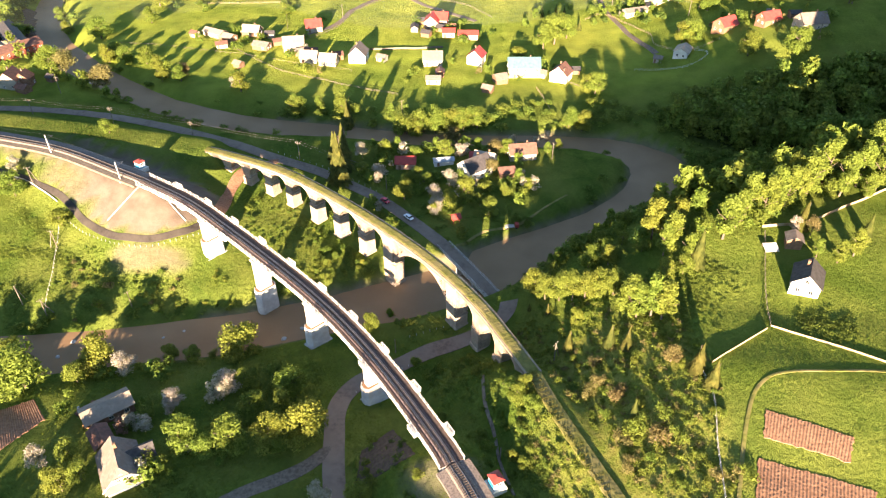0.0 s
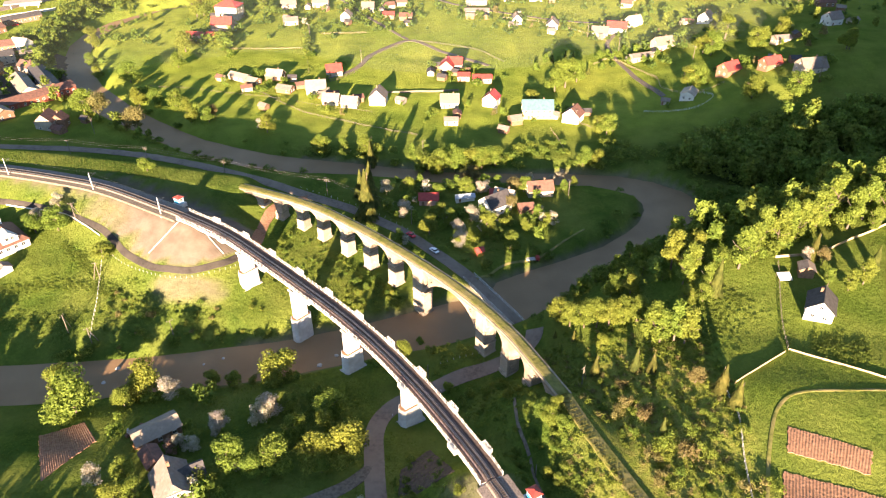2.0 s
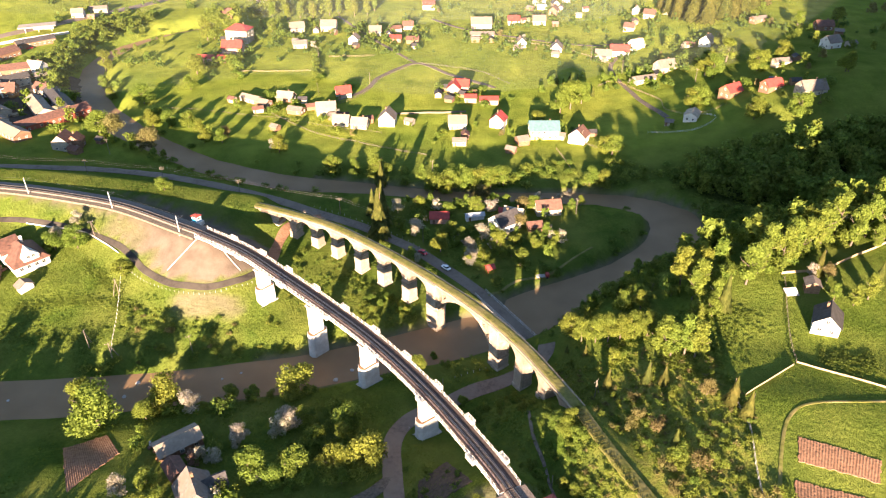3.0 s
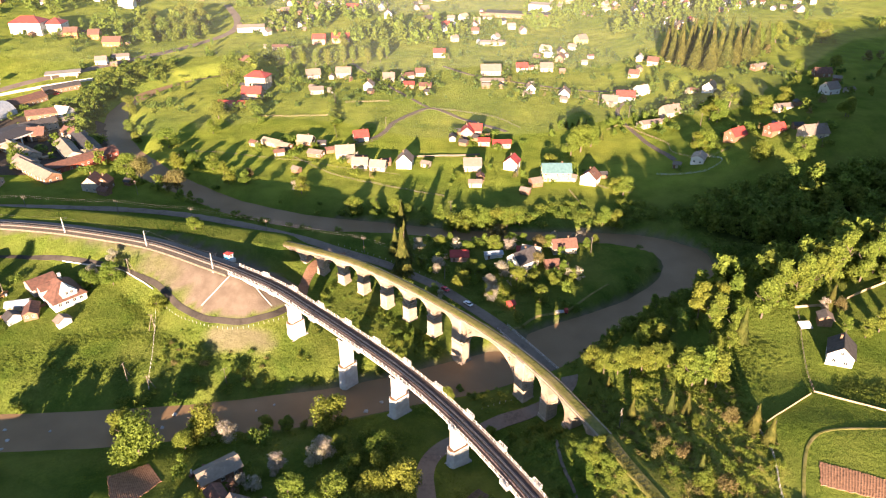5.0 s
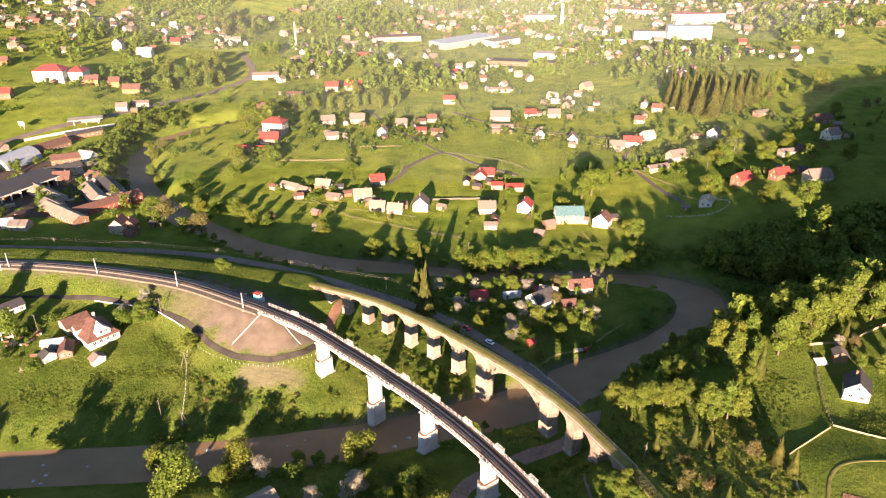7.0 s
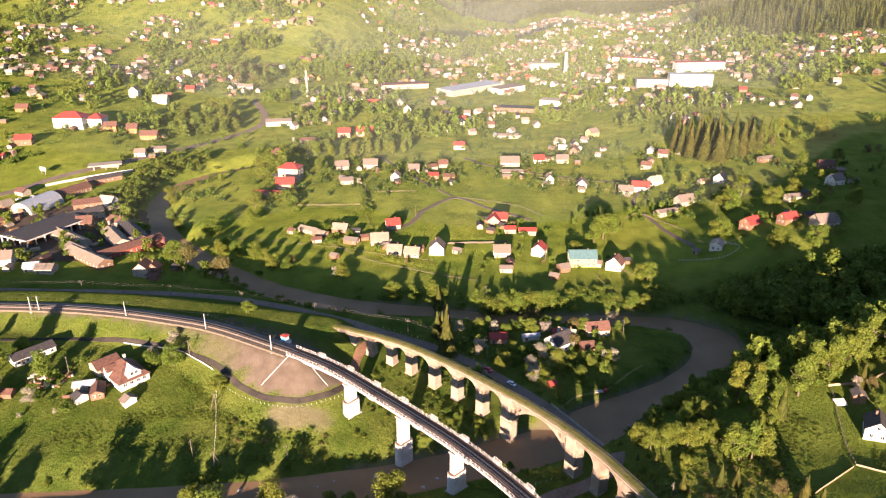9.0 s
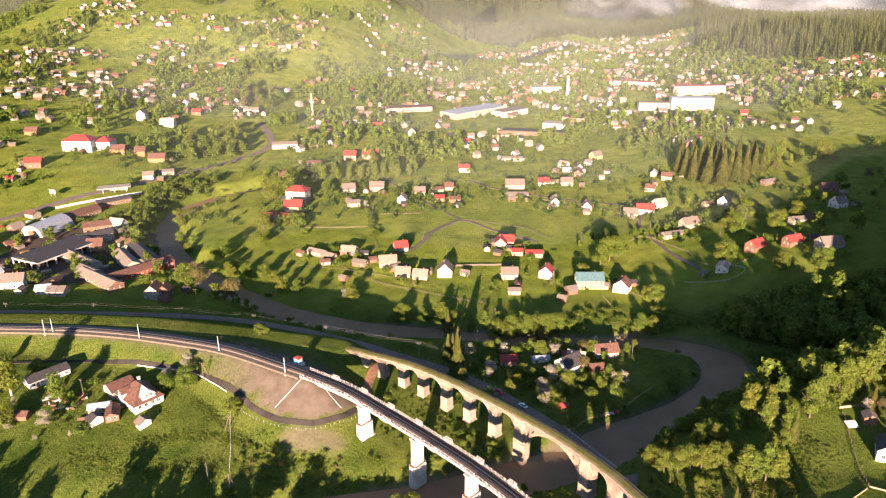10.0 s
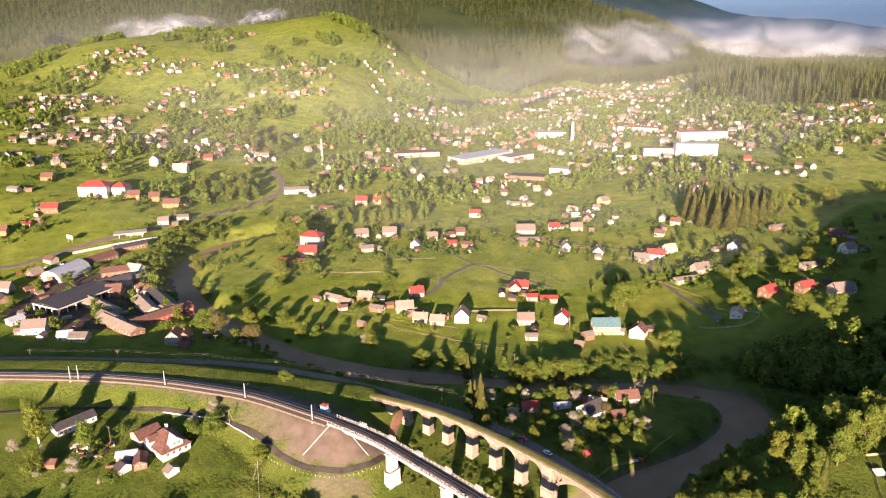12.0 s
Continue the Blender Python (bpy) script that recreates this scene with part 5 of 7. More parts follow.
# ---------------------------------------------------------------- scattered greenery
grow = random.Random(21)
TAKEN = [(o.matrix_basis.translation.x, o.matrix_basis.translation.y) for o in scene.objects if o.get("group") == "village buildings"]
LANES = [ROAD, [(1, 195.5, 0), (20, 163, 0), (14.5, 154, 0), (-4, 146, 0), (-23, 133.5, 0), (-28.4, 121, 0), (-26, 95, 0)],
         [(-330, 226, 0), (-221, 237.6, 0), (-187, 234.5, 0), (-161.6, 225.7, 0), (-141, 214.2, 0), (-123.7, 198.4, 0), (-106, 188.6, 0), (-87, 193, 0), (-79, 212, 0), (-72, 240, 0)],
         [(-27, 110, 0), (-49, 94.5, 0)], [(-460, 430, 0), (-375, 472, 0), (-293, 582, 0), (-233, 689, 0), (-267, 812, 0)]]


def free(x, y, river=2.0, rail=5.0, lane=3.6, home=6.0):
    d, half = along(x, y, RIVER)
    if d < half + river:
        return False
    if along(x, y, RAIL)[0] < rail or along(x, y, OLD_LINE)[0] < rail:
        return False
    if any(along(x, y, l)[0] < lane for l in LANES):
        return False
    if math.hypot(x + 99, y - 198) < 20 or (-150 < x < -78 and along(x, y, RAIL)[0] < 15 and y < 226 - 0.45 * (x + 100)):
        return False
    return all(abs(x - a) > home or abs(y - b) > home for a, b in TAKEN)


def scatter(kinds, n, x0, x1, y0, y1, h0, h1, test=None, **kw):
    for _ in range(n):
        x, y = grow.uniform(x0, x1), grow.uniform(y0, y1)
        if (test is None or test(x, y)) and free(x, y, **kw):
            LATER.append((grow.choice(kinds), x, y, grow.uniform(h0, h1)))


def bank(x, y, reach=9):
    d, half = along(x, y, RIVER)
    return d < half + reach


# trees about the sawmill
scatter(("leaf", "darkleaf", "ash", "bush"), 60, -345, -215, 318, 470, 4, 9, home=5)
# both river banks
scatter(("brightbush", "brightbush", "leaf", "bush"), 230, -250, -30, 138, 182, 1.6, 3.6, lambda x, y: bank(x, y, 5) and y > 150 + 0.1 * x, river=1.0)
scatter(("bush", "bush", "bush", "brightbush"), 520, -150, 100, 135, 300, 1.6, 4.0, lambda x, y: bank(x, y, 8), river=1.5)
scatter(("bush", "bush", "brightbush"), 560, -275, -60, 285, 560, 2.0, 4.5, lambda x, y: bank(x, y, 9), river=1.2)
scatter(("leaf", "darkleaf", "darkleaf", "ash", "birch"), 260, -290, -140, 300, 590, 5, 11, lambda x, y: bank(x, y, 14) and not (y > 375 and x > -226 - 0.45 * (min(y, 460) - 395)), river=3)
scatter(("leaf", "brightbush", "darkleaf"), 60, -60, 90, 270, 305, 3.5, 6.5, lambda x, y: bank(x, y, 12) and y > 278, river=3)
# rough ground between the viaducts and on the river meadow
scatter(("bush", "bush", "brightbush", "drybush"), 150, -126, -22, 158, 190, 0.9, 2.4, lambda x, y: y < 181 - 0.1 * (x + 60))
scatter(("bush", "brightbush"), 110, -78, -12, 178, 222, 0.8, 2.0)
scatter(("brightbush", "bush", "leaf"), 34, -44, -24, 178, 195, 1.6, 3.4)
scatter(("bush", "bush", "brightbush"), 130, -25, 24, 84, 146, 1.0, 2.6)
scatter(("drybush", "bush", "brightbush", "brightbush"), 75, 20, 62, 78, 128, 0.9, 2.4)
# wooded slope under the terrace and the row along its edge
scatter(("darkleaf", "bush", "bush"), 300, 28, 150, 170, 262, 3, 5.5, lambda x, y: y > 168 + 0.42 * (x - 40) and (y < 196 + 0.72 * (x - 26) or x > 98), home=3)
scatter(("ash", "birch", "ash", "poplar", "ash"), 34, 70, 150, 160, 205, 10, 15, lambda x, y: 4 < y - (154 + 0.42 * (x - 40)) < 16)
scatter(("ash", "leaf", "ash", "birch", "conifer"), 75, 62, 152, 150, 210, 8, 14, lambda x, y: 2 < y - (154 + 0.42 * (x - 40)) < 19 and not (84 < x < 112 and y < 172), home=4)
scatter(("darkleaf", "darkleaf", "ash"), 90, 50, 152, 170, 232, 5, 9, lambda x, y: 17 < y - (154 + 0.42 * (x - 40)) < 42 and y < 196 + 0.72 * (x - 26), home=3)
BELT = [(36, 173, 0), (46, 172, 0), (62, 167, 0), (75, 171, 0), (88, 172, 0), (101, 179, 0), (125, 192, 0), (150, 205, 0)]
scatter(("darkleaf", "darkleaf", "leaf", "bush"), 260, 32, 150, 160, 216, 4, 7.5, lambda x, y: along(x, y, BELT)[0] < 8, home=3)
# forest hill beyond the bend
scatter(("darkleaf", "leaf", "leaf", "birch"), 620, 95, 285, 255, 306, 9, 15, lambda x, y: ((x - 195) / 94) ** 2 + ((y - 280) / 24) ** 2 < 1, home=4)
scatter(("brightbush", "bush"), 80, 20, 150, 285, 306, 2, 4.5)
# unseen copse on the southern hillside, added to fray the hill's shade edge
scatter(("darkleaf", "leaf"), 20, -260, -140, 10, 66, 6, 10)
# tall unseen trees along the southern bank, added for their shadows on the meadow
scatter(("leaf", "darkleaf", "birch", "conifer"), 95, -330, -130, 36, 88, 11, 17, lambda x, y: math.sin(x / 13) > -0.2)
scatter(("leaf", "darkleaf", "conifer"), 80, -330, -150, 88, 127, 10, 16, lambda x, y: math.sin(x / 13) > -0.6)
scatter(("leaf", "darkleaf"), 14, -150, -60, 40, 72, 9, 14)
# gardens of the near farms
scatter(("leaf", "blossom", "bush"), 26, -110, -30, 98, 140, 3, 7, home=8)
scatter(("bush", "leaf", "blossom"), 22, -235, -183, 182, 224, 1.5, 5)
scatter(("leaf", "bush", "blossom", "brightbush", "leaf"), 85, -30, 45, 216, 272, 2, 7, lambda x, y: x < 36)
scatter(("pink",), 3, -84, -78, 112, 118, 3.4, 4.2, home=3)
# tree belts along the upper river, the main road and the field edges
def belt(kinds, n, line, wide, h0, h1):
    q, t, _ = curve(line, 1.0)
    for _ in range(n):
        i, o = grow.randrange(len(q)), grow.gauss(0, wide / 2)
        x, y = q[i, 0] + t[i, 1] * o, q[i, 1] - t[i, 0] * o
        if free(x, y, river=1.5, home=5):
            LATER.append((grow.choice(kinds), x, y, grow.uniform(h0, h1)))


belt(("darkleaf", "leaf", "bush", "darkleaf", "brightbush"), 130, [(-278, 457), (-281, 491), (-277, 527), (-267, 556), (-246, 566)], 17, 4, 9)
belt(("leaf", "darkleaf", "ash", "brightbush"), 60, [(-209, 580), (-191, 592), (-165, 599), (-133, 598), (-101, 602), (-69, 610)], 13, 6, 12)
belt(("leaf", "darkleaf", "ash"), 55, [(-303, 640), (-292, 655), (-275, 672), (-262, 690)], 22, 8, 14)
belt(("leaf", "darkleaf", "ash", "brown"), 60, [(-322, 893), (-312, 931), (-300, 975)], 34, 9, 17)
belt(("darkleaf", "poplar", "leaf"), 14, [(-259, 808), (-240, 800), (-224, 810)], 9, 11, 18)
belt(("bush", "brightbush", "leaf"), 26, [(-105, 490), (-99, 456), (-94, 427)], 3, 2, 5)
belt(("leaf", "brightbush", "bush"), 14, [(-148, 428), (-154, 456), (-159, 468)], 5, 3, 8)
belt(("darkleaf", "leaf", "bush", "brightbush"), 40, [(-269, 440), (-258, 412), (-244, 396)], 7, 4, 9)
# village gardens
for hx, hy in list(TAKEN):
    if 330 < hy < 700:
        for _ in range(grow.choice((1, 2, 2, 3))):
            a, r = grow.uniform(0, 6.3), grow.uniform(8, 15)
            x, y = hx + r * math.cos(a), hy + r * math.sin(a)
            if free(x, y):
                LATER.append((grow.choice(("leaf", "bush", "blossom", "bush", "brightbush", "brown", "conifer" if hy > 400 else "leaf")), x, y, grow.uniform(2.0, 6.5)))
scatter(("leaf", "bush", "darkleaf", "poplar", "birch"), 330, -320, 340, 430, 760, 3, 9, lambda x, y: not (-110 < x < 110 and y < 560) and math.sin(x / 31) * math.sin(y / 27) > 0.15)
scatter(("leaf", "brown", "bush", "darkleaf"), 60, 120, 260, 330, 470, 3, 8, lambda x, y: math.sin(x / 17 + 1) * math.sin(y / 21) > 0.1)
scatter(("leaf", "brown", "birch", "darkleaf", "bush"), 110, 170, 430, 330, 600, 4, 10, lambda x, y: math.sin(x / 23) * math.sin(y / 19 + 1) > -0.2)
scatter(("conifer", "leaf"), 22, 40, 120, 400, 440, 3.5, 7)


# sheds and stores beside the village houses
for hx, hy in list(TAKEN):
    if 320 < hy < 720:
        for _ in range(grow.choice((0, 1, 1, 2))):
            a, r = grow.uniform(0, 6.3), grow.uniform(9, 14)
            x, y = hx + r * math.cos(a), hy + r * math.sin(a)
            if free(x, y, home=5.5, river=6):
                TAKEN.append((x, y))
                house("hut", x, y, grow.choice((4, 5, 6)), 4, 2.4, grow.choice((0, 90, 20, -25)), grow.choice(("wood", "wood", "cream")), grow.choice(("slate", "slate", "brown", "dark")))


# ---------------------------------------------------------------- hamlets and the town
def hamlet(rows):
    for cx, cy, n, r in rows:
        for _ in range(n):
            for _ in range(6):
                x, y = cx + grow.gauss(0, r * 0.62), cy + grow.gauss(0, r * 0.75)
                if all(abs(x - a) > 9 or abs(y - b) > 9 for a, b in TAKEN) and along(x, y, RIVER)[0] > 16:
                    break
            else:
                continue
            TAKEN.append((x, y))
            kind = grow.choice(("plain", "plain", "plain", "low", "hut", "plain"))
            w, d, h = {"plain": (10, 8, 3.5), "low": (12, 6, 3), "hut": (6, 5, 2.5)}[kind]
            yaw = grow.choice((0, 0, 90, 90, 30, -30, 60)) + grow.uniform(-12, 12)
            wall = grow.choice(("white", "cream", "cream", "wood", "white", "timber", "cream", "wood"))
            roof = grow.choice(("slate", "slate", "slate", "shingle", "slate", "shingle", "brown", "brown", "red" if grow.random() < 0.5 else "slate", "grey", "dark"))
            size = grow.uniform(0.62, 0.95)
            if cy < 760:
                house(kind, x, y, w * size, d * size, h, yaw, wall, roof)
            else:
                FAR.append((kind, x, y, w * size, d * size, h, yaw, wall, roof))
                if grow.random() < 0.7:
                    a = grow.uniform(0, 6.3)
                    FAR.append(("hut", x + 9 * math.cos(a), y + 9 * math.sin(a), grow.uniform(3.5, 7), grow.uniform(3, 4.5), 2.2, yaw + 90 * grow.randrange(2), grow.choice(("wood", "cream", "wood")), grow.choice(("slate", "brown", "shingle", "dark"))))


FAR = []
hamlet([(-677, 1228, 10, 30), (-642, 1345, 6, 25), (-655, 1296, 4, 25), (-569, 1271, 10, 35), (-522, 1284, 4, 25), (-675, 1043, 7, 35), (-628, 1085, 9, 30), (-591, 1103, 4, 25), (-629, 970, 9, 35), (-570, 977, 6, 30), (-522, 969, 9, 30), (-500, 1083, 9, 30), (-508, 1175, 6, 25), (-466, 1166, 4, 25), (-448, 1278, 7, 35), (-346, 1238, 12, 35), (-317, 1237, 6, 30), (-283, 1278, 6, 30), (-319, 1167, 4, 25), (-404, 1062, 6, 25), (-326, 1086, 6, 30), (-586, 874, 9, 35), (-543, 857, 9, 30), (-501, 875, 12, 30)])
hamlet([(-463, 892, 12, 35), (-429, 921, 12, 35), (-361, 872, 12, 35), (-329, 921, 7, 30), (-498, 753, 6, 30), (-557, 781, 5, 35), (-211, 1377, 6, 35), (-154, 1533, 4, 30), (-160, 1447, 4, 30), (-126, 1445, 6, 30), (-163, 1312, 4, 30), (-154, 1057, 6, 30), (-96, 1180, 7, 35), (-66, 1158, 7, 35), (-35, 1310, 9, 40), (39, 1446, 12, 45), (81, 1392, 12, 45), (87, 1751, 9, 40), (155, 1441, 19, 45), (202, 1447, 19, 45), (221, 1300, 22, 50), (280, 1376, 22, 50), (238, 1149, 22, 45), (398, 1599, 16, 45)])
hamlet([(455, 1620, 14, 45), (222, 977, 22, 40), (309, 1192, 19, 40), (182, 1016, 19, 40), (153, 1150, 14, 40), (507, 1623, 12, 40), (260, 717, 8, 35), (278, 686, 8, 35), (384, 975, 16, 40), (453, 1022, 10, 45), (517, 1086, 10, 45), (471, 939, 9, 40), (535, 988, 9, 45), (533, 927, 9, 40), (479, 1141, 9, 45), (577, 1116, 9, 50), (396, 861, 9, 40), (358, 728, 5, 35), (442, 778, 6, 40), (330, 877, 19, 40), (-240, 988, 7, 30), (-215, 1054, 7, 30), (-172, 844, 12, 35), (-121, 954, 13, 35)])
hamlet([(-91, 1000, 12, 35), (-129, 847, 12, 30), (-64, 818, 6, 30), (-26, 720, 6, 30), (1, 749, 6, 30), (65, 623, 5, 30), (81, 592, 5, 25), (37, 720, 5, 30), (1, 669, 4, 25), (-171, 720, 5, 25), (-191, 693, 5, 25), (-285, 862, 6, 25), (138, 539, 5, 16), (83, 979, 14, 40), (50, 1064, 9, 40), (194, 707, 6, 30), (153, 759, 5, 35), (188, 632, 4, 25), (-655, 1053, 8, 35), (-672, 1326, 8, 35), (-497, 1507, 8, 35), (-398, 1263, 8, 35), (-284, 1189, 8, 35), (188, 1295, 8, 35)])
hamlet([(226, 1223, 8, 35), (225, 1057, 8, 35), (344, 1320, 8, 35), (279, 1003, 8, 35), (313, 1694, 8, 35), (132, 1271, 8, 35), (134, 1035, 8, 35), (36, 913, 8, 35), (156, 894, 8, 35), (174, 790, 8, 35), (202, 709, 8, 35), (485, 895, 8, 35), (439, 892, 8, 35), (481, 1102, 8, 35)])
hamlet([(grow.randrange(-120, 480), grow.randrange(840, 1500), 5, 32) for _ in range(58)])
keys = ["shingle", "white", "cream", "wood", "timber", "pink", "slate", "brown", "red", "grey", "dark", "pane"]
verts, faces, slots = [], [], []
for kind, x, y, w, d, h, yaw, wall, roof in FAR:
    if y > np.interp(x, [429, 430, 465, 513, 579, 760], [9999, 1180, 1080, 1028, 996, 945]) and x + 60 > 0.345 * (y + 49):
        continue
    m = pose(x, y, gz(x, y) + 0.1, 0, 0, yaw)
    pitch = {"plain": 0.85, "low": 0.5, "hut": 0.6}[kind]
    wins = ([], [])
    for k in range(3):
        for y0 in (-d / 2 - 0.03, d / 2 + 0.03):
            c, i = (k - 1) * w / 3.2, len(wins[0])
            wins[0].extend([(c - 0.5, y0, 0.9), (c + 0.5, y0, 0.9), (c + 0.5, y0, 2.1), (c - 0.5, y0, 2.1)])
            wins[1].append((i, i + 1, i + 2, i + 3))
    for (vv, ff), mt in ((body(w, d, h, d / 2 * pitch), wall), (gable(w, d, h, pitch), roof), (wins, "pane")):
        o = len(verts)
        verts += [tuple(m @ Vector(p)) for p in vv]
        faces += [tuple(o + k for k in q) for q in ff]
        slots += [keys.index(mt)] * len(ff)
me = mesh_of("distant_houses", verts, faces, M[keys[0]])
for kx in keys[1:]:
    me.materials.append(M[kx])
me.polygons.foreach_set("material_index", slots)
tagged(new("distant_houses", me), "hundreds of small distant houses with grey and red roofs", "houses", kind="stuff")


def place_many(verts, faces, places):
    """Many copies of one small shape joined into one mesh: places (x, y, z, height, width, turn)."""
    v0, f0 = np.array(verts), np.array(faces)
    p = np.array(places)
    c, s = np.cos(p[:, 5]), np.sin(p[:, 5])
    x = v0[None, :, 0] * c[:, None] - v0[None, :, 1] * s[:, None]
    y = v0[None, :, 0] * s[:, None] + v0[None, :, 1] * c[:, None]
    v = np.stack([x * p[:, 4:5] + p[:, 0:1], y * p[:, 4:5] + p[:, 1:2], v0[None, :, 2] * p[:, 3:4] + p[:, 2:3]], -1).reshape(-1, 3)
    f = (f0[None] + (np.arange(len(p)) * len(v0))[:, None, None]).reshape(-1, f0.shape[1])
    return v.tolist(), f.tolist()


def wood_at(n, x0, x1, y0, y1, test, h0, h1):
    out = []
    xs, ys = np.random.uniform(x0, x1, n), np.random.uniform(y0, y1, n)
    ok = test(xs, ys)
    xs, ys = xs[ok], ys[ok]
    zs = height(xs, ys)
    hs = np.random.uniform(h0, h1, len(xs))
    return np.stack([xs, ys, zs, hs, hs * np.random.uniform(0.85, 1.15, len(xs)), np.random.uniform(0, 6.3, len(xs))], 1)


np.random.seed(4)
# the nearest scattered plants stand singly, the rest join into thickets
LATER.sort(key=lambda r: (r[1] - 0) ** 2 + (r[2] - 150) ** 2)
rest = {}
for kind, x, y, h in LATER:
    if COUNT["bush" if "bush" in kind else "tree"] < 285:
        plant(kind, x, y, h)
    else:
        rest.setdefault(kind, []).append((x, y, gz(x, y), h, h * grow.uniform(0.9, 1.25), grow.uniform(0, 6.3)))
for kind, rows in rest.items():
    form = spruce(8, 7, 8) if kind == "conifer" else leaves(crown_shape(kind if kind in ("birch", "poplar", "ash") else ("bush" if "bush" in kind else "round"), 55), 240 if "bush" in kind else 330, 0.08 if "bush" in kind else 0.058, 3)
    v, f = place_many(*form, rows)
    nm = {"conifer": "spruce_thicket"}.get(kind, "thicket" if "bush" in kind else "woodland")
    tagged(new(nm, mesh_of(nm, v, f, M[TREE[kind][0]])), "many a " + TREE[kind][2], "woodland", kind="stuff")


def mountain(x, y):
    f = mountain_foot(x)
    gaps = np.sin(x / 140 + 2 * np.sin(y / 310)) * np.sin(y / 170 + 0.8) < 0.8
    return (y > f + 25 * np.sin(x / 60)) & (np.abs(x + 0.03 * y) < 0.68 * y + 60) & gaps


def stand(x, y):
    """The tall spruce wood that comes down to the last houses of the town."""
    edge = np.interp(x, [430, 436, 465, 513, 579, 760], [1180, 1158, 1090, 1038, 1004, 950])
    return (y > edge + 6 * np.sin(x / 11)) & (x + 53 > 0.352 * (y + 49))


pl = wood_at(9000, 425, 1100, 940, 1750, stand, 22, 34)[:3600]
v, f = place_many(*spruce(5, 6, 5), pl)
tagged(new("spruce_wood", mesh_of("spruce_wood", v, f, M["forest"])), "tall dense spruce wood behind the last houses", "forest", kind="stuff")
sv, sf = spruce(3, 4, 4)
for label, n, y0, y1 in (("dense dark spruce forest on the mountain foot", 13000, 1250, 2150), ("distant spruce forest on the mountain", 10000, 2150, 3000)):
    pl = wood_at(n * 4, -1700, 1900, y0, y1, mountain, 19, 30)
    v, f = place_many(sv, sf, (pl * np.array([1, 1, 1, 1, 1.15, 1]))[:n])
    tagged(new("spruce_forest", mesh_of("spruce_forest", v, f, M["forest"])), label, "forest", kind="stuff")
lv, lf = leaves(crown_shape("round", 77), 60, 0.135, 5)


def clear(x, y):
    d, half = along(x, y, RIVER)
    ok = (d > half + 2.5) & (along(x, y, RAIL)[0] > 3.5) & (along(x, y, OLD_LINE)[0] > 3.2)
    for l in LANES:
        ok &= along(x, y, l)[0] > 3.3
    for a, b in TAKEN:
        ok &= (np.abs(x - a) > 5) | (np.abs(y - b) > 5)
    plots = ((x > 59) & (x < 86) & (y > 68) & (y < 101)) | ((x > -123) & (x < -103) & (y > 103) & (y < 128)) | (np.hypot(x + 98, (y - 198)) < 20) | ((x > -160) & (x < -76) & (along(x, y, RAIL)[0] < 18))
    return ok & ~plots


bv, bf = leaves(crown_shape("bush", 31), 60, 0.13, 9, 0.6)
for name, mt, label, n, area, h0, h1, test in (
        ("scrub", "twig", "brownish scrub on the slope", 260, (18, 62, 78, 150), 0.5, 1.4, None),
        ("scrub", "leaf", "bright green scrub on the slope", 1300, (18, 62, 76, 152), 0.5, 1.2, None),
        ("scrub", "shrub", "low green scrub along the river", 1300, (-122, 30, 150, 222), 0.5, 1.3, lambda x, y: np.sin(x / 9) * np.sin(y / 7 + x / 15) > -0.1),
        ("scrub", "leaf", "fresh green scrub along the river", 700, (-118, 20, 152, 184), 0.5, 1.3, lambda x, y: np.sin(x / 7 + 2) * np.sin(y / 8) > 0.1),
        ("scrub", "shrub", "low green scrub by the road", 700, (-70, 24, 84, 150), 0.5, 1.3, lambda x, y: np.sin(x / 8 + 1) * np.sin(y / 9) > 0.0),
        ("scrub", "shrub", "dark shrubs below the terrace", 1500, (24, 170, 172, 300), 1.0, 3.0, lambda x, y: (y > 166 + 0.42 * (x - 40)) & ((y < 196 + 0.72 * (x - 26)) | (x > 96)))):
    pl = wood_at(n, *area, lambda x, y: clear(x, y) & (True if test is None else test(x, y)), h0, h1)
    v, f = place_many(bv, bf, pl * np.array([1, 1, 1, 1, 1.4, 1]))
    tagged(new(name, mesh_of(name, v, f, M[mt])), label, "scrub", kind="stuff")
# bands of rank weeds across the river meadow
weeds = []
for line, wide, n in (([(-166, 184, 0), (-158, 186, 0), (-148.6, 188.5, 0), (-136.8, 187, 0), (-120.4, 183, 0)], 3.2, 420), ([(-152, 209, 0), (-140, 199, 0), (-133, 193, 0)], 3.0, 220),
                      ([(-190, 176, 0), (-160, 172, 0), (-130, 170, 0)], 6.0, 420), ([(52, 128, 0), (64, 140, 0), (76, 150, 0)], 9.0, 520), ([(88, 128, 0), (100, 122, 0)], 6.0, 260)):
    q, t, _ = curve([p[:2] for p in line], 0.5)
    for _ in range(n):
        i, o = grow.randrange(len(q)), grow.gauss(0, wide / 2)
        x, y, h = q[i, 0] + t[i, 1] * o, q[i, 1] - t[i, 0] * o, grow.uniform(0.25, 0.7)
        weeds.append((x, y, gz(x, y), h, 1.7 * h, grow.uniform(0, 6.3)))
v, f = place_many(*leaves(crown_shape("bush", 41), 40, 0.17, 6, 0.6), weeds)
tagged(new("weeds", mesh_of("weeds", v, f, M["shrub"])), "rank green weeds in the meadow grass", "weeds", kind="stuff")
tv = [(math.cos(k * 1.05 + q) * r, math.sin(k * 1.05 + q) * r, z) for k in range(6) for q, r, z in ((-0.45, 0.55, -0.1), (0.45, 0.55, -0.1), (0.1, 0.9, 0.8))]
tf = [(3 * k, 3 * k + 1, 3 * k + 2) for k in range(6)]
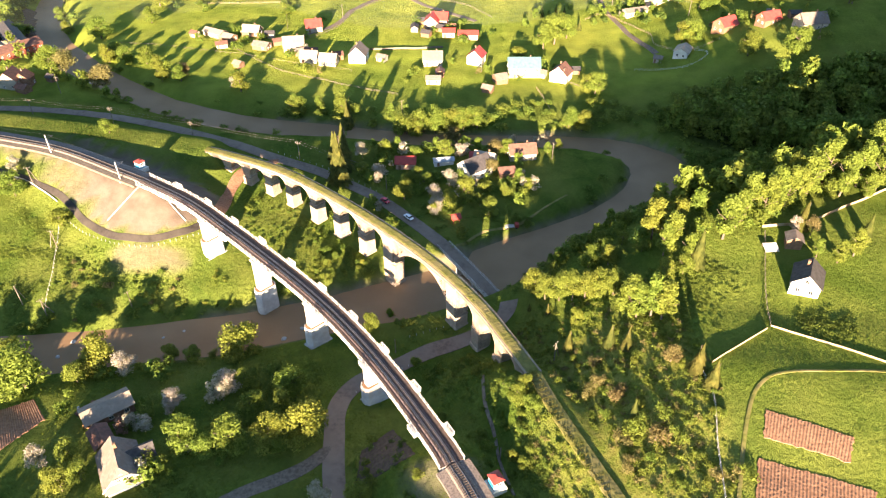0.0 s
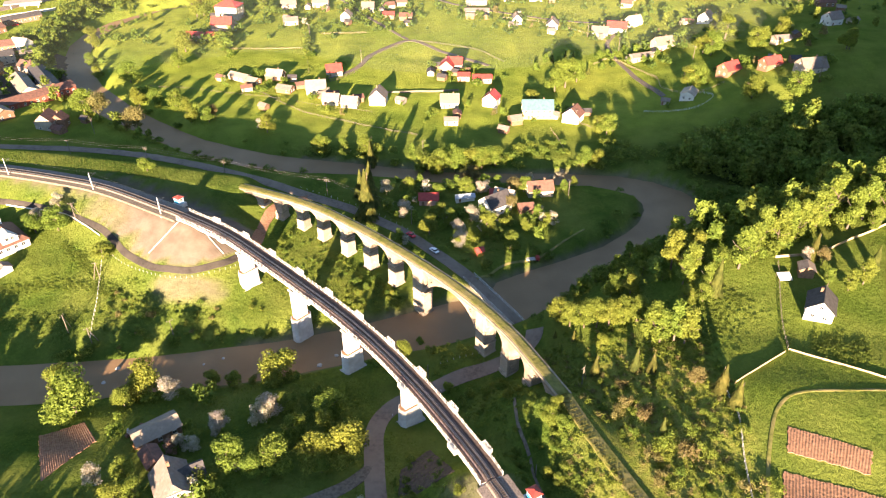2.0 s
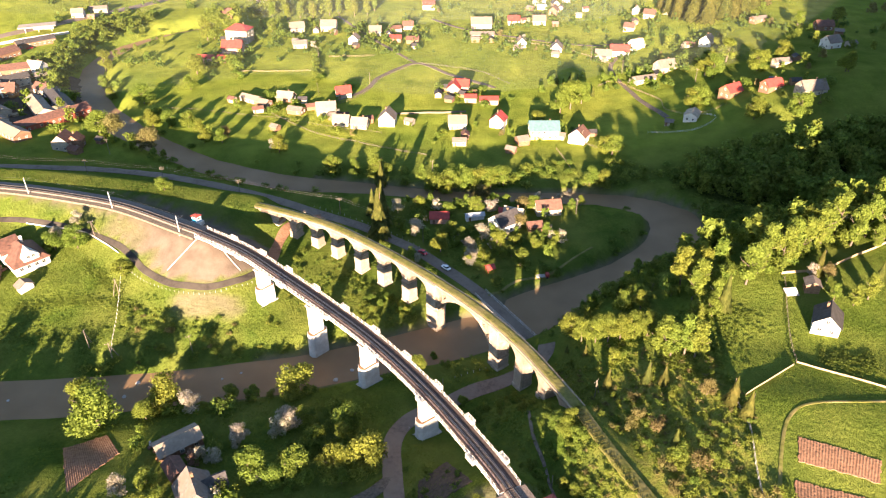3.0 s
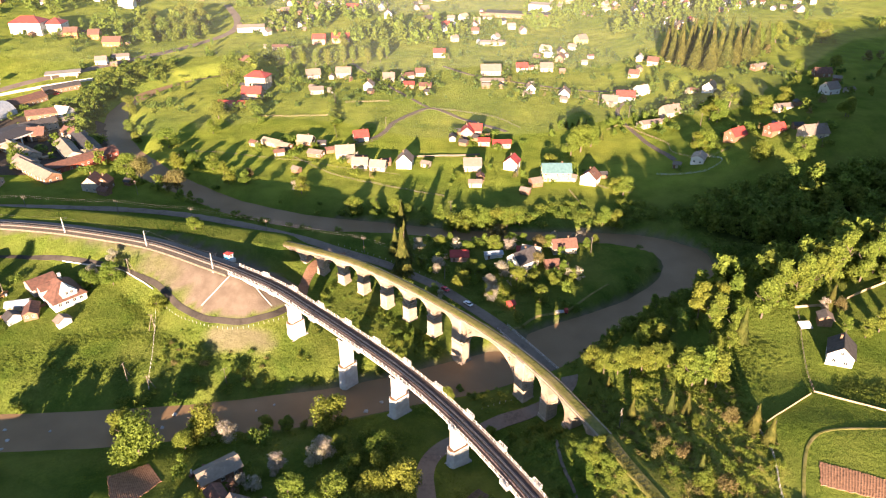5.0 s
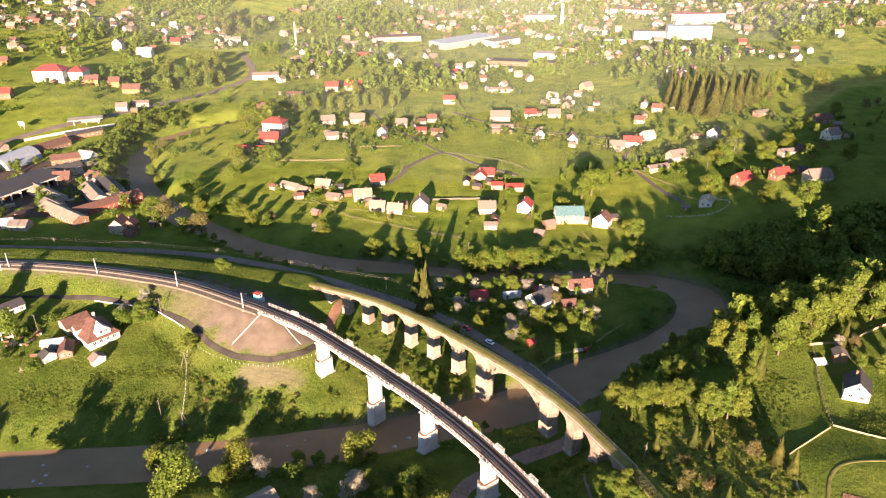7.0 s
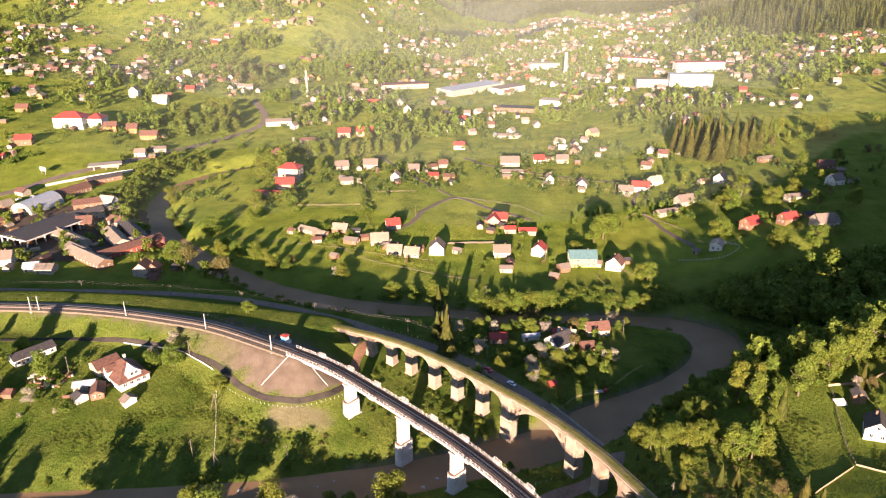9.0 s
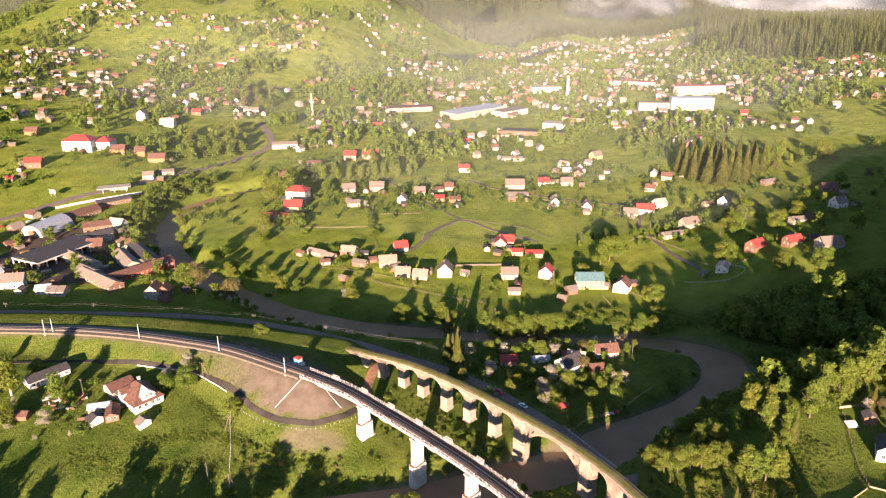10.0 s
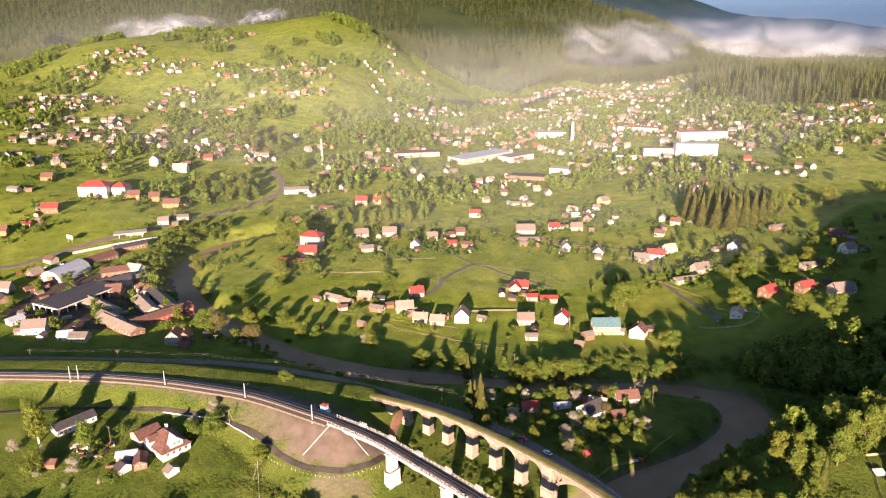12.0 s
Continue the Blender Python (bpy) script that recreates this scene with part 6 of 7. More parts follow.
for mt, n, area, h0, h1 in (("meadow", 17000, (-240, -25, 160, 232), 0.15, 0.4), ("meadow", 18000, (40, 150, 74, 175), 0.1, 0.26), ("meadow", 9000, (-130, 20, 84, 150), 0.2, 0.4)):
    pl = wood_at(n, *area, clear, h0, h1)
    v, f = place_many(tv, tf, pl)
    tagged(new("meadow_tussocks", mesh_of("meadow_tussocks", v, f, M["turf"])), "tussocks of fresh meadow grass", "grass", kind="stuff")


def valley(x, y):
    clump = np.sin(x / 43 + 1.5 * np.sin(y / 71)) * np.sin(y / 57 + 0.6 * np.sin(x / 37)) > 0.16
    hill = np.sin(x / 61 + y / 90) > 0.35
    f = mountain_foot(x)
    return clump & (hill | (y < 1150)) & (np.abs(x) < 0.75 * y) & (y < f) & (along(x, y, RIVER)[0] > 12)


pl = wood_at(17000, -1100, 1000, 640, 1750, valley, 6, 15)
gullies = wood_at(60000, -1300, 500, 1000, 1950, lambda x, y: np.sin(x / 47 + 1.9 * np.sin(y / 63) + y / 150) * np.sin(y / 38 + 1.3 * np.sin(x / 71)) + 0.5 * np.sin(x / 19) * np.sin(y / 23 + x / 40) > 0.72, 7, 16)[:5500]
pl = np.vstack([pl, gullies])
pl = pl[(pl[:, 0] > -330) | (pl[:, 1] > 1250) | (np.random.random(len(pl)) < 0.45)]
for group, mt, label in ((pl[::2], "shrub", "scattered leafy trees among the town gardens"), (pl[1::2], "leaf", "scattered trees in fresh leaf among the gardens")):
    v, f = place_many(lv, lf, group)
    tagged(new("town_trees", mesh_of("town_trees", v, f, M[mt])), label, "trees", kind="stuff")
homes = np.array([(a, b) for a, b in TAKEN if b > 420])
homes = np.repeat(homes, 7, axis=0) + np.random.normal(0, 15, (len(homes) * 7, 2))
hs = np.random.uniform(2, 7, len(homes))
v, f = place_many(*leaves(crown_shape("round", 78), 46, 0.15, 5), np.column_stack([homes, height(homes[:, 0], homes[:, 1]), hs, hs * 1.1, np.random.uniform(0, 6.3, len(hs))]))
tagged(new("garden_trees", mesh_of("garden_trees", v, f, M["garden"])), "low green garden trees around distant houses", "trees", kind="stuff")


def block(name, x, y, w, d, h, yaw, wall, roof, label, category, rows):
    ob = thing(name, x, y, gz(x, y) - 0.5, yaw, label, category)
    bm = bmesh.new()
    box(bm, 0, 0, h / 2, w, d, h)
    part("wall", bm, M[wall], ob)
    bm = bmesh.new()
    box(bm, 0, 0, h + 0.25, w + 0.8, d + 0.8, 0.5)
    part("roof", bm, M[roof], ob)
    for r in range(rows):
        for k in range(int(w / 4)):
            window(ob, -w / 2 + 2 + 4 * k, -d / 2 - 0.02, 2 + 3 * r, 0, 1.6, 1.5)
    return ob


block("apartment_block", 244, 781, 48, 14, 14, -4, "white", "grey", "large white apartment block with rows of windows", "building", 4)
block("apartment_block", 204, 793, 36, 12, 9, -4, "white", "slate", "long white two-storey block", "building", 3)
block("apartment_block", 290, 888, 64, 14, 12, 6, "white", "red", "long white school building with a red roof", "building", 3)
block("apartment_block", 170, 800, 30, 10, 7, -2, "white", "slate", "long pale low block", "building", 2)
block("warehouse", 112, 1033, 46, 22, 11, 5, "white", "cream", "large pale hall at the edge of town", "building", 0)
block("warehouse", -4, 886, 92, 30, 7, 43, "cream", "grey", "long factory hall with a grey roof", "factory", 1)
block("warehouse", 44, 884, 46, 20, 7, 41, "white", "slate", "pale factory hall with grey roof", "factory", 1)
block("warehouse", 92, 789, 34, 16, 9, -20, "white", "cream", "white workshop hall near the yards", "factory", 1)
block("warehouse", -90, 900, 60, 20, 6, 14, "cream", "brown", "long low brick factory shed", "factory", 1)
block("warehouse", 123, 824, 40, 12, 5, -35, "pink", "brown", "long low hall with a rust-red roof", "factory", 1)
block("warehouse", 64, 764, 78, 16, 5, -12, "wood", "dark", "long dark-roofed storage shed in the yard", "factory", 1)
block("warehouse", 224, 960, 56, 10, 7, -22, "white", "red", "red-roofed terrace of houses", "building", 1)


def chimney_stack(x, y, h, r, mt, label):
    ob = thing("chimney_stack", x, y, gz(x, y) - 0.5, 0, label, "chimney")
    part("shaft", rod(bmesh.new(), (0, 0, 0), (0, 0, h), r, r * 0.62, 16), M[mt], ob)
    part("rim", rod(bmesh.new(), (0, 0, h - 0.1), (0, 0, h + 0.6), r * 0.75, r * 0.75, 16), M["rustcon"], ob)


chimney_stack(-207, 836, 33, 1.8, "cream", "tall pale brick factory chimney")
chimney_stack(128, 943, 38, 3.0, "greycon", "tall grey water tower")

# ---------------------------------------------------------------- fences
def fence(line, gap, h, mt, label, rails=2, solid=False):
    q, t, s = curve(line, gap)
    ob = tagged(new("fence"), label, "fence", "fences")
    key = ("fpost", h, mt)
    if key not in made:
        bm = bmesh.new()
        box(bm, 0, 0, h / 2 - 0.2, 0.1, 0.1, h + 0.4)
        made[key] = bm_mesh("post", bm, M[mt])
    for p, d in zip(q, t):
        share("post", made[key], ob, pose(p[0], p[1], gz(p[0], p[1]), 0, 0, math.degrees(math.atan2(d[1], d[0]))))
    for k in range(rails):
        up = h * (0.9 - 0.5 * k)
        tall = h * 0.42 if solid else 0.05
        v, f = sweep(q, t, [(-0.03, up - tall), (0.03, up - tall), (0.03, up + 0.05), (-0.03, up + 0.05)], drape=True)
        part("panel" if solid else "rail", (v, f), M[mt], ob)


# ---------------------------------------------------------------- sawmill yard
ob = thing("arched_hangar", -334, 441.5, gz(-334, 441.5), 74, "white corrugated hangar with a round arched roof", "hangar")
n = 18
v = [(x, 9.5 * math.cos(math.pi * k / n), 8.2 * math.sin(math.pi * k / n)) for x in (-15, 15) for k in range(n + 1)]
f = [(k, k + 1, n + 2 + k, n + 1 + k) for k in range(n)]
part("roof", (v, f), M["grey"], ob, "pale corrugated vault", True)
part("end_wall", ([p for p in v if p[0] < 0], [tuple(range(n + 1))]), M["cream"], ob)
part("end_wall", ([p for p in v if p[0] > 0], [tuple(range(n, -1, -1))]), M["cream"], ob)
for k in range(8):
    x0 = -14.9 + 4.25 * k
    rib = [(x0 + dx, 9.6 * math.cos(math.pi * j / n), 8.3 * math.sin(math.pi * j / n)) for dx in (-0.1, 0.1) for j in range(n + 1)]
    part("rib", (rib, f), M["mast"], ob)
bm = bmesh.new()
box(bm, -15.1, 0, 2.2, 0.2, 5, 4.4)
part("door", bm, M["wood"], ob)
ob = thing("timber_shed", -300.5, 389, gz(-300, 389), -25, "long open timber shed with a dark roof on white columns", "shed")
v = [(-12, -23, 6.0), (12, -23, 6.0), (12, 23, 6.0), (-12, 23, 6.0), (0, -23, 7.3), (0, 23, 7.3)]
part("roof", (v + [(a, b, c + 0.35) for a, b, c in v], [(0, 4, 5, 3), (4, 1, 2, 5), (6, 9, 11, 10), (10, 11, 8, 7), (0, 6, 10, 4), (4, 10, 7, 1), (1, 7, 8, 2), (3, 5, 11, 9), (5, 2, 8, 11), (0, 3, 9, 6)]), M["dark"], ob, "dark felt roof")
bm = bmesh.new()
box(bm, 0, -22.8, 5.5, 24, 0.5, 0.9)
box(bm, 11.8, 0, 5.5, 0.5, 45, 0.9)
part("fascia", bm, M["concrete"], ob, "white fascia beam")
col = bmesh.new()
box(col, 0, 0, 2.2, 0.7, 0.7, 7.0)
cm = bm_mesh("column", col, M["concrete"])
for k in range(5):
    share("column", cm, ob, pose(-11.5 + 5.75 * k, -22.5, 0))
for k in range(1, 8):
    share("column", cm, ob, pose(11.5, -22.5 + 6.4 * k, 0))
    share("column", cm, ob, pose(-11.5, -22.5 + 6.4 * k, 0))
stack = bmesh.new()
for k in range(24):
    rod(stack, (-8 + (k % 8) * 1.0, -18, 0.5 + 0.8 * (k // 8)), (-8 + (k % 8) * 1.0, -10, 0.5 + 0.8 * (k // 8)), 0.42, 0.4, 7)
part("log_stack", stack, M["timber"], ob, "stack of sawn logs")
house("low", -280, 377, 41, 9, 4, -38, "cream", "shingle")
house("low", -250.4, 340.6, 38, 9, 3.2, -37, "wood", "shingle")
house("low", -262, 352, 17, 8, 3.4, -37, "cream", "slate")
house("low", -232.4, 357, 40, 9, 3.4, 50, "rust", "brown")
house("low", -250.6, 378, 30, 9, 4, -52, "cream", "shingle")
house("low", -243, 388, 42, 9, 5, -52, "wood", "dark")
house("low", -237, 374.5, 14, 6, 2.8, 39, "cream", "shingle")
house("low", -288.5, 419, 22, 9, 5.5, 42, "cream", "dark")
house("plain", -281.7, 403.5, 10, 9, 4.2, 10, "wood", "brown")
house("low", -324.6, 469.8, 31, 11, 4, 62, "wood", "brown")
house("low", -298.8, 445, 20, 10, 3.6, 24, "wood", "brown")
house("low", -311.8, 501.3, 26, 8, 3.4, 42, "wood", "dark")
house("hut", -318, 348.7, 9, 6, 2.8, 57, "white", "grey")
mill = random.Random(17)
for mx, my in ((-262, 408), (-276, 432), (-340, 412), (-352, 392), (-356, 440), (-360, 470)):
    TAKEN.append((mx, my))
    house(mill.choice(("low", "low", "hut", "plain")), mx, my, mill.choice((9, 12, 15)), mill.choice((6, 7, 8)), 3.2, mill.choice((-43, 47, -26, 64)) + mill.uniform(-6, 6), mill.choice(("wood", "wood", "cream", "timber")), mill.choice(("brown", "brown", "dark", "shingle", "slate")))
for k in range(26):
    mx, my = mill.uniform(-335, -240), mill.uniform(345, 425)
    if all(abs(mx - a) > 6 or abs(my - b) > 6 for a, b in TAKEN):
        ob = thing("board_stack", mx, my, gz(mx, my), mill.uniform(0, 180), "stack of sawn boards in the mill yard", "stack", "board stacks")
        mt = M[mill.choice(("timber", "board", "shingle"))]
        for j in range(6):
            part("timber_beam", box(bmesh.new(), mill.uniform(-0.3, 0.3), (j % 3 - 1) * 1.1, 0.5 + (j // 3) * 0.9, mill.uniform(4.8, 5.8), 1.0, 0.8), mt, ob)
ob = thing("fuel_station", -322, 528, gz(-322, 528), 22, "fuel station with a broad pale canopy and kiosk", "fuel station")
bm = bmesh.new()
box(bm, 0, 0, 5, 26, 11, 0.9, bevel=0.1)
part("canopy", bm, M["cream"], ob)
for sx in (-9, 0, 9):
    part("column", rod(bmesh.new(), (sx, 0, -0.5), (sx, 0, 5), 0.3, 0.3, 10), M["concrete"], ob)
bm = bmesh.new()
box(bm, 3, 8, 1.8, 14, 6, 4.2)
part("kiosk", bm, M["cream"], ob)
fence([(-352, 488), (-326, 508), (-298, 529)], 3, 2.0, "concrete", "long white concrete wall by the main road", 2, True)
ob = thing("billboard", -366, 513, gz(-366, 513), -25, "blank white roadside billboard on two posts", "billboard")
bm = bmesh.new()
box(bm, 0, 0, 4.5, 7, 0.3, 3.4)
part("panel", bm, M["concrete"], ob)
for sx in (-2.2, 2.2):
    part("post", rod(bmesh.new(), (sx, 0, -0.5), (sx, 0, 3), 0.16, 0.16, 8), M["mast"], ob)
v, f = [], []
for i in range(13):
    for j in range(13):
        x, y = -340 + 8.6 * i, 338 + 9 * j
        v.append((x, y, gz(x, y) + 0.18))
f = [(13 * i + j, 13 * i + 13 + j, 13 * i + 14 + j, 13 * i + j + 1) for i in range(12) for j in range(12) if abs(i - 6) + abs(j - 6) < 10]
tagged(new("sawmill_yard", mesh_of("sawmill_yard", v, f, M["earth"])), "dark muddy yard between the sawmill sheds", "yard", kind="structure")


# ---------------------------------------------------------------- poles, masts, wires
def wire(a, b, sag, r=0.016):
    a, b = Vector(a), Vector(b)
    pts = [a.lerp(b, k / 12) - Vector((0, 0, sag * 4 * (k / 12) * (1 - k / 12))) for k in range(13)]
    v, f = [], []
    for p in pts:
        for k in range(4):
            v.append((p.x + r * math.cos(k * 1.57), p.y, p.z + r * math.sin(k * 1.57)))
    for i in range(12):
        for k in range(4):
            f.append((4 * i + k, 4 * i + (k + 1) % 4, 4 * i + 4 + (k + 1) % 4, 4 * i + 4 + k))
    tagged(new("overhead_wire", mesh_of("overhead_wire", v, f, M["rail"])), "thin overhead wire strung between poles", "wire", "wires")


def mast(x, y, z, yaw):
    ob = thing("catenary_mast", x, y, z, yaw, "pale concrete railway mast beside the track", "mast", "railway masts")
    part("shaft", rod(bmesh.new(), (0, 0, -1), (0, 0, 8.2), 0.25, 0.16, 10), M["mast"], ob)
    bm = bmesh.new()
    rod(bm, (0, 0, 6.5), (0, 3.0, 6.8), 0.06)
    rod(bm, (0, 0, 7.8), (0, 2.9, 6.85), 0.04)
    rod(bm, (0, 2.2, 6.7), (0, 2.4, 5.9), 0.05)
    part("bracket_arm", bm, M["rail"], ob, "steel bracket arm")
    bm = bmesh.new()
    box(bm, 0, 0, 0.1, 0.9, 0.9, 0.5, bevel=0.06)
    part("footing", bm, M["concrete"], ob)


MASTS = [(-232.2, 254.6), (-187, 245), (-145.4, 229.2), (-112, 208.6), (-275, 257), (-236, 254.4)]
for x, y in MASTS:
    i = station(curve(RAIL, 1.0)[0], x, y)
    t = curve(RAIL, 1.0)[1][i]
    mast(x, y, gz(x, y) - 0.1, math.degrees(math.atan2(t[1], t[0])))
for a, b in zip([MASTS[4], MASTS[0], MASTS[1], MASTS[2]], [MASTS[0], MASTS[1], MASTS[2], MASTS[3]]):
    wire((a[0], a[1] + 2.8, gz(*a) + 6.7), (b[0], b[1] + 2.8, gz(*b) + 6.7), 0.6)


def pole(x, y, h=9.0, arms=1, brace=False, yaw=0):
    ob = thing("utility_pole", x, y, gz(x, y) - 0.3, yaw, "weathered wooden utility pole" + (" with a slanting brace" if brace else " with a crossarm"), "pole", "utility poles")
    part("shaft", rod(bmesh.new(), (0, 0, 0), (0, 0, h), 0.17, 0.11, 8), M["polewood"], ob)
    if brace:
        part("brace", rod(bmesh.new(), (2.4, 0, 0), (0.1, 0, h - 0.6), 0.14, 0.1, 8), M["polewood"], ob)
    for k in range(arms):
        bm = bmesh.new()
        box(bm, 0, 0.16, h - 0.5 - 0.7 * k, 2.0, 0.1, 0.1)
        part("crossarm", bm, M["polewood"], ob)
        for sx in (-0.95, 0, 0.95):
            part("insulator", rod(bmesh.new(), (sx, 0.16, h - 0.4 - 0.7 * k), (sx, 0.16, h - 0.15 - 0.7 * k), 0.045, 0.03, 6), M["greycon"], ob)


LINE = [(-275, 289), (-228.3, 287.6), (-181.6, 284), (-142, 274), (-103, 258.5), (-58, 248.5), (-22, 232)]
for x, y in LINE:
    pole(x, y, 8.5, 2)
for (ax, ay), (bx, by) in zip(LINE[:-1], LINE[1:]):
    for o in (-0.9, 0.9):
        wire((ax, ay + o, gz(ax, ay) + 8.1), (bx, by + o, gz(bx, by) + 8.1), 0.9)
for x, y, h, br in ((-187, 320, 9, False), (-98.6, 166, 7.5, False), (-123.9, 162, 8, True), (29.8, 131.7, 7, True), (-13.9, 145.3, 6, False), (-18.7, 293.8, 9, False), (45.8, 257.8, 8, False),
                    (13.4, 100.9, 5, False), (-131, 190, 8, True), (-133, 166, 8, True), (-150, 219, 8, True), (-199, 212, 9, False), (60, 330, 8, False), (20, 345, 8, False), (-60, 420, 9, False),
                    (-100, 470, 9, False), (90, 470, 9, False), (105, 440, 9, False), (140, 400, 9, False), (115, 118, 4, False), (180, 330, 9, False)):
    pole(x, y, h, 0 if h < 6.5 else 1, br, grow.uniform(0, 180))


# concrete drains down the bare cone
for line in DRAINS:
    ribbon("drain_channel", line, 0.4, M["greycon"], "rough stone drain down the embankment cone", "drain", up=0.22, step=1.0)

# fences and walls
fence([(-133, 202.5), (-124.5, 195.2), (-117, 190.6), (-107, 186.2), (-97, 185.6), (-86.5, 190.6), (-79.5, 197)], 1.9, 0.9, "concrete", "row of short white roadside posts", 0)
fence([(-184, 232.3), (-158.5, 223.7), (-146.5, 216.4), (-135.6, 207.7)], 2.4, 0.65, "concrete", "low pale concrete fence along the lane", 2, True)
fence([(80.8, 126.6), (84.5, 140), (88.5, 152), (92, 163)], 2.2, 1.2, "polewood", "thin weathered wooden garden fence", 2)
fence([(62.8, 114), (71.5, 120), (80.8, 125.8)], 2.5, 0.7, "board", "low sunlit board fence round the garden", 2, True)
fence([(80.8, 126), (89.7, 119.6), (100.6, 111.2), (120, 98)], 2.5, 0.6, "board", "low sunlit board fence round the garden", 2, True)
fence([(92, 165), (105, 166), (121.5, 174), (134, 180), (150, 186)], 2.5, 1.0, "board", "pale board fence along the terrace edge", 2, True)
fence([(59.5, 113), (60, 104), (57.5, 92), (55, 78)], 2.0, 1.2, "greycon", "weathered fence along the field edge", 2)
fence([(-8, 141), (-17, 135), (-24, 129)], 2.2, 0.8, "concrete", "short white posts by the road", 0)
fence([(-10, 151.5), (-2, 155), (6, 158)], 2.2, 0.8, "concrete", "short white posts by the road", 0)
fence([(-70, 253.5), (-48, 243.5), (-32, 233.6), (-20, 224)], 3, 0.8, "concrete", "white marker posts along the valley road", 0)
fence([(-134.5, 204), (-132.2, 194.2), (-127.9, 177.8), (-124.5, 162)], 2.0, 1.1, "concrete", "pale post-and-wire meadow fence", 1)
fence([(-149.9, 446.1), (-124, 445.9), (-99.4, 446.8)], 2.6, 1.1, "board", "pale wooden fence across the pasture", 2)
fence([(-106.8, 498), (-99, 446.8), (-90.2, 402.8)], 2.6, 1.1, "polewood", "weathered wooden fence beside a hedge", 2)
fence([(-93.3, 475.2), (-62.2, 478.6)], 2.6, 1.1, "board", "pale wooden fence across the pasture", 2)
fence([(33.9, 512.6), (67.4, 498.8), (99.1, 464.3), (97.7, 440)], 2.8, 1.1, "board", "pale wooden fence along the village lane", 2)
fence([(85, 417), (98, 424), (114.2, 388), (114.1, 364.7), (128.2, 348.7), (141, 350.4)], 2.8, 1.1, "board", "pale wooden fence down the pasture slope", 2)
fence([(46.2, 324.6), (50, 300.8)], 2.6, 1.1, "board", "pale wooden fence down to the river", 2)
fence([(-141.3, 397.8), (-128.7, 389), (-87.9, 349.7), (-57, 332), (-22.2, 317.3)], 2.8, 1.0, "polewood", "weathered wooden fence below the village", 2)
fence([(-30, 462), (10, 446), (30, 420)], 2.5, 1.1, "polewood", "weathered wooden meadow fence in grass", 2)
fence([(-80, 383), (-62, 406), (-52, 434), (-34, 458)], 2.5, 1.1, "polewood", "weathered wooden meadow fence in grass", 2)
fence([(-40, 373), (-15, 374), (0, 376)], 2.5, 1.2, "polewood", "weathered wooden garden fence panels", 2, True)
fence([(-180, 383), (-120, 370), (-95, 362), (-70, 352), (-45, 345)], 3, 1.0, "polewood", "low wooden fence round the village plots", 1)
fence([(62, 330), (70, 322), (78, 318)], 2.5, 1.0, "polewood", "weathered wooden fence round a plot", 2)
fence([(97, 338), (118, 332), (132, 338), (126, 350)], 2.5, 1.1, "concrete", "pale fence round the barn", 2)
fence([(-166, 222), (-178, 205), (-187, 198), (-196, 196)], 2.0, 1.3, "brown", "rust-brown sheet fence round a yard", 2, True)


# ---------------------------------------------------------------- farmyards
ob = thing("villa", -174, 209.5, gz(-174, 209.5) + 0.1, -42, "white villa with a red-brown hipped roof and a white dormer", "house")
part("wall", body(16, 12.5, 3.4, 0), M["white"], ob, "white plastered wall")
part("roof", hip(16, 12.5, 3.4, 0.85, 0.5), M["brown"], ob, "red-brown sheet roof")
for x0, y0, yaw, wd, mt in ((4.9, 0.4, 0, 5.6, "white"), (-2.6, -4.0, -90, 3.6, "brown")):
    d = new("dormer")
    d.parent = ob
    d.matrix_basis = pose(x0, y0, 2.8, 0, 0, yaw)
    part("cheek", body(5.6, wd, 2.6, wd * 0.45), M["white"], d, "white dormer wall")
    part("dormer_roof", gable(5.6, wd, 2.6, 0.9, 0.35), M[mt], d, "pale sheet dormer roof" if mt == "white" else "")
    for wy in (-0.9, 0.9):
        window(d, 2.83, wy, 2.6, 90, 1.1, 1.3)
for py in (-4, -1.4, 1.4, 4):
    window(ob, 8.03, py, 1.7, 90, 1.3, 1.4)
for px in (-5.5, -2.5, 0.5, 3.5):
    window(ob, px, -6.28, 1.7, 0, 1.2, 1.4)
bm = bmesh.new()
box(bm, -2, 1.5, 8.2, 0.9, 0.9, 2.6)
box(bm, -2, 1.5, 9.5, 1.1, 1.1, 0.2)
part("chimney", bm, M["white"], ob)
house("low", -185.5, 216.5, 10, 9, 3.0, 48, "cream", "brown")
fx, fy = FARM
ob = thing("farmhouse", fx, fy, gz(fx, fy) - 0.3, -60, "whitewashed farmhouse with a half-hipped grey shingle roof and side wing", "farmhouse")
part("wall", body(11, 8.4, 3.2, 3.2), M["white"], ob, "whitewashed wall")
w2, d2, zr, ze = 6.0, 4.9, 7.6, 2.7
v = [(-w2, -d2, ze), (w2, -d2, ze), (w2 - 0.1, -2.0, 5.5), (w2 - 1.6, 0, zr), (-w2, 0, zr), (-w2, d2, ze), (w2, d2, ze), (w2 - 0.1, 2.0, 5.5)]
part("roof", (v + [(a, b, c - 0.2) for a, b, c in v], [(0, 1, 2, 3, 4), (4, 3, 7, 6, 5), (2, 7, 3), (8, 12, 11, 10, 9), (12, 13, 14, 15, 11), (10, 11, 15), (0, 8, 9, 1), (1, 9, 10, 2), (2, 10, 15, 7), (7, 15, 14, 6), (6, 14, 13, 5), (5, 13, 12, 4), (4, 12, 8, 0)]), M["slate"], ob, "weathered grey-brown shingle roof")
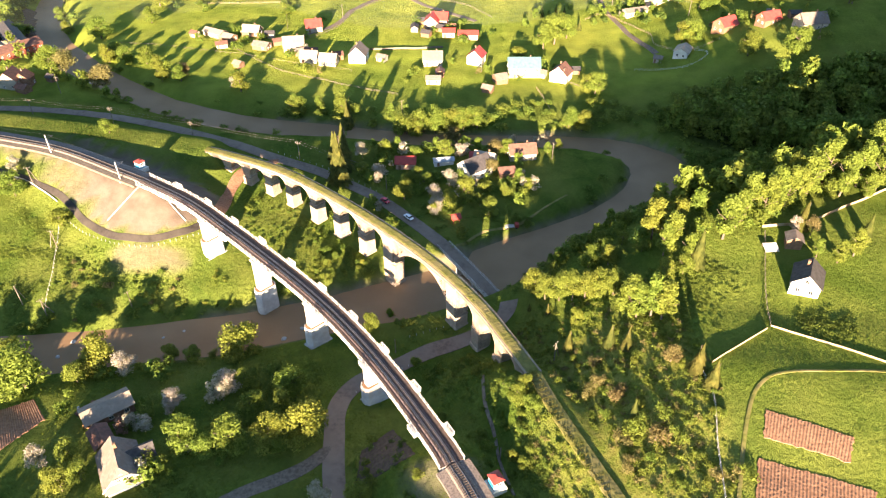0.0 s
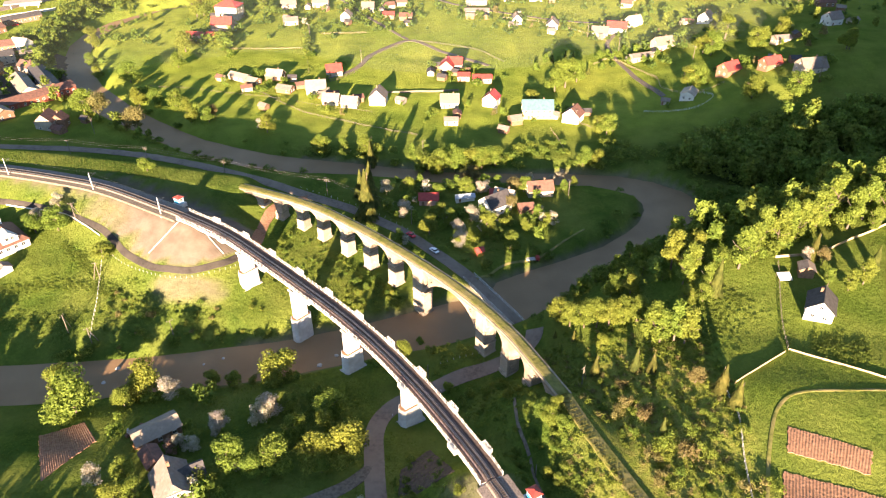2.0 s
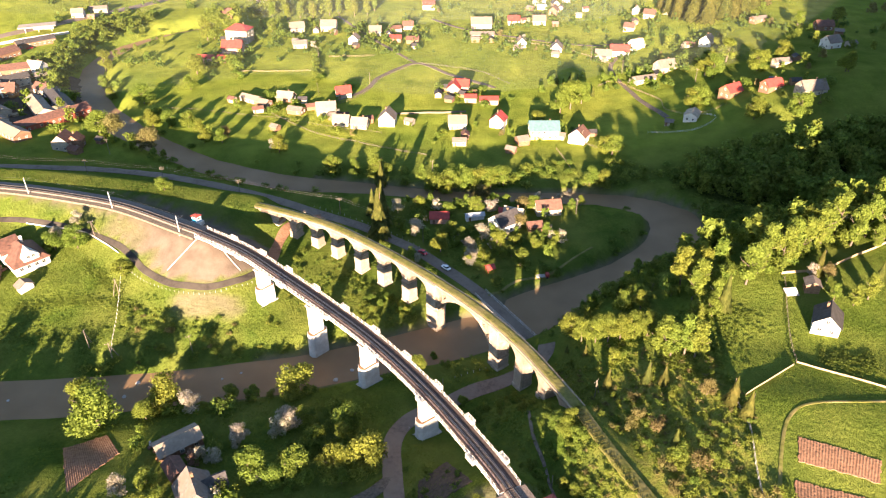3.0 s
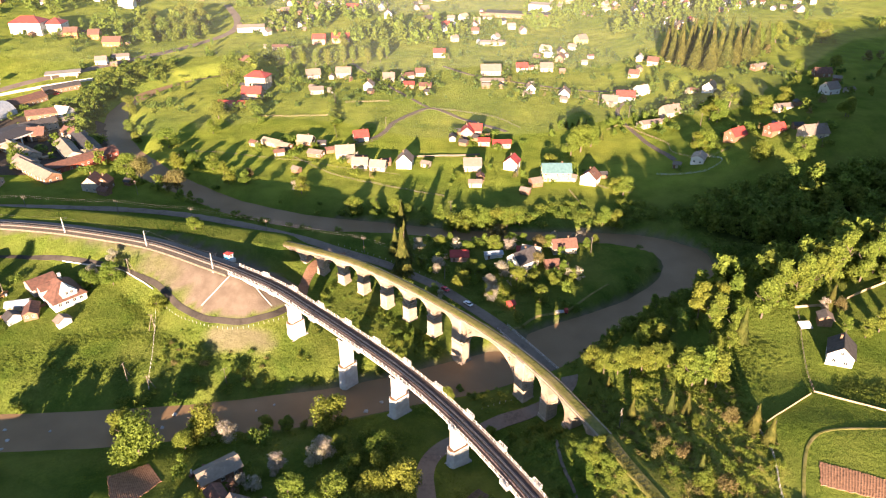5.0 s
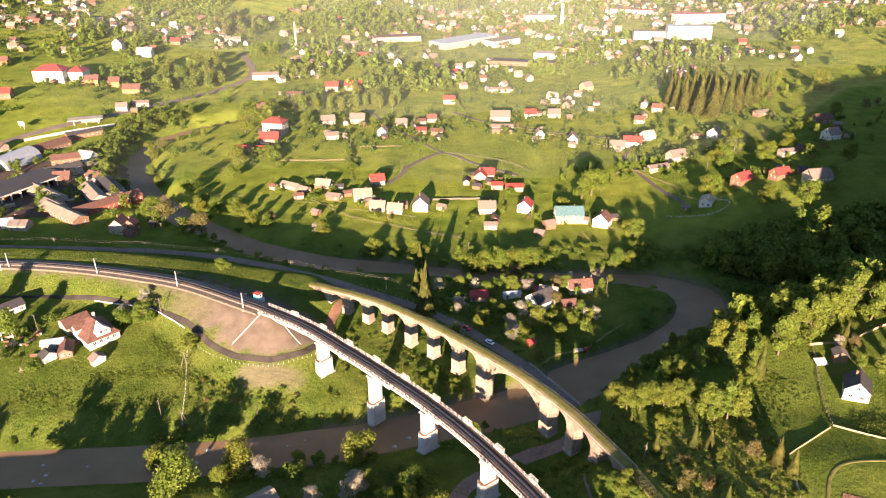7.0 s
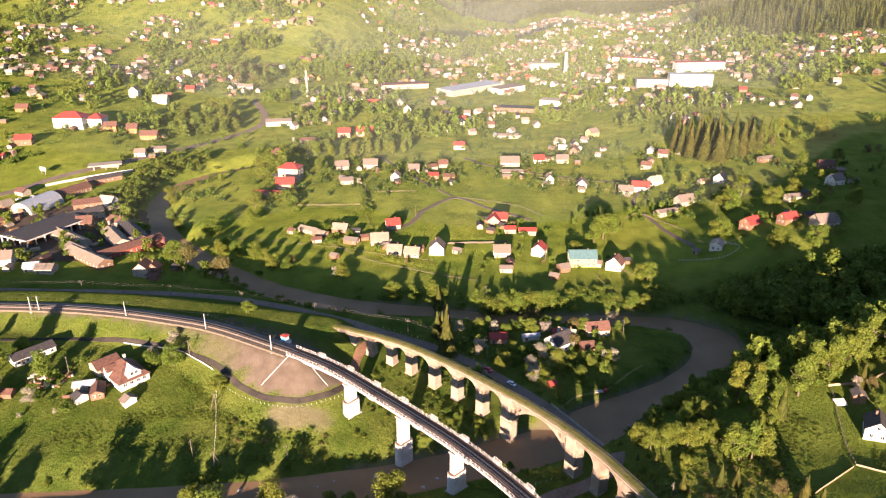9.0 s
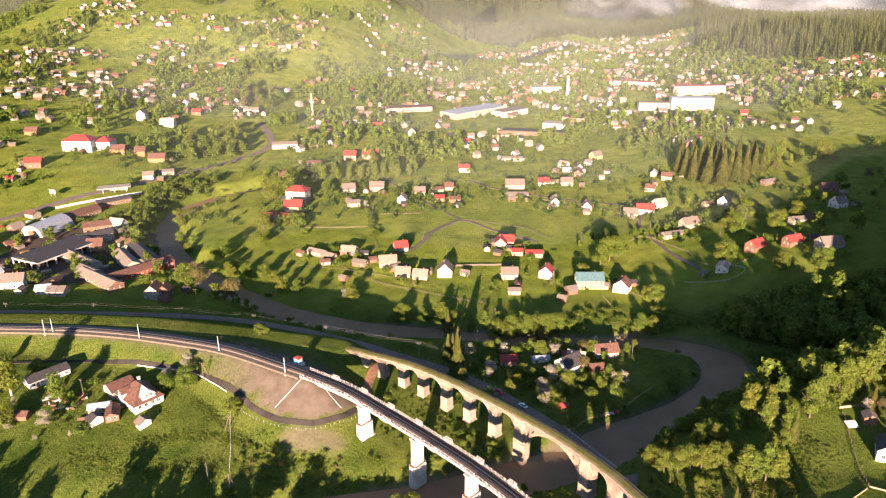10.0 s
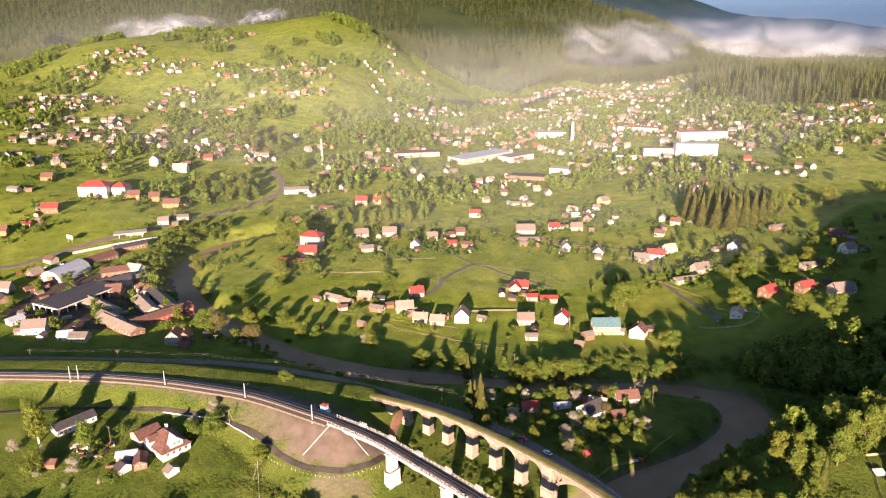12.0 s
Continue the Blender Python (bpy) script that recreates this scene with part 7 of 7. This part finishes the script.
for sgn in (-1, 1):
    part("bargeboard", rod(bmesh.new(), (w2 + 0.05, sgn * 4.9, 2.8), (w2 + 0.0, sgn * 2.0, 5.6), 0.16, 0.16, 4), M["white"], ob, "white gable board")
part("bargeboard", rod(bmesh.new(), (w2 + 0.05, -2.0, 5.6), (w2 + 0.05, 2.0, 5.6), 0.16, 0.16, 4), M["white"], ob, "white gable board")
part("pent_roof", ([(5.5, -4.6, 3.7), (5.5, 4.6, 3.7), (6.9, 4.6, 2.7), (6.9, -4.6, 2.7), (5.5, -4.6, 3.55), (5.5, 4.6, 3.55), (6.9, 4.6, 2.55), (6.9, -4.6, 2.55)], [(0, 3, 2, 1), (4, 5, 6, 7), (2, 3, 7, 6), (0, 4, 7, 3), (1, 2, 6, 5)]), M["shingle"], ob)
wing = new("side_wing")
wing.parent = ob
wing.matrix_basis = pose(-1.0, 5.2, 0, 0, 0, 90)
part("wing_wall", body(5.5, 5.6, 3.0, 2.6), M["white"], wing)
part("wing_roof", gable(5.5, 5.6, 3.0, 0.92, 0.45), M["dark"], wing, "dark felt wing roof")
part("canopy", box(bmesh.new(), 2.6, 6.6, 2.6, 3.0, 2.6, 0.12, bevel=0.02), M["grey"], ob, "zinc canopy sheet")
for sx in (1.3, 3.9):
    part("canopy_post", rod(bmesh.new(), (sx, 7.7, -0.4), (sx, 7.7, 2.6), 0.07, 0.07, 6), M["polewood"], ob)
for py in (-2.6, 0, 2.6):
    window(ob, 5.53, py, 1.5, 90, 1.1, 1.3)
for py in (-0.9, 0.9):
    window(ob, 5.53, py, 4.4, 90, 0.8, 1.0)
for px in (-3.5, 0, 3.5):
    window(ob, px, -4.23, 1.5, 0, 1.1, 1.3)
part("chimney", box(bmesh.new(), -2.0, 0.4, 7.9, 0.7, 0.7, 1.8, bevel=0.03), M["rustcon"], ob)
ob = thing("water_tank", -63.5, 91.5, gz(-63.5, 91.5), 0, "round white water tank on the lawn", "tank")
part("drum", rod(bmesh.new(), (0, 0, -0.2), (0, 0, 1.0), 0.75, 0.75, 18), M["concrete"], ob)
part("lid", rod(bmesh.new(), (0, 0, 1.0), (0, 0, 1.12), 0.8, 0.7, 18), M["grey"], ob)
wp = random.Random(3)
for k in range(44):
    a = (-214 + wp.uniform(0, 17), 200 + wp.uniform(0, 15)) if k < 30 else (-97 + wp.uniform(0, 9), 116 + wp.uniform(0, 10))
    bm = bmesh.new()
    box(bm, 0, 0, 0.4, wp.uniform(0.8, 2.4), wp.uniform(0.5, 1.2), wp.uniform(0.5, 1.1), bevel=0.05)
    o = part("scrap_board", bm, M[wp.choice(("wood", "timber", "greycon", "brown"))])
    o.matrix_basis = pose(a[0], a[1], gz(*a), 0, 0, wp.uniform(0, 180))
    tagged(o, "small pile of boards and scrap in the yard", "pile", "yard piles")

# ---------------------------------------------------------------- booths, vehicles, small things
def booth(x, y, z, yaw):
    ob = thing("guard_booth", x, y, z, yaw, "blue and white guard booth with red hipped roof", "booth", "guard booths")
    bm = bmesh.new()
    box(bm, 0, 0, 1.3, 2.6, 2.4, 2.6, bevel=0.04)
    part("cabin", bm, M["pale_blue"], ob, "pale blue cabin wall")
    bm = bmesh.new()
    box(bm, 0, -1.22, 0.9, 2.2, 0.08, 1.0)
    part("panel", bm, M["blue"], ob, "bright blue front panel")
    part("roof", hip(2.6, 2.4, 2.65, 0.4, 0.25), M["red"], ob, "red sheet roof")
    for sx in (-1, 1):
        window(ob, sx * 1.32, 0, 1.6, 90 * sx, 1.1, 1.0)
    bm = bmesh.new()
    box(bm, 0, 0, -0.8, 3.8, 3.6, 1.6)
    part("plinth", bm, M["concrete"], ob)


booth(-108.5, 218.5, 23.2, -32)
booth(11.5, 90.5, 20.2, -62)


def car(x, y, yaw, paint, label):
    ob = thing("car", x, y, gz(x, y) + 0.2, yaw, label, "car", "cars on the road")
    bm = bmesh.new()
    box(bm, 0, 0, 0.62, 4.2, 1.72, 0.6, bevel=0.16)
    part("body", bm, M[paint], ob)
    bm = bmesh.new()
    r = bmesh.ops.create_cube(bm, size=1, matrix=Matrix.Translation((-0.2, 0, 1.15)) @ Matrix.Diagonal((2.3, 1.5, 0.55, 1)))
    for vv in r["verts"]:
        if vv.co.z > 1.2:
            vv.co.x = -0.2 + (vv.co.x + 0.2) * 0.7
            vv.co.y *= 0.86
    part("cabin", bm, M["pane"], ob, "dark glass cabin")
    bm = bmesh.new()
    box(bm, -0.2, 0, 1.44, 1.65, 1.3, 0.06)
    part("roof", bm, M[paint], ob)
    for wx in (-1.3, 1.3):
        for wy in (-0.85, 0.85):
            part("wheel", rod(bmesh.new(), (wx, wy - 0.1, 0.32), (wx, wy + 0.1, 0.32), 0.32, 0.32, 14), M["tyre"], ob)
    for wy in (-0.6, 0.6):
        bm = bmesh.new()
        box(bm, 2.1, wy, 0.7, 0.08, 0.35, 0.18)
        part("headlight", bm, M["concrete"], ob)


car(-21.8, 222.2, -48, "carred", "red hatchback on the valley road")
car(-12.6, 212.3, 132, "carwhite", "white hatchback on the valley road")
for k in range(9):
    x, y = -372 + 7.5 * k, 447 + 5.6 * k
    car(x, y, 40 + grow.uniform(-8, 8), grow.choice(("carwhite", "carred", "carwhite")), "parked car beside the main road")


def field(a, b, c, d, rows, label, mt="dirt"):
    """A ploughed patch between four corners with uneven furrows and a ragged edge."""
    v, f, n, m = [], [], rows * 4, 40
    for i in range(n + 1):
        for j in range(m + 1):
            u, w = i / n, j / m
            x = (a[0] * (1 - u) + b[0] * u) * (1 - w) + (d[0] * (1 - u) + c[0] * u) * w
            y = (a[1] * (1 - u) + b[1] * u) * (1 - w) + (d[1] * (1 - u) + c[1] * u) * w
            inner = 0 < i < n and 0 < j < m
            if i in (0, 1, n - 1, n) or j in (0, 1, m - 1, m):
                x, y = x + 0.35 * noise.noise(Vector((x * 0.9, y * 0.9, 1))), y + 0.35 * noise.noise(Vector((x * 0.9, y * 0.9, 7)))
            clod = 0.05 * noise.noise(Vector((x * 1.9, y * 1.9, 3)))
            v.append((x, y, gz(x, y) + 0.16 + ((0.045 + 0.6 * clod) * math.sin(u * rows * 2 * math.pi + 2 * clod / 0.05 * 0.4) + clod if inner else -0.5)))
    f = [(i * (m + 1) + j, (i + 1) * (m + 1) + j, (i + 1) * (m + 1) + j + 1, i * (m + 1) + j + 1) for i in range(n) for j in range(m)]
    tagged(new("ploughed_field", mesh_of("ploughed_field", v, f, M[mt])), label, "field", kind="structure")


field((69.9, 99.7), (84.9, 91.2), (81.6, 85.5), (66.9, 92.8), 27, "brown ploughed garden field with raised rows")
field((64.5, 88.3), (84.2, 79.4), (80, 70), (60.5, 78.5), 33, "brown ploughed garden field with raised rows")
field((-21, 96), (-20.5, 109), (-13, 115.5), (-6, 101), 8, "dark bare garden plot beside the bridge", "earth")
field((-122, 122), (-111.2, 127), (-104.5, 119.5), (-112, 104), 26, "brown ploughed garden plot")
ob = thing("tarpaulin_frame", 91, 155.6, gz(91, 155.6), 4, "pale sheet stretched over a low frame in the garden", "cold frame")
bm = bmesh.new()
box(bm, 0, 0, 1.0, 3.9, 3.0, 0.14, pose(0, 0, 0, 18))
part("sheet", bm, M["concrete"], ob)
for sx in (-1.7, 1.7):
    for sy in (-1.2, 1.2):
        part("leg", rod(bmesh.new(), (sx, sy, -0.3), (sx, sy, 0.95 + sy * 0.3), 0.06, 0.06, 6), M["polewood"], ob)
ob = thing("gazebo", 4.6, 212.3, gz(4.6, 212.3), 20, "small red open garden gazebo", "gazebo")
for sx in (-1.2, 1.2):
    for sy in (-1.2, 1.2):
        part("post", rod(bmesh.new(), (sx, sy, -0.2), (sx, sy, 2.3), 0.09, 0.09, 6), M["red"], ob)
part("roof", gable(2.8, 2.8, 2.3, 0.7), M["red"], ob)
bm = bmesh.new()
box(bm, 0, 0, 0.45, 2.2, 0.7, 0.1)
part("bench", bm, M["wood"], ob)
ob = thing("flatbed_trailer", 25.2, 210.4, gz(25.2, 210.4), 5, "old grey flatbed trailer with a red cab end by the water", "trailer")
bm = bmesh.new()
box(bm, -0.8, 0, 0.9, 3.6, 1.9, 0.25, bevel=0.04)
part("bed", bm, M["greycon"], ob)
bm = bmesh.new()
box(bm, 1.9, 0, 1.2, 1.4, 1.9, 1.6, bevel=0.15)
part("cab", bm, M["red"], ob)
for wx in (-1.8, 1.7):
    for wy in (-0.9, 0.9):
        part("wheel", rod(bmesh.new(), (wx, wy - 0.12, 0.4), (wx, wy + 0.12, 0.4), 0.4, 0.4, 12), M["tyre"], ob)
# boulders in the shallows
rb = random.Random(9)
for k in range(26):
    i = rb.randrange(60, 130)
    q, t, _ = curve(RIVER, 3)
    p = q[min(len(q) - 1, i)]
    bm = bmesh.new()
    bmesh.ops.create_icosphere(bm, subdivisions=2, radius=rb.uniform(0.4, 0.9))
    for vv in bm.verts:
        vv.co *= 1 + 0.3 * noise.noise(vv.co * 1.7 + Vector((k, 0, 0)))
        vv.co.z *= 0.6
    o = rb.uniform(-0.9, 0.9) * p[2]
    ob = part("boulder", bm, M["greycon"], None)
    ob.matrix_basis = pose(p[0] + o * t[min(len(q) - 1, i)][1], p[1] - o * t[min(len(q) - 1, i)][0], 0.05, 0, 0, rb.uniform(0, 360))
    tagged(ob, "wet grey boulder in the shallow river", "boulder", "river boulders")

# ---------------------------------------------------------------- mist on the mountains, sheets standing in for haze and sky tint
def veil(name, colour, scale, lo, hi):
    """Diffuse colour mixed with transparency, for mist and for sheets that stand in for haze."""
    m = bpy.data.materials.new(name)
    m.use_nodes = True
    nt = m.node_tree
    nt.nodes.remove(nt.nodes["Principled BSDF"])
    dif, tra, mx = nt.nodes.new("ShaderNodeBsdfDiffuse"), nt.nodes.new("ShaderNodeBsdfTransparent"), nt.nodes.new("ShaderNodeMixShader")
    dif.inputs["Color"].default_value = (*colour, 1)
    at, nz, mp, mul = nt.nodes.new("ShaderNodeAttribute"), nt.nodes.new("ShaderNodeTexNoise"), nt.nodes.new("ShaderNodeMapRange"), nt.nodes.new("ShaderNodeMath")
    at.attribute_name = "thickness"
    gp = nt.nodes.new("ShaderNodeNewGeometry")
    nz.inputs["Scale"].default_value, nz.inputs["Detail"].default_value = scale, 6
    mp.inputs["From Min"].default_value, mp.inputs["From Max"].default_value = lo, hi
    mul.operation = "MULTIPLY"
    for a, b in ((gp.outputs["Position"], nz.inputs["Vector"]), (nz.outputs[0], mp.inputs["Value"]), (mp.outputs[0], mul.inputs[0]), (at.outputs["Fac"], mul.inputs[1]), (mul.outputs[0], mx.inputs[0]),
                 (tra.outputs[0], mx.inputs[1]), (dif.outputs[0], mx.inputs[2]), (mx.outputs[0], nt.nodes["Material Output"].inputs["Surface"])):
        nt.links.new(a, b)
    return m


mist = veil("mist", (0.2, 0.22, 0.255), 0.008, 0.22, 0.72)
haze = veil("haze_sheet", (0.31, 0.345, 0.33), 0.0015, 0.2, 0.6)
blue_tint = veil("blue_tint", (0.012, 0.03, 0.07), 0.001, 0.0, 0.5)
sky_tint = veil("sky_tint", (0.055, 0.1, 0.17), 0.0012, 0.1, 0.5)


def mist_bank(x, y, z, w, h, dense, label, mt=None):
    """A billowing sheet, of mist or put in for haze, that thins out to nothing at its rim."""
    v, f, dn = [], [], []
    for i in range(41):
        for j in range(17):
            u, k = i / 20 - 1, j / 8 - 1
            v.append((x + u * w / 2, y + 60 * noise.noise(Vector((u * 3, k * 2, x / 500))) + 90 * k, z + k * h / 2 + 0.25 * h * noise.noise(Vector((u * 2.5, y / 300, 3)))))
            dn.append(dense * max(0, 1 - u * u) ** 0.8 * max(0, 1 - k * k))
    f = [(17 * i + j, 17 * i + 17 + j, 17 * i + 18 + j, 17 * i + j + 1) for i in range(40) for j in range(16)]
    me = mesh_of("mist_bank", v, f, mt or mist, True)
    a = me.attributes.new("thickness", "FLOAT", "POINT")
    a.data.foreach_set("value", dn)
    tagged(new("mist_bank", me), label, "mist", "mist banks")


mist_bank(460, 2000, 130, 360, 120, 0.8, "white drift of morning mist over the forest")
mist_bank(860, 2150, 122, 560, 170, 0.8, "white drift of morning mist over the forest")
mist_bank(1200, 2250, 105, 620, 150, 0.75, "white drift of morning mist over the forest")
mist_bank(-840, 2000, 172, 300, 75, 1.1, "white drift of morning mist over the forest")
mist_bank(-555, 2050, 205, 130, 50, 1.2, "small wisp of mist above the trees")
# distance haze put in as upright tinted sheets, one behind another
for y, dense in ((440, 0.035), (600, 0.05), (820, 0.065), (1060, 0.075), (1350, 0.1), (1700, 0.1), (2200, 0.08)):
    mist_bank(0.02 * y, y, 30, 1.5 * y, 240 + 0.06 * y, dense, "thin pale sheet standing in for evening haze over the valley town", haze)
mist_bank(-900, 1950, 170, 2000, 420, 0.05, "thin pale sheet standing in for haze before the wooded mountain", haze)
# added backdrop sheet that colours the sky strip pale blue
mist_bank(1500, 4500, 380, 7600, 1500, 1.5, "pale blue-grey backdrop sheet tinting the sky behind the mountain", sky_tint)
# added blue sheet: the far mountain's aerial tint lies in its colour
mist_bank(900, 2850, 150, 5200, 420, 0.85, "dark blue sheet standing in for aerial tint before the far mountain", blue_tint)
